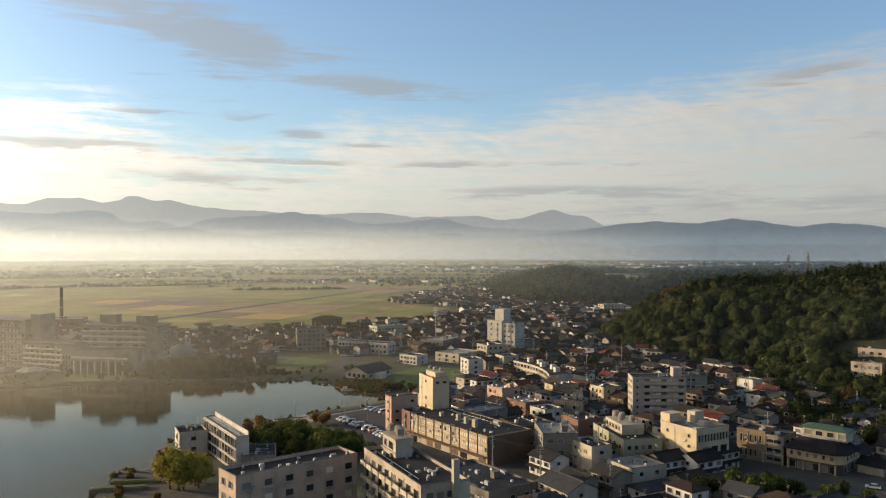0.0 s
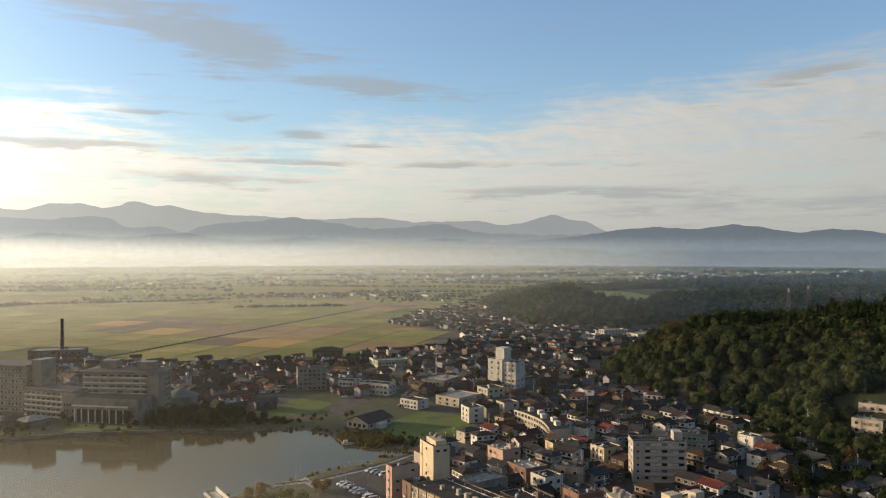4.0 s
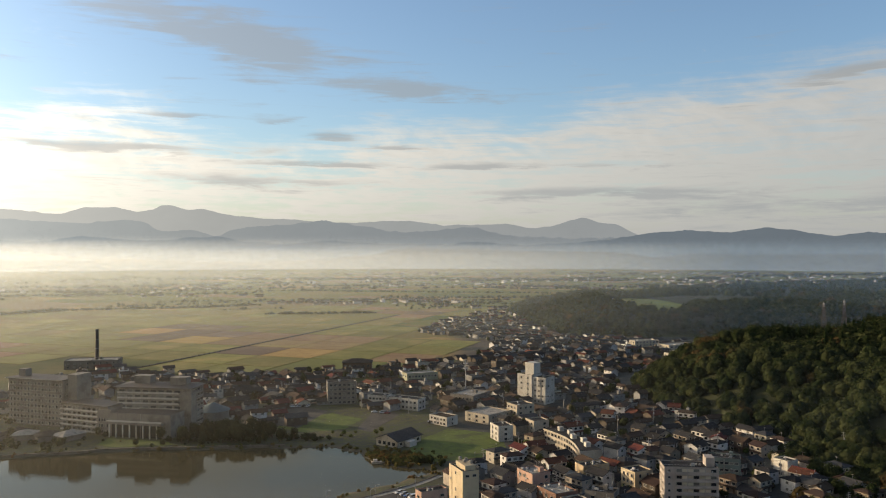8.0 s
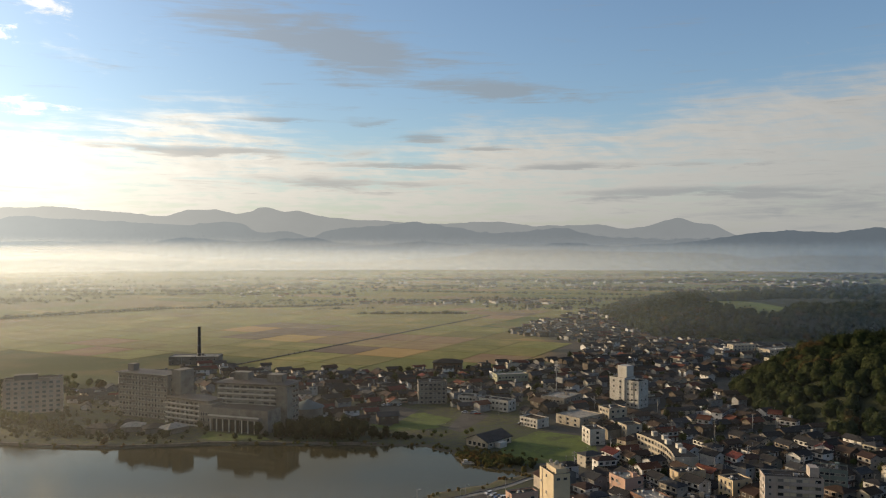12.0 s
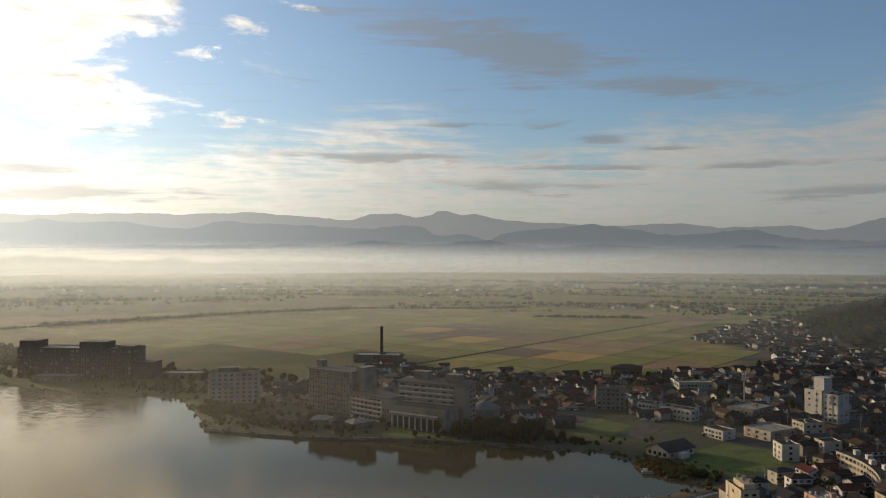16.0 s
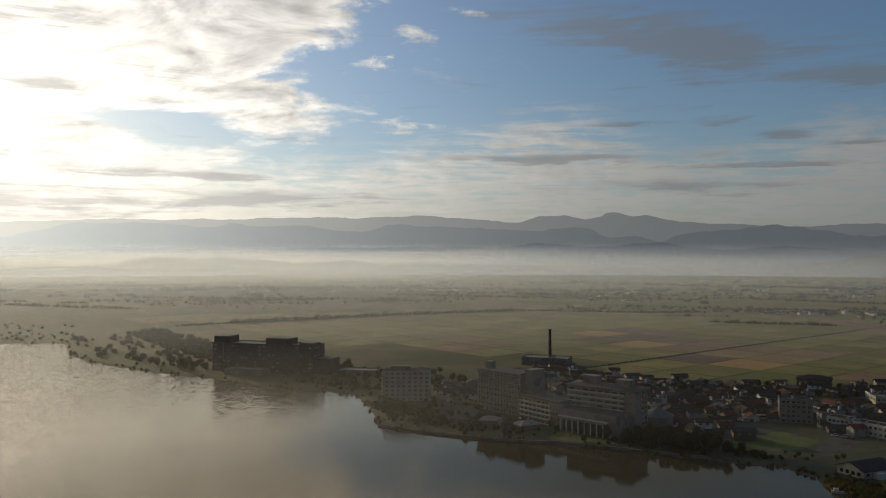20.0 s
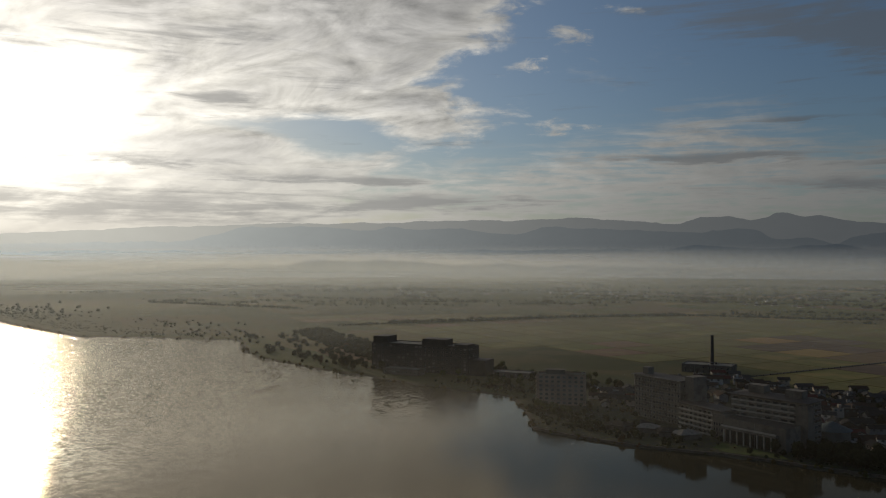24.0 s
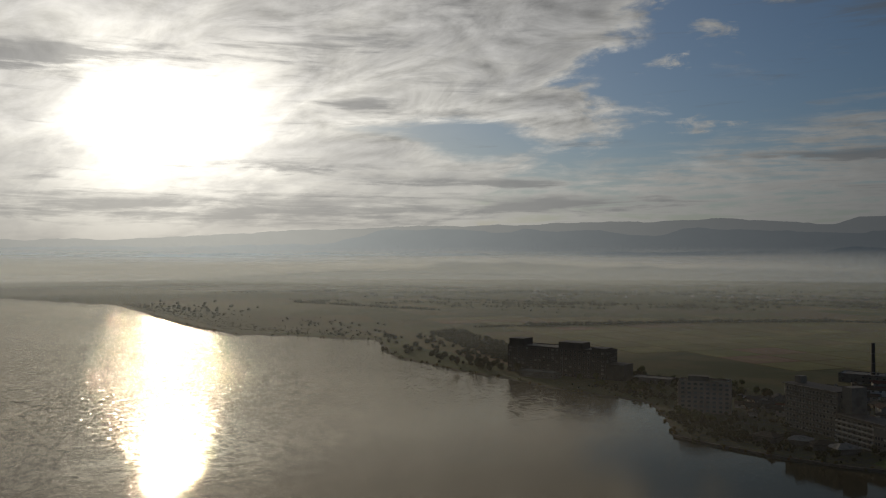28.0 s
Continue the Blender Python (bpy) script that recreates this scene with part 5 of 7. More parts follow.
building("maroon_block", "maroon plain-walled block with railings on the roof", (44.0, 305.0), (49.0, 294.0), 11, 8.6, BRICKY, 2, 1, 1, units=2, rail=True)
building("tan_flat_block", "tan blank-walled block with a dark roof", (48.0, 384.0), (51.0, 377.0), 14, 7.0, TAN, 2, 0, 1, units=2)
building("ochre_house_block", "ochre three-storey house block with pilasters", (67.0, 370.0), (71.5, 361.5), 10, 8.6, BEIGE, 3, 3, 2, units=2, size=(1.0, 1.4))
building("teal_block", "dull teal four-storey block with window strips", (107.0, 374.0), (120.5, 370.0), 10, 12.5, TEAL, 4, 6, 2, units=3, size=(1.6, 1.0))
building("white_gable_block", "white narrow house block lit on one end", (143.0, 392.0), (147.0, 385.0), 7, 8.0, WHITE, 2, 1, 1, units=0)
building("cream_low_shop", "cream long low shop with a pale sheet roof", (51.0, 252.4), (56.0, 241.0), 13, 5.6, CREAM, 2, 4, 2, roof=ROOFPALE, units=1, size=(1.4, 1.1))
building("warehouse_roofs", "low workshop with a patched blue-grey sheet roof", (-4.5, 246.0), (12.5, 221.5), 17, 4.6, CONCRETE, 1, 6, 3, roof=ROOFBLUE, units=5)
building("dark_block", "dark brown broad block behind the long building", (21.0, 300.0), (28.0, 287.0), 14, 8.0, BROWN, 2, 3, 2, units=3)
building("grey_long_roof_block", "grey long block with a white roof sheet", (6.0, 318.0), (12.0, 309.0), 16, 8.4, GREY, 2, 3, 2, roof=ROOFPALE, units=2)
building("white_river_shop", "white shop with a window strip near the meadow", (-26.8, 500.7), (-15.8, 491.0), 10, 5.0, WHITE, 2, 5, 1, size=(1.2, 1.2), roof=TILE_BROWN, units=0)
building("broad_hall", "broad pale hall with a low roof near the meadow", (-4.9, 510.0), (9.6, 497.0), 22, 5.2, CREAM, 2, 3, 3, roof=ROOFPALE, units=0, category="hall")
building("small_white_church_house", "small white house block by the meadow's end", (10.0, 464.1), (14.2, 453.5), 9, 8.2, WHITE, 3, 2, 1, units=1)
building("cream_shop_row", "cream four-storey shop row with a lit end", (21.6, 519.0), (27.6, 509.0), 13, 9.2, CREAM, 3, 3, 3, units=2, bands=True)
building("small_cream_block", "small cream block with two windows a floor", (30.8, 477.1), (35.1, 468.5), 10, 8.0, CREAM, 3, 2, 2, units=0)
building("mast_building", "grey office building under the radio mast", (-15.5, 558.0), (0.4, 549.0), 24, 7.4, GREY, 2, 6, 4, units=3, roof=ROOFPALE)
building("white_terrace", "white low terrace facing the bay", (-72.0, 553.0), (-58.6, 549.5), 10, 7.2, WHITE, 2, 5, 2, units=1)
building("white_terrace", "white stepped terrace facing the bay", (-57.0, 547.5), (-36.5, 537.0), 10, 7.0, WHITE, 2, 7, 2, units=2)
building("dark_condominium", "dark six-storey condominium with pale balconies", (-100.0, 556.0), (-80.8, 561.0), 11, 14.8, GREY, 5, 6, 2, units=2, bands=True, size=(1.9, 1.4))
bh = building("dark_hip_hall", "dark broad hall with a slate hipped roof", (-113.0, 700.0), (-88.0, 702.0), 16, 7.5, BROWN, 2, 6, 2, units=0)[0]
part("hipped_roof", Geo().hip(0, 25, 0, 16, 8.3, 3.0, 0.8), TILE_DARK, bh)
building("green_school", "long green-grey school block before the fields", (-52.0, 640.0), (-28.0, 650.0), 12, 8.0, GREENISH, 2, 9, 2, roof=ROOFPALE, units=1)
building("far_white_block", "pale far school block with a lit end tower", (168.0, 880.0), (172.0, 869.0), 26, 8.5, CREAM, 3, 2, 6, units=2, roof=ROOFPALE)
building("far_white_block", "pale far block before the far hill", (196.0, 868.0), (204.0, 852.0), 34, 6.0, CREAM, 2, 2, 6, units=1, roof=ROOFPALE)
building("hill_hotel", "tiered cream hotel among trees on the hillside", (197.0, 392.0), (207.0, 382.5), 14, 10.0, STUCCO, 3, 4, 3, z0=7.0, units=2, roof=ROOFPALE)
building("hill_hotel_upper", "upper tier of the hillside hotel with a pale roof", (205.0, 401.0), (217.0, 390.0), 13, 7.0, STUCCO, 2, 4, 3, z0=15.5, roof=ROOFPALE, units=1)

# hotels across the bay
h1, L, m = building("bay_hotel_tower", "grey eight-storey slab hotel across the bay", (-287, 492), (-247, 481), 15, 27.0, HOTEL, 8, 15, 3, units=2, parapet=0.8, size=(1.5, 1.6), category="hotel")
box_part(h1, "lift_house", 3, 8, 5, 10, 27.1, 33.0, HOTEL), box_part(h1, "service_tower", 42.0, 49.0, 3, 15, -2, 31.5, HOTEL, "grey service tower")
part("eaves_slab", Geo().box(-1.3, 41.5, -1.3, 16, 27.9, 28.5), RUST, h1, "dark overhanging roof slab")
part("eaves_rim", Geo().box(-1.4, 41.6, -1.4, -1.25, 28.1, 28.4), WHITE, h1, "pale roof rim")
for k in range(8):
    box_part(h1, "floor_band", 0.2, 40.5, -0.35, 0, 0.35 + k * 3.375, 0.75 + k * 3.375, HOTEL)
h2, L, m = building("bay_hotel_wing", "grey five-storey middle wing of the bay hotel", (-246, 476.5), (-212, 464.0), 14, 15.0, HOTEL, 5, 9, 2, units=2, bands=True, size=(2.6, 1.5), category="hotel")
part("eaves_slab", Geo().box(-0.5, L + 0.2, -1.2, 14.5, 15.75, 16.2), RUST, h2, "dark overhanging roof slab")
for k in range(5):
    part("balcony", Geo().box(0.4, L - 0.4, -1.1, 0, 0.2 + 3.0 * k, 0.36 + 3.0 * k).box(0.4, L - 0.4, -1.1, -0.98, 0.36 + 3.0 * k, 1.2 + 3.0 * k), WHITE, h2, "pale balcony parapet")
h3, L, m = building("bay_hotel_main", "grey main block of the bay hotel with a dark eaves line", (-212, 476), (-166, 471.5), 18, 25.0, HOTEL, 8, 9, 4, units=0, parapet=0.5, size=(3.6, 1.5), bands=True, category="hotel")
part("hipped_roof", Geo().hip(0, L, 0, 18, 25.6, 1.8, 1.6), RUST, h3, "dark overhanging roof")
for k in range(4, 8):
    part("balcony", Geo().box(1.0, L - 7.0, -1.2, 0, 0.25 + 3.125 * k, 0.42 + 3.125 * k).box(1.0, L - 7.0, -1.2, -1.05, 0.42 + 3.125 * k, 1.25 + 3.125 * k), WHITE, h3, "pale balcony parapet")
box_part(h3, "roof_house", 8, 18, 6, 13, 26.5, 31.5, HOTEL), box_part(h3, "roof_house", 31, 41, 5, 12, 26.5, 31.0, HOTEL)
box_part(h3, "stair_tower", L - 6, L + 1.0, -1.0, 6, -2, 24.0, HOTEL, "windowed stair tower")
pt, L, m = building("bay_hotel_portico", "lower hotel storeys over a tall colonnade on the shore", (-209, 460.5), (-171, 453.5), 15, 13.0, HOTEL, 2, 0, 0, units=0, ground=8.0, parapet=0.4, roof=RUST, category="hotel")
box_part(pt, "shaded_hall_front", 1, L - 6, -0.05, 0.1, 0.0, 7.4, GLASS, "dark glazed hall front")
for i in range(8):
    box_part(pt, "column", 1.1 + i * 4.3, 1.7 + i * 4.3, -3.1, -2.5, -1.2, 7.6, WHITE, "pale tall column")
box_part(pt, "portico_beam", 0, L - 4, -3.4, 0, 7.6, 9.0, HOTEL), box_part(pt, "balcony_rail", 0, L - 4, -3.4, -3.2, 9.0, 10.0, WHITE)
for i in range(5):
    for k in range(3):
        part("window", window_mesh(1.0, 1.8, False), (), pt, "", pose(-7.5 + i * 1.7, 0.9, 2.2 + k * 3.3))
box_part(pt, "corner_tower", -9, -0.2, 1.0, 12, -2, 14.5, HOTEL)
chim = thing("factory_chimney", "tall slender dark brick chimney behind the hotels", "chimney", pose(-340.4, 723.6, LAND))
part("stack", Geo().tube((0, 0, -1), (0, 0, 33.2), 1.9, 1.35, 16), RUST, chim)
part("cap_ring", Geo().tube((0, 0, 33.2), (0, 0, 34.4), 1.55, 1.55, 16), RUST, chim)
for k in range(3):
    part("iron_band", Geo().tube((0, 0, 9 + k * 8), (0, 0, 9.3 + k * 8), 1.78 - 0.13 * k, 1.78 - 0.13 * k, 16), METAL, chim)
building("boiler_works", "low grey works building at the chimney's foot", (-362, 706), (-318, 716), 22, 7.0, CONCRETE, 2, 8, 3, roof=ROOFPALE, units=3)
bl, L, m = building("bluff_hotel", "pinkish-tan seven-storey hotel on the lake shore", (-359.5, 478.5), (-330, 497.5), 16, 21.5, PINK, 7, 8, 4, units=2, bands=True, size=(2.1, 1.4), category="hotel")
box_part(bl, "roof_house", 6, 20, 4, 11, 21.6, 25.0, CONCRETE)
for k in range(7):
    for i in range(3):
        slab = part("balcony", Geo().box(-2.2, 2.2, -1.2, 0, 0, 0.15), CREAM, bl, "", side_pose("left", L, 16, 2.8 + i * 5.2, 0.5 + k * 3.07))
        part("balustrade", Geo().box(-2.2, 2.2, -1.2, -1.1, 0.15, 1.05), CREAM, slab)
dk, L, m = building("long_dark_hotel", "long dark seven-storey hotel seen against the light", (-588, 520), (-490, 549), 24, 25.0, RUST, 7, 22, 5, units=2, bands=True, size=(2.0, 1.5), roof=ROOFPALE, category="hotel")
box_part(dk, "lift_house", 0.5, 16, 2, 20, 25.1, 31.5, RUST), box_part(dk, "lift_house", 54, 78, 2, 18, 25.1, 31.0, RUST), box_part(dk, "lower_wing", L + 0.05, L + 16, 2, 22, -2, 14.0, RUST)
box_part(dk, "roof_wing", 88, L - 0.3, 1, 16, 25.1, 27.5, RUST)
building("low_boat_hall", "low pale-roofed hall below the dark hotel", (-556, 505), (-520, 515), 14, 5.0, CONCRETE, 1, 8, 2, roof=ROOFPALE, units=0, category="hall")
building("low_shed", "low shed with a bright sheet roof near the dark hotel", (-470, 560), (-438, 572), 16, 4.0, CONCRETE, 1, 5, 2, roof=ROOFPALE, units=0, category="shed")
cn = thing("round_hall", "grey round hall with a teal conical roof beside the hotel", "hall", pose(-163, 503, LAND))
part("wall", Geo().tube((0, 0, -1), (0, 0, 7), 10, 10, 24), GREY, cn)
part("conical_roof", Geo().tube((0, 0, 7), (0, 0, 11.5), 11, 0.6, 24), ROOFTEAL, cn, "pale teal conical roof")
for i, (x, y, s) in enumerate(((-271, 446, 7), (-254, 452, 6), (-240, 450, 6), (-229, 452, 7), (-262, 458, 5))):
    bt = thing("bath_pavilion", "low lakeside bath pavilion with a hipped roof", "pavilion", pose(x, y, LAND, 0, 0, 20 * i), "bath pavilions")
    part("wall", Geo().box(-s, s, -s * 0.8, s * 0.8, -1, 3.0), CONCRETE, bt)
    part("roof", Geo().hip(-s, s, -s * 0.8, s * 0.8, 3.0, 2.2, 0.8), (TILE_DARK, ROOFPALE)[i % 2], bt)
    FOOTPRINTS.append((pose(x - s, y - s, 0).inverted(), 2 * s, 2 * s))
lodge = thing("lakeside_lodge", "pale gabled lodge with a broad blue roof", "lodge", pose(-40.7, 437, LAND, 0, 0, math.degrees(math.atan2(19, 12.5))))
part("wall", Geo().box(0, 21, 0, 15, -2, 3.8).add([(0, 0, 3.8), (0, 15, 3.8), (0, 7.5, 6.7), (21, 0, 3.8), (21, 15, 3.8), (21, 7.5, 6.7)], [(0, 2, 1), (3, 4, 5)]), CREAM, lodge)
part("roof", Geo().gable(0, 21, 0, 15, 3.8, 3.0, 0.9), ROOFBLUE, lodge)
FOOTPRINTS.append((lodge.matrix_basis.inverted(), 24, 18))
add_windows(lodge, 21, 15, "front", 5, 1, 0.2, 3.2, (2.0, 1.4)), add_windows(lodge, 21, 15, "left", 4, 1, 0.2, 3.2, (2.0, 1.8))
box_part(lodge, "porch", 6, 12, -4, -0.05, -2, 3.0, WHITE)


def lattice_mast(name, label, x, y, z, h, w):
    ob = thing(name, label, "mast", pose(x, y, z))
    for sx in (-1, 1):
        for sy in (-1, 1):
            part("leg", Geo().tube((sx * w, sy * w, -2), (sx * w * 0.35, sy * w * 0.35, h), 0.13, 0.09, 5), RUST, ob)
    for k in range(8):
        q = lambda t: w * (1 - 0.65 * t)
        a, b = k / 8, (k + 1) / 8
        g = Geo()
        for s in (-1, 1):
            g.tube((-q(a), s * q(a), a * h), (q(b), s * q(b), b * h), 0.07, n=4).tube((q(a), s * q(a), a * h), (-q(b), s * q(b), b * h), 0.07, n=4)
            g.tube((s * q(a), -q(a), a * h), (s * q(b), q(b), b * h), 0.07, n=4)
            g.tube((-q(b), s * q(b), b * h), (q(b), s * q(b), b * h), 0.07, n=4)
        part("bracing", g, RUST, ob)
    part("aerial", Geo().box(-0.5, 0.5, -0.5, 0.5, h - 2.5, h + 0.3).tube((0, 0, h), (0, 0, h + 1.5), 0.08, n=5), WHITE, ob)
    return ob


lattice_mast("hilltop_mast", "grey steel lattice mast above the cedars", 272, 640, 44, 22, 1.8)
lattice_mast("hilltop_mast", "taller grey steel lattice mast above the cedars", 286.4, 637.6, 44, 24, 1.8)
radio = thing("radio_mast", "slender steel radio mast with platforms over the rooftops", "mast", pose(-5.2, 580, LAND))
part("shaft", Geo().tube((0, 0, 0), (0, 0, 29), 0.55, 0.25, 8), METAL, radio)
for k, z in enumerate((22, 25.5)):
    part("platform", Geo().tube((0, 0, z), (0, 0, z + 0.5), 1.8, 1.8, 10), METAL, radio)
    for i in range(6):
        a = i * math.tau / 6
        part("antenna_panel", Geo().box(-0.15, 0.15, -0.1, 0.1, 0, 2.2), WHITE, radio, "", pose(1.7 * math.cos(a), 1.7 * math.sin(a), z + 0.5, 0, 0, math.degrees(a)))

# open plots that stay free of houses: the small park, the streets round it, and the car yards
FOOTPRINTS.append((pose(91, 240, 0).inverted(), 42, 16))
FOOTPRINTS.append((pose(100, 224, 0).inverted(), 40, 16))
FOOTPRINTS.append((pose(-14, 298, 0, 0, 0, -56).inverted(), 52, 2))
FOOTPRINTS.append((pose(50, 430, 0).inverted(), 10, 16))
for x0, y0, turn, w_, d_ in ((27.1, 231.3, -62, 14, 10), (57.4, 228.3, 28, 14, 8), (44, 241, -58, 9, 8), (78.5, 250, 30, 11, 8), (68, 250.5, 28, 10, 8), (62.5, 259.5, -60, 9, 7), (86, 258.5, 32, 13, 8), (90.5, 268.5, 30, 9, 7), (71.5, 239, 30, 10, 7), (82.5, 240.5, 28, 7, 6)):
    FOOTPRINTS.append((pose(x0, y0, 0, 0, 0, turn).inverted(), w_, d_))

# ---- houses ----


def house(x, y, turn, w, d, storeys, roof, roof_mat, wall, label):
    """A small Japanese town house: walls, tiled roof, windows, door, and a lean-to roof between storeys."""
    ob = thing("house", label, "house", pose(x, y, LAND, 0, 0, turn), "town houses")
    h = 2.9 * storeys
    g = Geo().box(0, w, 0, d, -2.0, h)
    rise = (d if roof == "gable" else min(w, d)) * 0.22
    if roof == "gable":
        g.add([(0, 0, h), (0, d, h), (0, d / 2, h + rise), (w, 0, h), (w, d, h), (w, d / 2, h + rise)], [(0, 2, 1), (3, 4, 5)])
    part("wall", g, wall, ob)
    part("roof", (Geo().gable(0, w, 0, d, h, rise, 0.6, 0.2) if roof == "gable" else Geo().hip(0, w, 0, d, h, rise, 0.6, 0.2)), roof_mat, ob)
    if roof == "gable":
        part("ridge_cap", Geo().box(-0.65, w + 0.65, d / 2 - 0.18, d / 2 + 0.18, h + rise + 0.12, h + rise + 0.42), roof_mat, ob)
    if storeys > 1:
        g = Geo().add([(-0.5, -1.1, 2.6), (w + 0.5, -1.1, 2.6), (w + 0.5, 0, 3.15), (-0.5, 0, 3.15), (-0.5, -1.1, 2.45), (w + 0.5, -1.1, 2.45), (w + 0.5, 0, 2.9), (-0.5, 0, 2.9)], [(0, 1, 2, 3), (7, 6, 5, 4), (0, 4, 5, 1), (0, 3, 7, 4), (1, 5, 6, 2)])
        part("lean_to_roof", g, roof_mat, ob)
    x = w * (0.25 + 0.05 * (int(x * 7) % 9))
    part("roof_aerial", Geo().tube((x, d / 2, h + rise), (x, d / 2, h + rise + 2.3), 0.035, n=5).box(x - 0.7, x + 0.7, d / 2 - 0.03, d / 2 + 0.03, h + rise + 2.0, h + rise + 2.05).box(x - 0.45, x + 0.45, d / 2 - 0.03, d / 2 + 0.03, h + rise + 1.6, h + rise + 1.65), METAL, ob)
    n = max(2, int(w / 3))
    for k in range(storeys):
        for i in range(n):
            if k == 0 and i == n - 1:
                part("door", Geo().box(-0.5, 0.5, -0.08, 0.02, 0, 2.05).box(-0.62, 0.62, -0.12, 0.02, 2.05, 2.17), BROWN, ob, "", pose((i + 0.5) * w / n, 0, 0.1))
            else:
                part("window", window_mesh(1.7, 1.2), (), ob, "", pose((i + 0.5) * w / n, 0, 1.5 + 2.9 * k))
        part("window", window_mesh(1.2, 1.0), (), ob, "", side_pose("left", w, d, d * 0.5, 1.6 + 2.9 * k))
        part("window", window_mesh(1.2, 1.0), (), ob, "", side_pose("right", w, d, d * 0.45, 1.6 + 2.9 * k))
    return ob


def free(x, y, r=4.0):
    for inv, L, d in FOOTPRINTS:
        p = inv @ Vector((x, y, 0))
        if -r < p.x < L + r and -r < p.y < d + r:
            return False
    return True


TOWN = [(2, 205), (118, 205), (185, 250), (190, 300), (172, 405), (182, 460), (155, 495), (132, 535), (118, 600), (108, 690), (170, 722), (262, 800), (250, 920), (105, 1000), (70, 1180), (-40, 1230), (-70, 1020), (30, 930),
        (-10, 800), (-70, 735), (-150, 690), (-210, 660), (-215, 590), (-150, 560), (-20, 520), (22, 472), (21, 440), (7, 412), (-8, 396), (-13, 352), (0, 330), (20, 290), (20, 240)]
PROTOS = []
styles = [("gable", TILE_DARK, 0, "ivory two-storey house with a dark tiled gable roof"), ("hip", TILE_DARK, 1, "white house with a dark tiled hipped roof"), ("gable", TILE_BROWN, 0, "ivory house with a brown tiled gable roof"),
          ("gable", TILE_RED, 1, "white house with a dull red roof"), ("hip", TILE_BROWN, 2, "tan house with a brown hipped roof"), ("gable", TILE_BLUE, 3, "grey house with a slate-blue gable roof"),
          ("gable", TILE_DARK, 1, "white house with a dark tiled roof"), ("hip", TILE_BROWN, 1, "white house with a brown hipped roof"), ("gable", TILE_DARK, 2, "tan house with a dark gable roof"), ("hip", TILE_BLUE, 0, "ivory house with a slate-blue hipped roof"),
          ("gable", TILE_BROWN, 4, "dark timber house with a brown roof"), ("gable", TILE_DARK, 1, "white gabled house with a dark roof")]
rnd = random.Random(11)
sites, far_sites = [], []
for gy_ in range(90):
    for gx_ in range(98):
        # lots follow the slanting street grid
        u, v = -1150 + gx_ * 11.6 + rnd.uniform(-2.0, 2.0), -60 + gy_ * 11.8 + rnd.uniform(-2.2, 2.2)
        if gx_ % 7 == 6 or gy_ % 5 == 4 and gx_ % 2 or rnd.random() < 0.07:
            continue
        x, y = u * 0.545 + v * 0.839, -u * 0.839 + v * 0.545
        px, py = np.array([x]), np.array([y])
        if depth_in(TOWN, px, py)[0] < 3 or depth_in(SHORE, px, py)[0] > -8 or depth_in(HILL, px, py)[0] > -5 or depth_in(FAR_HILL, px, py)[0] > -5 or not free(x, y):
            continue
        (sites if math.hypot(x, y) < 480 else far_sites).append((x, y))
rnd.shuffle(sites)
for i, (x, y) in enumerate(sites):
    k = i % len(styles)
    roof, rm, wl, label = styles[k]
    turn = 33 + rnd.choice((0, 0, 90, 180, -90, -90)) + rnd.uniform(-9, 9)
    if i < len(styles) * 2:
        w, d = rnd.uniform(7.0, 10.5), rnd.uniform(6, 8)
        PROTOS.append((house(x - w / 2 * math.cos(radians(turn)), y - w / 2 * math.sin(radians(turn)), turn, w, d, 2 if i % 6 else 1, roof, rm, HOUSE_WALLS[wl], label), w))
    else:
        pr, w = PROTOS[(i * 7) % len(PROTOS)]
        copy_thing(pr, pose(x - w / 2 * math.cos(radians(turn)), y - w / 2 * math.sin(radians(turn)), LAND, 0, 0, turn))


house(27.1, 231.3, -62, 14, 10, 2, "gable", TILE_BLUE, HOUSE_WALLS[0], "large ivory gabled house with a grey roof")
house(57.4, 228.3, 28, 14, 8, 1, "hip", TILE_BLUE, HOUSE_WALLS[1], "white single-storey house with a grey roof")
for x, y, turn, w, d, st, rf, rm, wl, label in ((78.5, 250.0, 30, 11, 8, 2, "gable", TILE_DARK, 1, "white gabled house with a black tiled roof"), (68.0, 250.5, 28, 10, 8, 2, "gable", TILE_DARK, 1, "white house with a dark gable roof among low roofs"),
                                               (62.5, 259.5, -60, 9, 7, 2, "hip", TILE_RED, 2, "tan house with a dark red hipped roof"), (86.0, 258.5, 32, 13, 8, 2, "gable", TILE_DARK, 0, "ivory lit house with a black roof beside the cream block"),
                                               (90.5, 268.5, 30, 9, 7, 2, "gable", TILE_BROWN, 2, "tan house with a brown gable roof behind the garage"), (71.5, 239.0, 30, 10, 7, 1, "gable", TILE_BROWN, 0, "ivory low house with a brown roof"),
                                               (82.5, 240.5, 28, 7, 6, 1, "hip", TILE_DARK, 2, "tan low house with a dark hipped roof")):
    house(x, y, turn, w, d, st, rf, rm, HOUSE_WALLS[wl], label)
house(44.0, 241.0, -58, 9, 8, 2, "gable", TILE_DARK, HOUSE_WALLS[2], "tan house with a black gabled roof")


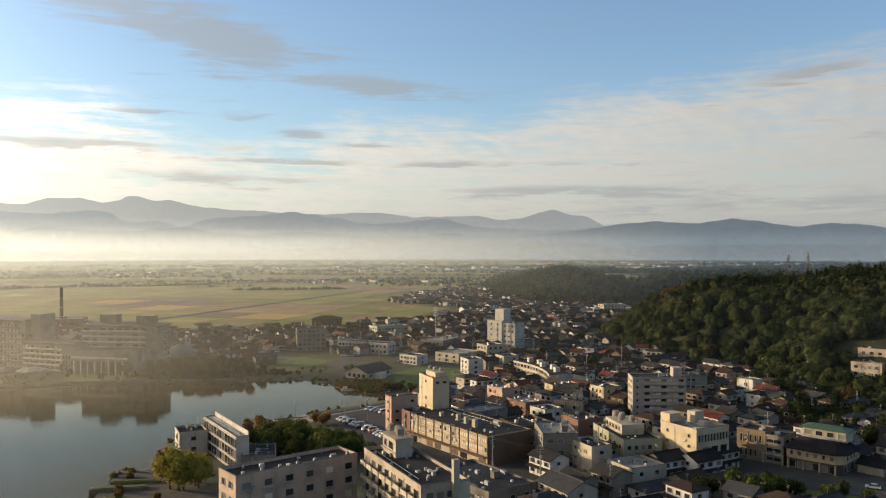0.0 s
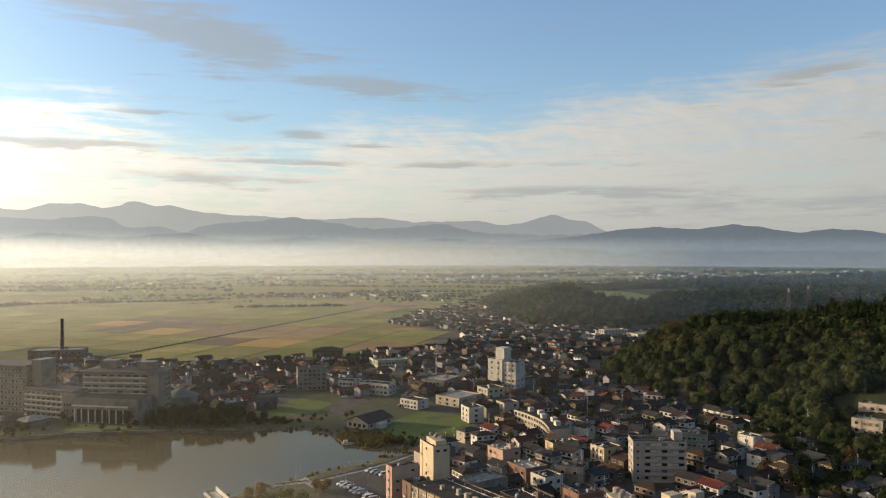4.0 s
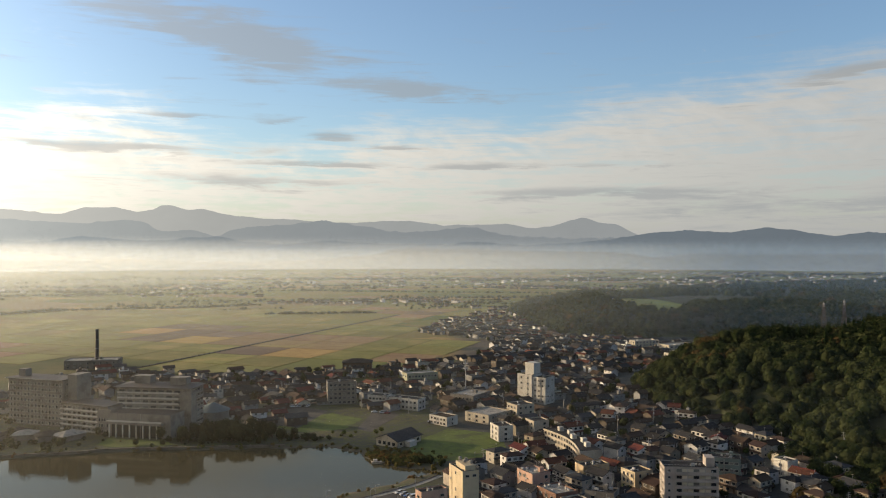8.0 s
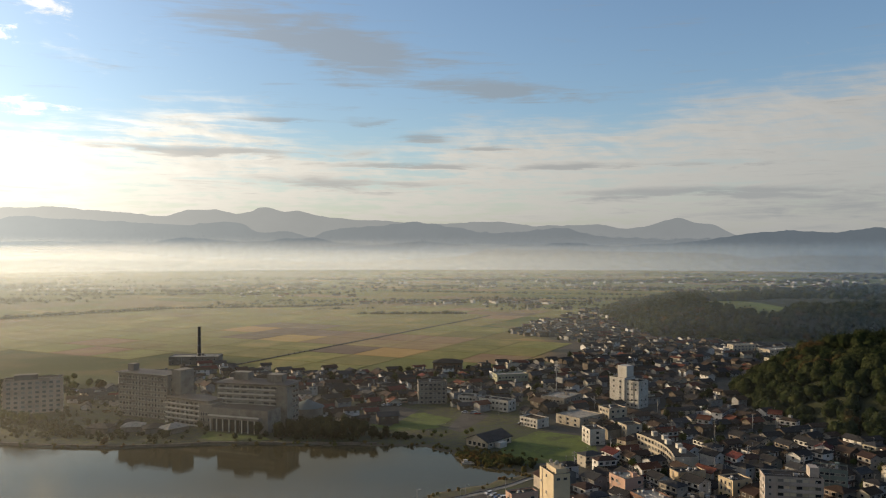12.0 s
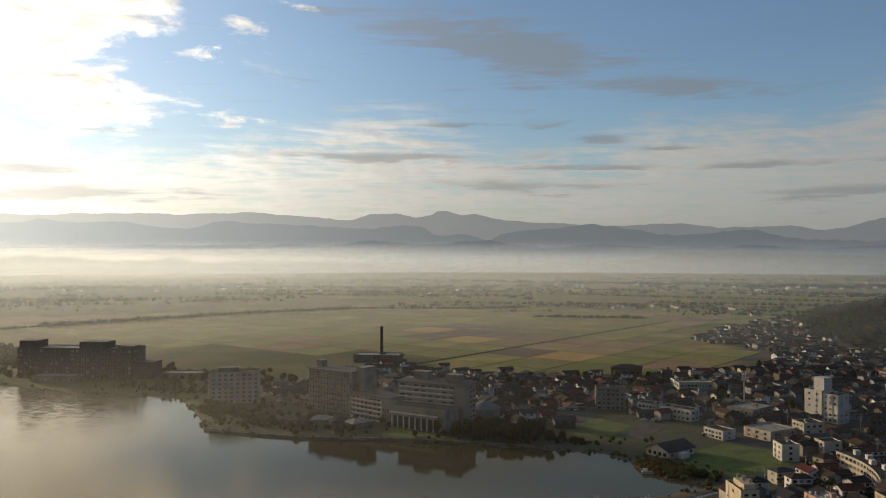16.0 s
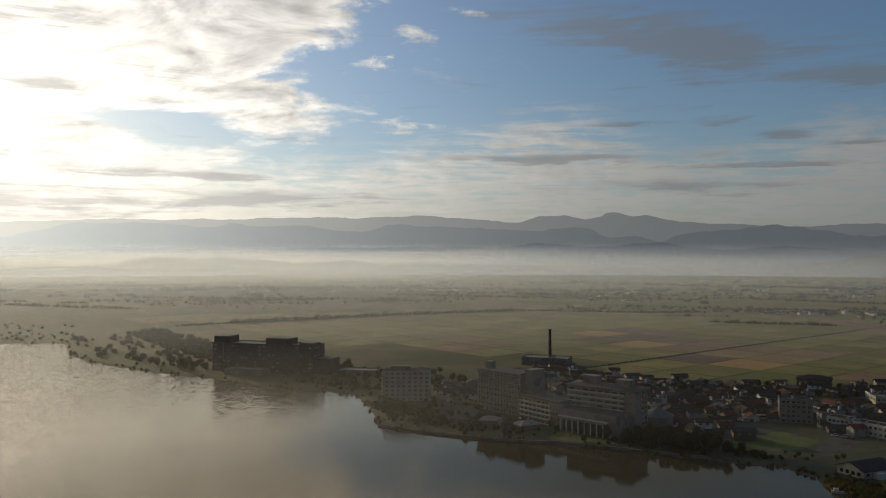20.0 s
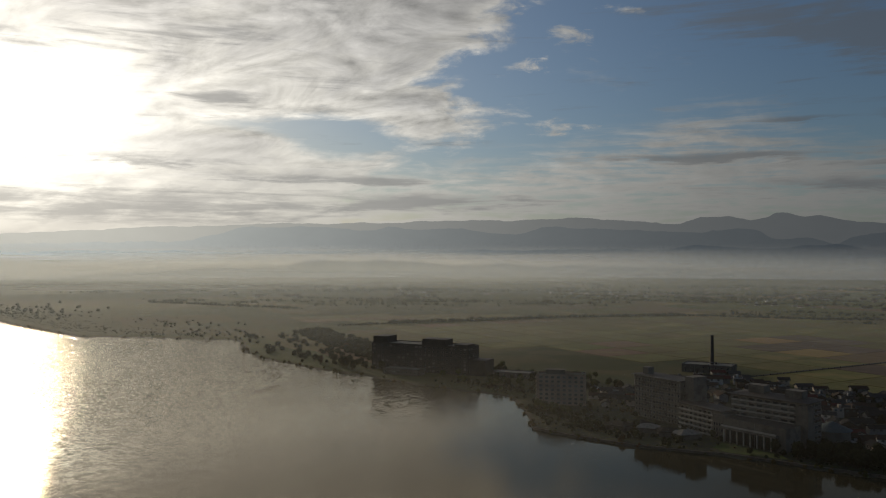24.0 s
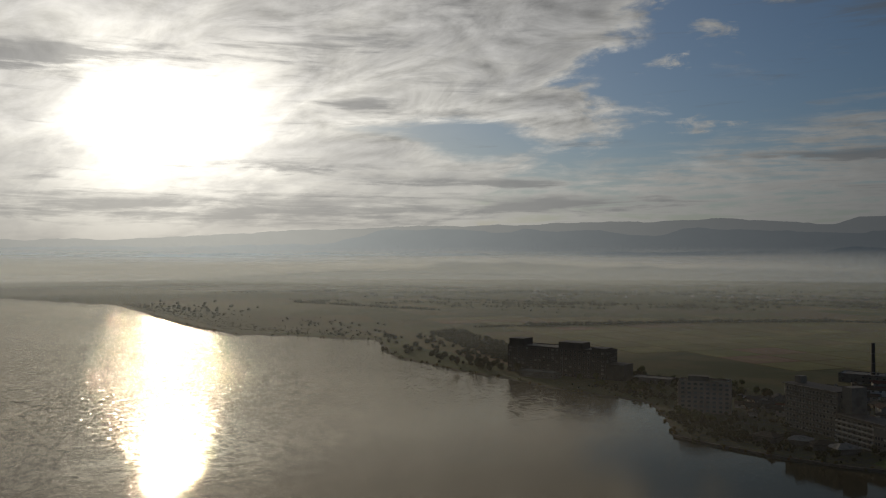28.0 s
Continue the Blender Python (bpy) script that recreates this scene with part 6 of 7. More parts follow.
def many_houses(name, places, seed, label, size=(6, 12)):
    """Far roofs and walls, past counting, in one mesh."""
    r, g = random.Random(seed), Geo()
    for x, y in places:
        a, w, d, h = radians(r.choice((-57, 33, 33)) + r.uniform(-12, 12)), r.uniform(*size), r.uniform(5.0, 8.5), r.choice((2.5, 2.8, 3.2, 4.6, 5.2))
        q = Geo()
        wall_slot, roof_slot = r.choice((0, 1, 1, 2, 2, 7)), r.choice((3, 3, 3, 3, 8, 4, 4, 5))
        if r.random() < 0.1:
            h = r.choice((3.6, 5.4, 6.4))
            q.box(0, w, 0, d * 1.2, -3, h, wall_slot), q.box(0.3, w - 0.3, 0.3, d * 1.2 - 0.3, h, h + 0.15, 3)
            q.box(w * 0.6, w * 0.6 + 1.8, 2, 3.8, h + 0.15, h + 2.2, wall_slot)
            rise = 0
        else:
            q.box(0, w, 0, d, -3, h, wall_slot)
            rise = d * r.uniform(0.18, 0.27)
        if rise:
            q.add([(0, 0, h), (0, d, h), (0, d / 2, h + rise), (w, 0, h), (w, d, h), (w, d / 2, h + rise)], [(0, 2, 1), (3, 4, 5)], wall_slot)
            q.gable(0, w, 0, d, h, rise, 0.9, 0.2, roof_slot)
        for s in (0.25, 0.7):
            q.box(s * w - 0.8, s * w + 0.8, -0.06, 0.02, h - 1.9, h - 0.7, 6)
        z = float(land_height([x], [y])[0])
        c, s_ = math.cos(a), math.sin(a)
        k = len(g.v)
        g.v += [(x + vx * c - vy * s_, y + vx * s_ + vy * c, z + vz) for vx, vy, vz in q.v]
        g.f += [tuple(k + i for i in f) for f in q.f]
        g.m += q.m
    return solid(name, g, (HOUSE_WALLS[0], HOUSE_WALLS[3], HOUSE_WALLS[4], TILE_DARK, TILE_BROWN, TILE_RED, GLASS, HOUSE_WALLS[1], TILE_BLUE), label, "houses", kind="stuff")


many_houses("far_town_houses", far_sites, 3, "close-packed far town houses with dark roofs and pale gables")
r = random.Random(6)
outbuildings = [(x, y) for x, y in ((-345 + 11.5 * (i % 21) + r.uniform(-3, 3), 512 + 13 * (i // 21) + r.uniform(-4, 4) - 1.2 * (i % 21)) for i in range(315)) if free(x, y, 7) and r.random() < 0.72 and y < 655 - 0.12 * x]
many_houses("hotel_outbuildings", outbuildings, 8, "low grey outbuildings and houses behind the bay hotel", (7, 13))
r = random.Random(4)
hamlets = []
for cx, cy, n, sx, sy in ((60, 1290, 60, 60, 110), (-330, 1560, 26, 70, 25), (-150, 1620, 24, 80, 25), (-640, 1750, 20, 120, 20), (250, 2150, 30, 180, 40), (-100, 2300, 34, 240, 60), (-900, 2100, 26, 200, 40), (900, 2450, 80, 240, 60),
                          (1250, 2600, 90, 240, 70), (420, 2700, 60, 260, 60), (-500, 2750, 50, 320, 60), (-1500, 1500, 16, 140, 40), (-1900, 1250, 14, 160, 30), (1700, 3000, 70, 250, 80), (0, 3200, 70, 400, 60), (900, 3300, 80, 300, 50), (-1400, 2500, 24, 240, 50)):
    hamlets += [(r.gauss(cx, sx), r.gauss(cy, sy)) for i in range(n)]
many_houses("valley_hamlets", hamlets, 5, "scattered valley hamlets and small pale buildings", (8, 20))

# pale blocks of the far town below the range
r = random.Random(29)
blocks = Geo()
for cx, cy, n, sx, sy in ((820, 2500, 14, 130, 120), (1180, 2640, 24, 220, 160), (1600, 2900, 22, 260, 160), (520, 2850, 10, 160, 120), (240, 2500, 8, 120, 90), (-420, 2450, 5, 160, 90), (-1150, 1900, 10, 160, 40), (-1700, 1650, 8, 160, 40)):
    for i in range(n):
        x, y, a, w_, d_, h_ = r.gauss(cx, sx), r.gauss(cy, sy), radians(r.choice((20, -60)) + r.uniform(-15, 15)), r.uniform(5, 14), r.uniform(5, 9), r.uniform(3, 7)
        q = Geo().box(0, w_, 0, d_, -2, h_).box(w_ * 0.3, w_ * 0.6, d_ * 0.3, d_ * 0.7, h_, h_ + 2)
        z, c, s_ = float(land_height([x], [y])[0]), math.cos(a), math.sin(a)
        blocks.add([(x + vx * c - vy * s_, y + vx * s_ + vy * c, z + vz) for vx, vy, vz in q.v], q.f)
solid("far_town_blocks", blocks, HOUSE_WALLS[1], "small pale blocks of a far town across the plain", "buildings", kind="stuff")

# ---- fields ----
FIELD_A = math.degrees(math.atan2(1193.7 - 762.1, -151.7 + 288.4))      # the farm road's bearing
fu = Vector((math.cos(radians(FIELD_A)), math.sin(radians(FIELD_A))))
fv = Vector((-fu.y, fu.x))
PLOTS = [material("rice_stubble_" + n, c, 0.95, tint=0.3, vary=0.3, scale=0.08, stain=0.5, stain_scale=0.02, stain_col=sc, bump=0.6, bump_scale=0.8) for n, c, sc in
         (("green", (0.19, 0.178, 0.034), (0.23, 0.17, 0.048)), ("olive", (0.215, 0.175, 0.046), (0.175, 0.165, 0.040)), ("tan", (0.28, 0.165, 0.078), (0.225, 0.16, 0.06)), ("gold", (0.44, 0.26, 0.078), (0.36, 0.22, 0.07)), ("brown", (0.15, 0.10, 0.06), (0.19, 0.13, 0.07)))]
o0 = Vector((-288.4, 762.1))
r = random.Random(17)
PLOT_MESH = {}
for i in range(-4, 12):
    for j in range(-5, 15):
        a0, b0, wa, wb = i * 64.0, j * 58.0, 63.0, 57.2
        c = o0 + fu * (a0 + wa / 2) + fv * (b0 + wb / 2)
        px, py = np.array([c.x]), np.array([c.y])
        if depth_in(TOWN, px, py)[0] > -26 or depth_in(SHORE, px, py)[0] > -90 or not free(c.x, c.y, 42) or c.y < 665 - 0.16 * c.x or c.x > 60 or math.hypot(c.x, c.y) > 1500:
            continue
        lie = float(waves(px, py, 330, 12)[0]) + r.uniform(-0.35, 0.35)
        k = 0 if lie < 0.15 else 1 if lie < 0.6 else 2 if lie < 0.95 else 4
        if min(math.hypot(c.x + 430, c.y - 1060), math.hypot(c.x + 340, c.y - 943), math.hypot(c.x + 167, c.y - 800)) < 34:
            k = 3
        elif math.hypot(c.x + 200, c.y - 832) < 40:
            k = 4
        elif math.hypot(c.x + 195, c.y - 950) < 75:
            k = 2
        p = o0 + fu * (a0 + 0.5) + fv * (b0 + 0.4)
        if k not in PLOT_MESH:
            PLOT_MESH[k] = Geo().box(0, wa, 0, wb, -0.4, 0.28, 0, 0.5).mesh("rice_plot", PLOTS[k])
        solid("rice_plot", PLOT_MESH[k], (), ("green rice regrowth plot edged by dykes", "olive-green stubble plot in the paddies", "tan stubble plot in the paddies", "golden unharvested rice plot", "bare brown soil plot in the paddies")[k], "paddy field",
              pose(p.x, p.y, LAND, 0, 0, FIELD_A), "rice plots")
farm = thing("road_farm", "straight raised farm road with fence posts through the paddies", "road", pose(o0.x, o0.y, LAND, 0, 0, FIELD_A), kind="structure")
part("carriageway", Geo().box(-120, 560, -3.2, 0.2, -0.5, 0.75, 0, 0.3), ASPHALT, farm)
post = Geo().box(-0.4, 0.4, -0.25, 0.25, 0, 1.9).mesh("roadside_post", CONCRETE)
for i in range(60):
    part("roadside_post", post, (), farm, "", pose(-60 + i * 9, -4.2, 0.1))

# tree belts and hamlet woods on the plain
r = np.random.RandomState(3)
belt = []
for x0, y0, x1, y1, n, s0, s1 in ((-640, 1480, -250, 1640, 46, 3, 6), (-280, 1610, -60, 1640, 30, 3, 6), (-1900, 900, -1000, 1550, 90, 4, 8), (-1250, 1850, -300, 2150, 90, 4, 9),
                                  (-400, 2250, 700, 2200, 110, 4, 9), (-1200, 2700, 800, 2700, 150, 5, 10), (-2400, 1100, -1400, 2300, 120, 5, 10), (-2600, 1500, 1700, 3300, 260, 6, 12), (-100, 1480, 90, 1560, 30, 4, 7)):
    for i in range(n // 3):
        t = r.uniform()
        dx, dy = r.normal() * 30, r.normal() * 60
        length = r.uniform(25, 110) / math.hypot(x1 - x0, y1 - y0)
        for j in range(r.randint(8, 26)):
            u = t + r.uniform(-1, 1) * length
            belt.append((x0 + (x1 - x0) * u + dx + r.normal() * 2, y0 + (y1 - y0) * u + dy + r.normal() * 2, LAND, r.uniform(s0, s1) * r.choice((0.3, 0.4, 0.55)), r.uniform(0, 6.28)))
for cx, cy, n, sx, sy in ((-1560, 560, 40, 60, 30), (-1200, 640, 40, 90, 40), (-1000, 600, 30, 40, 30), (-760, 590, 70, 90, 45), (-680, 545, 30, 60, 20), (-1750, 640, 40, 120, 50), (-300, 1600, 30, 80, 20), (-480, 590, 24, 40, 15), (-410, 560, 20, 30, 15), (2000, 2700, 80, 500, 200), (-1300, 1150, 30, 90, 30)):
    belt += [(r.normal() * sx * 1.3 + cx, r.normal() * sy + cy, LAND, r.uniform(1.8, 4.4), r.uniform(0, 6.28)) for i in range(n)]
for x0, y0, x1, y1, n, wd in ((-985, 800, -968, 838, 8, 4), (-968, 838, -895, 1007, 46, 4), (-895, 1007, -821, 1176, 40, 4), (-821, 1176, -690, 1366, 44, 5), (-690, 1366, -500, 1440, 34, 7), (-500, 1430, -405, 1505, 30, 9), (-330, 1300, -160, 1330, 40, 6), (-1700, 1250, -1200, 1500, 60, 12), (-1250, 1700, -500, 1900, 90, 14), (-1800, 900, -1350, 1000, 50, 10),
                              (-500, 2000, 300, 1900, 90, 14), (-200, 1730, 250, 1760, 60, 12)):
    for i in range(2 * n):
        u = (i + r.uniform(-0.9, 0.9)) / (2 * n)
        belt.append((x0 + (x1 - x0) * u + r.normal() * wd * 0.5, y0 + (y1 - y0) * u + r.normal() * wd * 0.5, LAND, (r.uniform(2.4, 4.2) if x0 < -600 and y1 < 1400 else r.uniform(1.5, 3.4)) * (1.0 if r.uniform() < 0.85 else 1.4), r.uniform(0, 6.28)))
for i in range(330):
    u, w_ = r.uniform(), r.uniform()
    belt.append((-960 + 350 * u + r.normal() * 6, 600 + 70 * (1 - u) * 1.3 - 50 * u + 60 * w_, LAND, r.uniform(2.2, 4.6), r.uniform(0, 6.28)))
for i in range(800):
    x = r.uniform(-1950, -1000)
    belt.append((x, float(np.interp(x, [-1950, -1610, -1190, -1050, -915], [530, 505, 470, 520, 590])) + abs(r.normal()) * 45 + 6, LAND, r.uniform(0.7, 1.9), r.uniform(0, 6.28)))
belt = [(*b[:3], b[3] * (0.6 if b[0] < -950 and math.hypot(b[0], b[1]) < 1700 else 1.0), b[4]) for b in belt]
belt = [b for b in belt if depth_in(SHORE, np.array([b[0]]), np.array([b[1]]))[0] < -5]
wood("valley_tree_belts", FAR_TREE, belt, LEAF_WOOD, "rows and clumps of far trees across the plain", 0.5)


# single trees near the lake and in the town
def tree_kind(leaf, seed, rx, rz, trunk, leaves=420, size=0.11):
    g = np.random.RandomState(seed)
    V, F = crown_arrays(g, rx, rz, leaves, size * rx, 8, 0.66)
    V = V + (0, 0, trunk + rz * 0.75)
    stem = Geo().tube((0, 0, -1.0), (0.1, 0.05, trunk), 0.28, 0.2, 7)
    for i in range(5):
        a = i * 1.26
        stem.tube((0.1, 0.05, trunk - 0.3), (0.5 * rx * math.cos(a), 0.5 * rx * math.sin(a), trunk + rz * 0.7), 0.13, 0.05, 5)
    return fast_mesh("crown", V, F, leaf), stem.mesh("trunk", BARK)


KINDS = {"green": [tree_kind(LEAF_GREEN, s, 3.2, 3.6, 1.8) for s in (1, 2, 3)], "dark": [tree_kind(LEAF_WOOD, s, 3.0, 4.2, 2.0) for s in (4, 5, 6)],
         "yellow": [tree_kind(LEAF_YELLOW, s, 3.3, 4.0, 1.6, 520, 0.09) for s in (7, 8)], "lime": [tree_kind(LEAF_LIME, s, 3.2, 3.7, 1.6, 480, 0.095) for s in (11, 12)], "russet": [tree_kind(LEAF_RUSSET, s, 2.4, 2.4, 1.0) for s in (9, 10)]}
TREE_LABELS = {"lime": "light green leafy tree in the lakeside grove", "green": "leafy green tree near the lake and town", "dark": "dark dense evergreen tree", "yellow": "yellow-green willow tree on the lake bank", "russet": "low russet autumn tree"}


def tree(kind, x, y, s, i):
    crown, stem = KINDS[kind][i % len(KINDS[kind])]
    ob = thing("tree", TREE_LABELS[kind], "tree", pose(x, y, max(0.3, float(land_height([x], [y])[0])), 0, 0, (i * 77) % 360), "trees by the lake and streets")
    ob.scale = (s, s, s)
    part("trunk", stem, (), ob), part("crown", crown, (), ob)


r = random.Random(23)
n = 0
for kind, cx, cy, sx, sy, count, s0, s1 in (("lime", -58, 294, 7, 8, 20, 0.7, 1.15), ("lime", -45, 288, 7, 8, 18, 0.8, 1.2), ("green", -33, 280, 6, 6, 12, 0.7, 1.1), ("green", -56, 276, 5, 4, 8, 0.6, 0.9), ("yellow", -78, 243, 3.5, 3.0, 7, 1.1, 1.6),
                                             ("yellow", -98, 276, 2.5, 5, 5, 0.6, 0.9), ("russet", -68, 316, 7, 4, 12, 0.6, 1.0), ("russet", -50, 330, 3, 3, 3, 0.8, 1.2), ("russet", -96, 236, 6, 4, 6, 0.4, 0.6),
                                             ("dark", -138, 459, 13, 8, 80, 0.7, 1.1), ("russet", -46, 425, 9, 7, 9, 0.3, 0.5), ("green", -70, 466, 7, 4, 6, 0.3, 0.6), ("dark", -255, 452, 24, 6, 18, 0.5, 0.8), ("green", -340, 466, 14, 8, 16, 0.5, 0.9),
                                             ("green", 92, 236, 9, 4, 12, 0.6, 0.9), ("dark", 80, 234, 6, 4, 8, 0.6, 0.9), ("green", 106, 244, 9, 3, 8, 0.25, 0.45), ("dark", 150, 310, 12, 14, 16, 0.8, 1.3), ("green", 118, 232, 8, 4, 7, 0.6, 1.0), ("russet", 142, 232, 5, 4, 5, 0.8, 1.2), ("dark", 170, 380, 12, 16, 20, 0.8, 1.3),
                                             ("green", -440, 520, 30, 10, 20, 0.6, 1.1), ("dark", -625, 512, 25, 12, 22, 0.7, 1.3), ("green", 70, 420, 40, 60, 16, 0.5, 0.8), ("dark", 80, 560, 40, 60, 22, 0.6, 1.0), ("dark", -120, 640, 60, 30, 20, 0.6, 1.0), ("green", -400, 600, 40, 20, 16, 0.6, 1.0)):
    for i in range(count):
        x, y = r.gauss(cx, sx), r.gauss(cy, sy)
        if depth_in(SHORE, np.array([x]), np.array([y]))[0] > -2 or not free(x, y, 1.5):
            continue
        n += 1
        tree(kind, x, y, r.uniform(s0, s1), n)


# ---- streets, yards and small things ----
GRASS = material("mown_grass", (0.115, 0.155, 0.022), 0.95, vary=0.4, scale=0.3, stain=0.5, stain_scale=0.09, stain_col=(0.045, 0.052, 0.018), bump=0.8, bump_scale=1.5)
GRAVEL = material("gravel", (0.10, 0.086, 0.068), 0.95, vary=0.3, scale=0.3, stain=0.5, stain_scale=0.08, bump=0.5, bump_scale=3)
STONE = material("quay_stone", (0.19, 0.15, 0.11), 0.9, stain=0.5, stain_scale=0.2, bump=0.6, bump_scale=1.5)


def sheet(name, ring, z, thick, mat, label, category):
    """A flat paved, grassed or gravelled yard with a raised edge."""
    return solid(name, Geo().prism(ring, z - thick, z), mat, label, category, kind="structure")


sheet("pavement_car_park", [(-45.5, 300), (-21, 286), (-4, 276), (-14, 306), (-23, 322), (-22, 349), (-37, 366), (-52, 340)], LAND + 0.06, 0.5, ASPHALT, "worn asphalt car park beside the lake", "car park")
sheet("road_front", [(-4, 276), (17, 250), (21, 254), (16, 262), (-13.6, 303.4), (-16, 309)], LAND + 0.07, 0.5, ASPHALT, "narrow asphalt street before the long building", "road")
sheet("meadow", [(-30, 458), (-15, 486), (16, 474), (18, 440), (4, 419), (-18, 411), (-38, 413)], LAND + 0.05, 0.5, GRASS, "bright green mown meadow beside the bay", "meadow")
sheet("lawn_field", [(-118, 486), (-98, 472), (-76, 484), (-70, 512), (-92, 528), (-112, 512)], LAND + 0.045, 0.4, GRASS, "rough grass plot behind the grove", "lawn")
sheet("pavement_gravel_yard", [(-69, 482), (-60, 476), (-48, 524), (-54, 541), (-66, 534)], LAND + 0.05, 0.5, GRAVEL, "bare gravel yard behind the lodge", "yard")
sheet("pavement_bay_yard", [(-135, 500), (-105, 484), (-96, 535), (-128, 560)], LAND + 0.05, 0.5, GRAVEL, "gravel parking yard behind the grove", "yard")
sheet("lawn_bay", [(-208, 455), (-170, 447), (-165, 441), (-196, 434), (-207, 440)], LAND + 0.06, 0.4, GRASS, "lawn before the bay hotel's colonnade", "lawn")
for i, (x0, y0, w_, d_, a_) in enumerate(((-104, 238, 16, 3.0, 12), (-97, 231, 11, 4.5, -38), (-88, 226, 12, 3.5, -50), (-101, 246, 14, 2.4, 8))):
    bed = thing("stone_planter", "low brown stone planter with grass beside the lake", "planter", pose(x0, y0, LAND, 0, 0, a_), "lakeside planters")
    part("curb", Geo().box(0, w_, 0, d_, -1.2, 0.75, 0, 0.08), STONE, bed)
    part("turf", Geo().box(0.5, w_ - 0.5, 0.4, d_ - 0.4, 0.6, 0.95, 0, 0.15), GRASS, bed)
sheet("pavement_terrace", [(-104, 262), (-90, 258), (-70, 246), (-62, 226), (-80, 218), (-100, 230)], LAND + 0.05, 0.4, GRAVEL, "brown paved terrace beside the lake", "terrace")
sheet("road_corner", [(98, 249), (132, 228), (136, 234), (103, 255)], LAND + 0.06, 0.4, ASPHALT, "asphalt street before the restaurant", "road")
sheet("lawn_park", [(84, 250), (97, 249), (121, 233), (134, 225), (120, 216), (84, 220)], LAND + 0.05, 0.4, GRASS, "small shaded park lawn", "lawn")
path = thing("pavement_lake_path", "pale lakeside promenade path with a low kerb", "path", kind="structure")
line = [(-70, 336), (-53, 343), (-36, 359), (-24.5, 372), (-15, 386)]
for (xa, ya), (xb, yb) in zip(line, line[1:]):
    d = Vector((xb - xa, yb - ya)).normalized()
    nx, ny = -d.y, d.x
    part("paving", Geo().prism([(xa - nx * 1.4, ya - ny * 1.4), (xb - nx * 1.4, yb - ny * 1.4), (xb + nx * 1.4, yb + ny * 1.4), (xa + nx * 1.4, ya + ny * 1.4)], LAND - 0.4, LAND + 0.09), ROOFPALE, path)
    part("kerb", Geo().prism([(xa + nx * 1.45, ya + ny * 1.45), (xb + nx * 1.45, yb + ny * 1.45), (xb + nx * 1.75, yb + ny * 1.75), (xa + nx * 1.75, ya + ny * 1.75)], LAND - 0.4, LAND + 0.4), CONCRETE, path)
for i, (x, y, s) in enumerate(((88, 247, 0.6), (93, 244, 0.5), (97, 246.5, 0.35), (101, 243, 0.45), (106, 240, 0.35), (111, 236.5, 0.4), (96, 239, 0.7), (90, 236, 0.8), (103, 234, 0.6), (113, 230, 0.7), (119, 227, 0.6), (86.5, 241, 0.75), (99, 229, 0.8), (92, 229, 0.9), (108, 226, 0.8), (128, 226, 0.7), (85, 232, 0.7))):
    tree("green" if i % 3 else "dark", x, y, s, i)
quay = thing("quay_wall", "brown stone quay wall along the bay shore", "wall", kind="structure")
edge = [(-313, 412), (-285, 411), (-244, 414), (-212, 423), (-197, 430), (-151, 436), (-103, 442)]
for (xa, ya), (xb, yb) in zip(edge, edge[1:]):
    n_ = max(1, int(math.hypot(xb - xa, yb - ya) / 6))
    for i in range(n_):
        a_, b_ = i / n_, (i + 0.97) / n_
        part("wall_block", Geo().prism([(xa + (xb - xa) * a_, ya + (yb - ya) * a_ - 0.6), (xa + (xb - xa) * b_, ya + (yb - ya) * b_ - 0.6), (xa + (xb - xa) * b_, ya + (yb - ya) * b_ + 0.6), (xa + (xb - xa) * a_, ya + (yb - ya) * a_ + 0.6)], -1.5, 1.35 + 0.1 * ((i * 7) % 3)), STONE, quay)


def car_kind(paint, van):
    """One small car or van, its parts under an empty at its base."""
    ob = thing("parked_car", "", "car", None, "parked cars")
    L, W = (4.2, 1.68) if not van else (4.6, 1.75)
    prof = [(0, 0.35), (0, 0.78), (0.95, 0.95), (3.9, 0.95), (L, 0.8), (L, 0.35)] if not van else [(0, 0.35), (0, 0.95), (0.5, 1.05), (L - 0.05, 1.05), (L, 0.9), (L, 0.35)]
    cab = [(0.95, 0.93), (1.6, 1.45), (3.2, 1.47), (3.95, 0.93)] if not van else [(0.4, 1.03), (1.1, 1.85), (L - 0.15, 1.85), (L - 0.05, 1.03)]

    def loft(points, w0, w1):
        n_ = len(points)
        top = max(z for _, z in points)
        wid = lambda z: w0 + (w1 - w0) * (z - points[0][1]) / max(0.01, top - points[0][1])
        v = [(x, -wid(z) / 2, z) for x, z in points] + [(x, wid(z) / 2, z) for x, z in points]
        return Geo().add(v, [tuple(range(n_ - 1, -1, -1)), tuple(range(n_, 2 * n_))] + [(i, (i + 1) % n_, n_ + (i + 1) % n_, n_ + i) for i in range(n_)])

    part("body", loft(prof, W, W), paint, ob)
    part("glasshouse", loft(cab, W - 0.08, W - 0.34), GLASS, ob, "dark window glass")
    zt = cab[1][1]
    part("roof_panel", Geo().box(cab[1][0] - 0.05, cab[2][0] + 0.05, -W / 2 + 0.2, W / 2 - 0.2, zt - 0.02, zt + 0.05), paint, ob)
    for x in (0.8, L - 0.85):
        for y in (-W / 2 + 0.1, W / 2 - 0.1):
            part("wheel", Geo().tube((x, y - 0.1, 0.31), (x, y + 0.1, 0.31), 0.31, n=10), RUBBER, ob)
    for y in (-0.55, 0.55):
        part("headlight", Geo().box(-0.03, 0.05, y - 0.16, y + 0.16, 0.6, 0.74), GLASS, ob)
    return ob


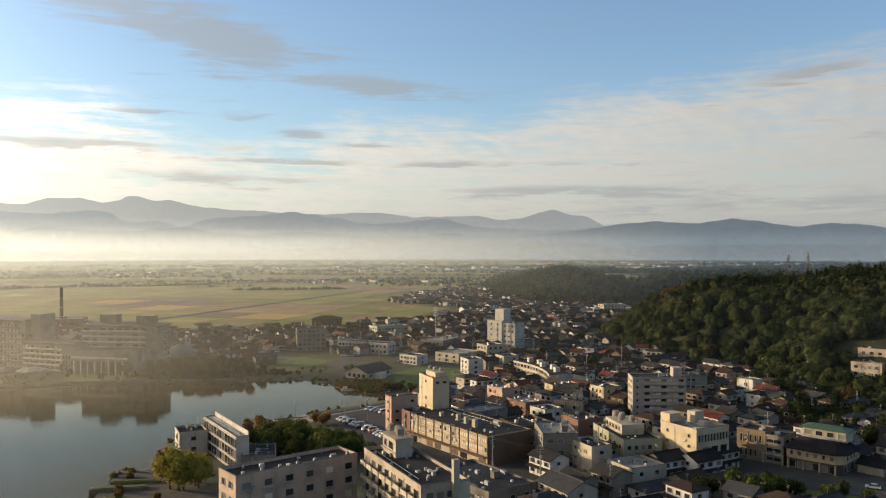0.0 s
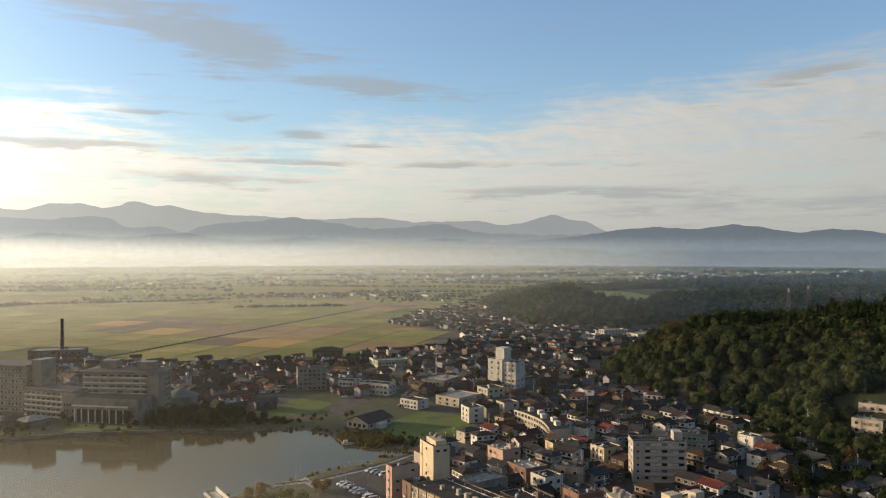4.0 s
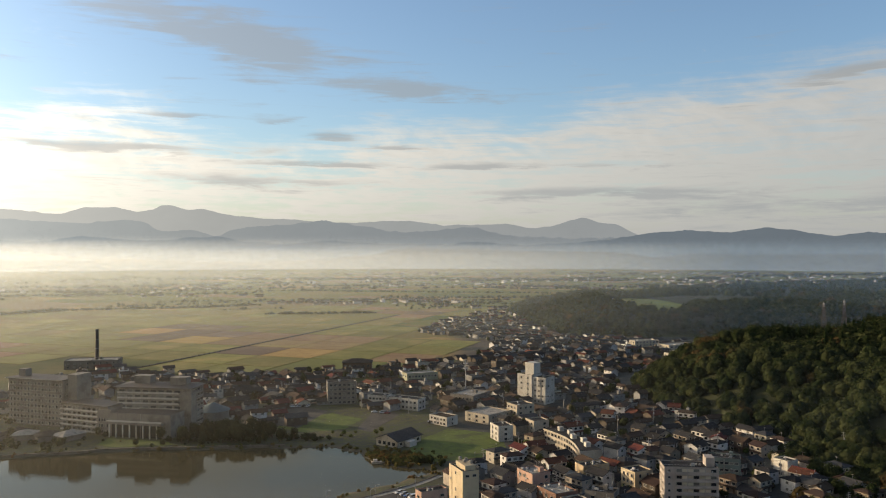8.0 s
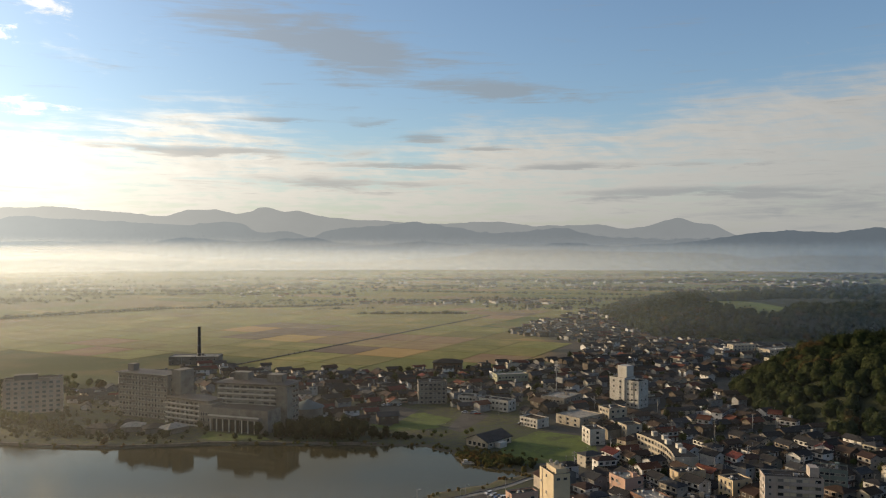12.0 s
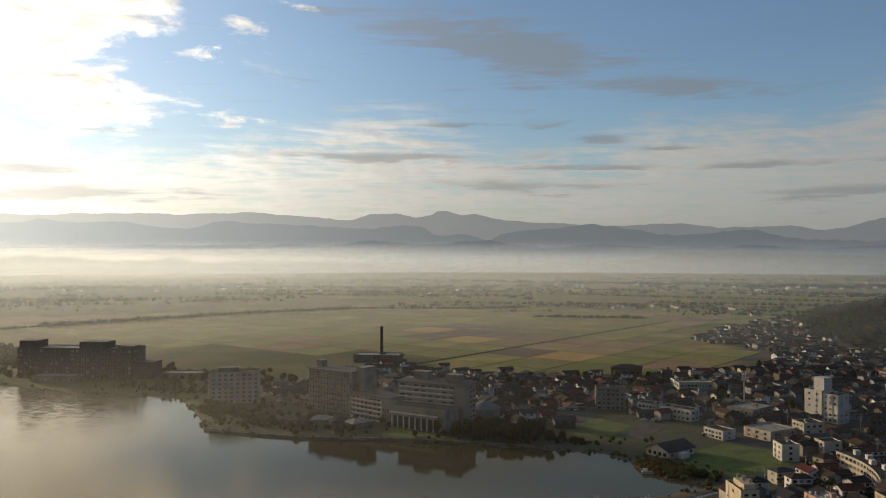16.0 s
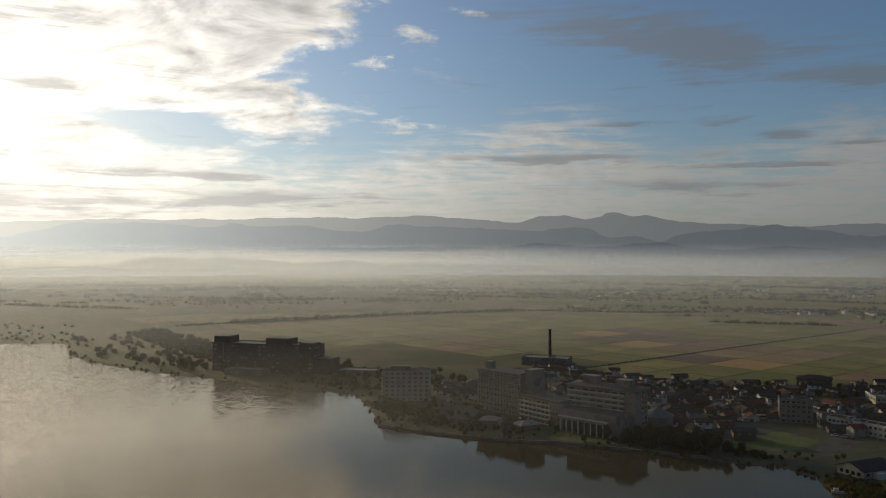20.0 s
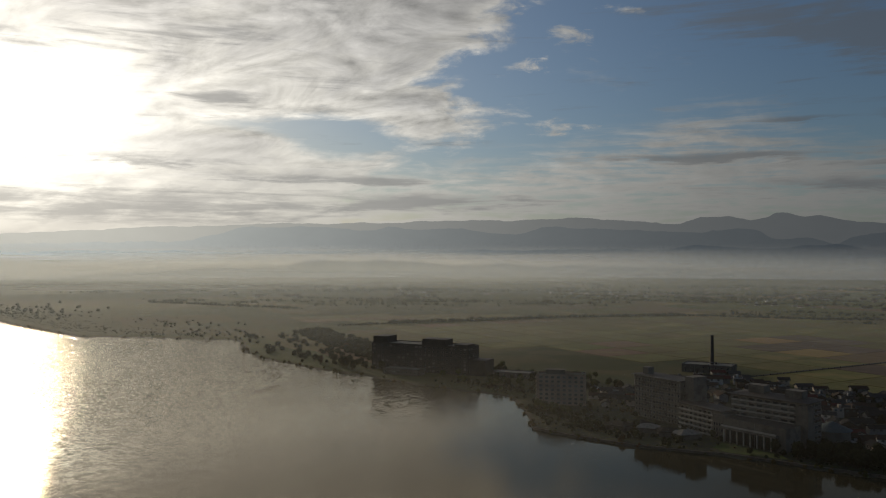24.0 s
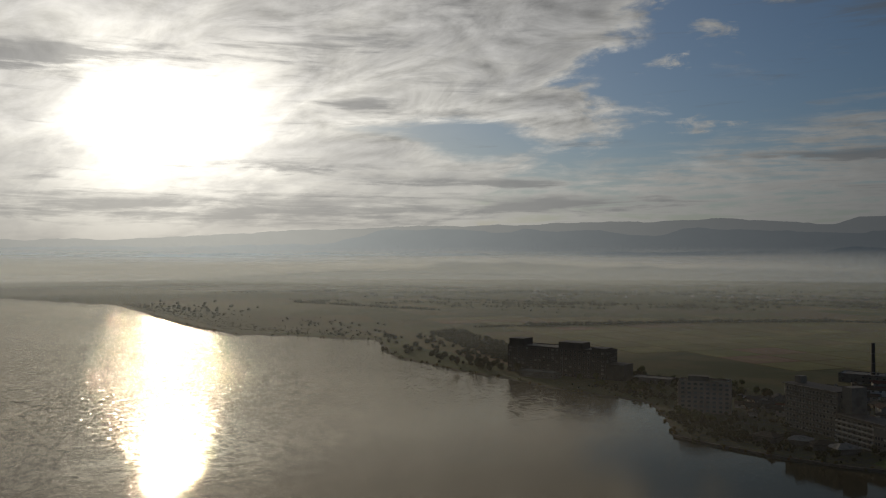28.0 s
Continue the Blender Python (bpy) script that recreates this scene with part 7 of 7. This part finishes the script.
CAR_NAMES = ["white", "silver", "black", "blue", "red"]
car_protos = []
r = random.Random(31)
slots = []
for row, (x0, y0, dx, dy, count, turn) in enumerate(((-44, 336, 1.55, -2.35, 17, 30), (-38.5, 338.5, 1.5, -2.35, 15, 210), (-34, 356, 2.1, -2.3, 5, 35), (-126, 545, 2.6, 0.5, 6, 75), (-372, 566, 2.6, -0.8, 12, 70), (-350, 585, 2.6, -0.8, 10, 70), (52, 446, 2.0, -3.2, 5, 30), (-58, 528, -3.0, 1.0, 4, 10))):
    for i in range(count):
        if r.random() < 0.86:
            slots.append((x0 + dx * i + r.uniform(-0.2, 0.2), y0 + dy * i + r.uniform(-0.2, 0.2), turn + r.uniform(-4, 4)))
slots += [(126.5, 243.0, -30),  (60, 472, 60), (-28, 500, 30), (102, 500, 100), (66, 300, 110)]
for i, (x, y, turn) in enumerate(slots):
    k = (0, 0, 1, 2, 0, 1, 3, 0, 4, 1)[i % 10]
    van = i % 4 == 3
    z = LAND + 0.07
    if i < 20:
        c = car_kind(CARS[k], van)
        tagged(c, f"{CAR_NAMES[k]} small {'van' if van else 'car'} parked in the open")
        c.matrix_basis = pose(x, y, z, 0, 0, turn)
        car_protos.append(c)
    else:
        copy_thing(car_protos[i % 20], pose(x, y, z, 0, 0, turn))
for i, (x, y) in enumerate(((-122, 552), (-119, 556))):
    bus = thing("coach", "cream and orange tour coach parked in the yard", "coach", pose(x, y, LAND + 0.06, 0, 0, 15), "parked coaches")
    part("body", Geo().box(0, 11, 0, 2.5, 0.4, 3.2, 0, 0.06), CREAM, bus)
    part("skirt_stripe", Geo().box(-0.02, 11.02, -0.02, 2.52, 0.5, 1.2), SALMON, bus, "orange lower stripe")
    part("window_band", Geo().box(0.4, 10.8, -0.03, 2.53, 1.7, 2.6), GLASS, bus)
    for wx in (2.2, 8.6):
        for wy in (0.15, 2.35):
            wheel = part("wheel", Geo().tube((wx, wy - 0.15, 0.48), (wx, wy + 0.15, 0.48), 0.48, n=12), RUBBER, bus)
            part("hub", Geo().tube((wx, wy - 0.18, 0.48), (wx, wy + 0.18, 0.48), 0.22, n=10), METAL, wheel)
boat = thing("work_boat", "pale flat work boat moored at the shore", "boat", pose(-51.5, 409.5, 0.0, 0, 0, 12))
part("hull", Geo().add([(0, -1.2, 0.9), (6.5, -1.3, 0.8), (8.6, 0, 1.15), (6.5, 1.3, 0.8), (0, 1.2, 0.9), (0.3, -0.8, -0.2), (6.2, -0.8, -0.2), (7.6, 0, -0.1), (6.2, 0.8, -0.2), (0.3, 0.8, -0.2)], [(9, 8, 7, 6, 5), (0, 1, 6, 5), (1, 2, 7, 6), (2, 3, 8, 7), (3, 4, 9, 8), (4, 0, 5, 9), (0, 4, 3, 2, 1)]), WHITE, boat)
part("cabin", Geo().box(1.0, 3.2, -0.8, 0.8, 0.85, 2.2, 0, 0.1), WHITE, boat)
part("gunwale", Geo().tube((0, -1.2, 0.95), (6.5, -1.3, 0.9), 0.07, n=6).tube((6.5, -1.3, 0.9), (8.6, 0, 1.2), 0.07, n=6).tube((8.6, 0, 1.2), (6.5, 1.3, 0.9), 0.07, n=6).tube((6.5, 1.3, 0.9), (0, 1.2, 0.95), 0.07, n=6), BROWN, boat)


def utility_pole(h=11.0):
    ob = thing("utility_pole", "grey concrete utility pole with crossarms and a transformer", "pole", None, "utility poles")
    part("shaft", Geo().tube((0, 0, -1.5), (0, 0, h), 0.22, 0.13, 8), POLE, ob)
    for k in range(3):
        z = h - 0.5 - k * 0.8
        part("crossarm", Geo().box(-1.1, 1.1, -0.06, 0.06, z, z + 0.12), METAL, ob)
    part("transformer", Geo().tube((0.42, 0, h - 4.0), (0.42, 0, h - 3.0), 0.28, n=10), METAL, ob)
    return ob


pole_0 = utility_pole()
pole_0.matrix_basis = pose(48.3, 234.1, LAND, 0, 0, 20)
r = random.Random(8)
pole_at = [(48.3, 234.1)]
for x, y in ((30, 250), (66, 240), (97, 252), (127, 239), (71, 283), (95, 300), (62, 312), (44, 318), (120, 300), (141, 378), (183, 408), (150, 330), (176, 345), (22, 330), (36, 352), (60, 352), (52, 402), (24, 430), (70, 395), (90, 420), (112, 405), (106, 385), (128, 430), (60, 470), (40, 490), (85, 480),
             (110, 500), (-3, 341), (5, 395), (20, 540), (60, 540), (0, 560), (-30, 575), (-60, 590), (-75, 545), (-42, 530), (-15, 610), (25, 630), (60, 640), (80, 600), (-100, 600), (-140, 590), (30, 690), (-20, 680), (60, 730), (90, 800), (50, 850), (16, 262), (3, 281), (-11, 299), (100, 225), (8, 236)):
    if free(x, y, 0.6):
        pole_at.append((x, y))
        copy_thing(pole_0, pose(x, y, max(LAND, float(land_height([x], [y])[0])), 0, 0, r.uniform(-30, 60)))
wires = Geo()
for i, (xa, ya) in enumerate(pole_at):
    near_ = sorted(((math.hypot(xb - xa, yb - ya), xb, yb) for xb, yb in pole_at[i + 1:]))[:1]
    for d_, xb, yb in near_:
        if d_ < 48:
            for off in (-0.9, 0.9):
                pts = [(xa + (xb - xa) * t + off * 0.6, ya + (yb - ya) * t + off * 0.6, LAND + 10.7 - 1.4 * 4 * t * (1 - t) * d_ / 45) for t in (0, 0.2, 0.4, 0.6, 0.8, 1.0)]
                for p_, q_ in zip(pts, pts[1:]):
                    wires.tube(p_, q_, 0.035, n=4)
solid("overhead_wires", wires, RUBBER, "sagging black overhead wires between the poles", "wires", kind="stuff")


def lamp_post(x, y, h=9.0):
    ob = thing("lamp_post", "tall grey lamp post beside the lake car park", "lamp post", pose(x, y, LAND), "lamp posts")
    part("post", Geo().tube((0, 0, -1), (0, 0, h), 0.12, 0.08, 8), METAL, ob)
    part("arm", Geo().tube((0, 0, h - 0.1), (1.2, 0, h + 0.15), 0.06, n=6), METAL, ob)
    head = part("lamp_head", Geo().box(1.0, 1.8, -0.16, 0.16, h + 0.1, h + 0.24), WHITE, ob)
    part("lens", Geo().box(1.1, 1.7, -0.12, 0.12, h + 0.05, h + 0.1), GLASS, head)


for x, y in ((-40.9, 339.1), (-42.2, 333.0), (-31.3, 336.0), (-25, 352), (183, 400), (203, 385), (-60, 330)):
    lamp_post(x, y)
stones = thing("mooring_posts", "row of short dark timber posts on the lake bank", "posts", pose(-77, 338, LAND, 0, 0, -40))
for i in range(7):
    part("post", Geo().tube((i * 1.3, 0, -2.2), (i * 1.3, 0.1 * (i % 2), 1.2), 0.32, 0.28, 8), BARK, stones)
pier = thing("concrete_slipway", "pale concrete slipway steps down to the lake", "slipway", pose(-63.5, 344, LAND - 0.6, 0, 0, -58))
for i in range(5):
    part("step", Geo().box(0, 14, i * 1.1, i * 1.1 + 1.0, -1.5, 0.25 + 0.2 * i), ROOFPALE, pier)
# reeds and scrub along the banks
rs = np.random.RandomState(44)
tufts = []
for (xa, ya), (xb, yb) in zip(SHORE[2:37], SHORE[3:38]):
    n_ = int(math.hypot(xb - xa, yb - ya) / (2.2 if xa > -420 else 6))
    for i in range(n_):
        t = rs.uniform()
        x, y = xa + (xb - xa) * t + rs.normal() * 2.2, ya + (yb - ya) * t + rs.normal() * 2.2
        z = float(land_height([x], [y])[0])
        if z > 0.0:
            tufts.append((x, y, z, rs.uniform(0.5, 1.6) * (1.3 if x < -420 else 1.0), rs.uniform(0, 6.28)))
for i in range(420):
    x, y = rs.normal(-44, 11), rs.normal(417, 8)
    if float(land_height([x], [y])[0]) > 0.2 and free(x, y, 1.0):
        tufts.append((x, y, LAND, rs.uniform(0.5, 1.3), rs.uniform(0, 6.28)))
LEAF_REED = leaf_material("reed_and_scrub", (0.12, 0.085, 0.03), (0.085, 0.085, 0.028), (0.15, 0.075, 0.03), 0.12)
wood("bank_reeds", BROAD_LOW, tufts, LEAF_REED, "brown reeds and scrub along the lake banks", 0.35)
garden = []
for x, y in sites[::2] + sites[1::3] + far_sites[::2]:
    a = rs.uniform(0, 6.28)
    px, py = x + 7.5 * math.cos(a), y + 7.5 * math.sin(a)
    if free(px, py, 1.0) and depth_in(SHORE, np.array([px]), np.array([py]))[0] < -4:
        garden.append((px, py, LAND, rs.uniform(1.0, 3.2), a))
for cx, cy, sx_, sy_, n_ in ((-262, 440, 26, 9, 110), (-300, 440, 14, 14, 50), (-340, 458, 16, 10, 60), (-160, 452, 22, 8, 60), (-430, 512, 30, 9, 80), (-300, 505, 30, 12, 60), (-92, 458, 8, 4, 24), (-25, 408, 6, 5, 30)):
    for i in range(n_):
        px, py = rs.normal(cx, sx_), rs.normal(cy, sy_)
        if free(px, py, 1.0) and depth_in(SHORE, np.array([px]), np.array([py]))[0] < -3:
            garden.append((px, py, LAND, rs.uniform(0.6, 2.2), rs.uniform(0, 6.28)))
wood("garden_shrubs", BROAD_LOW, garden, LEAF_WOOD, "small garden trees and shrubs between the houses", 0.8)
for x, y, turn, k in ((83, 508, -25, 3), (101, 527, 65, 7), (129, 530, -20, 3), (138, 442, 60, 3), (131, 512, -30, 7), (120.4, 376, 30, 3)):
    copy_thing(PROTOS[k][0], pose(x - 4, y - 4, LAND + 0.6, 0, 0, turn))
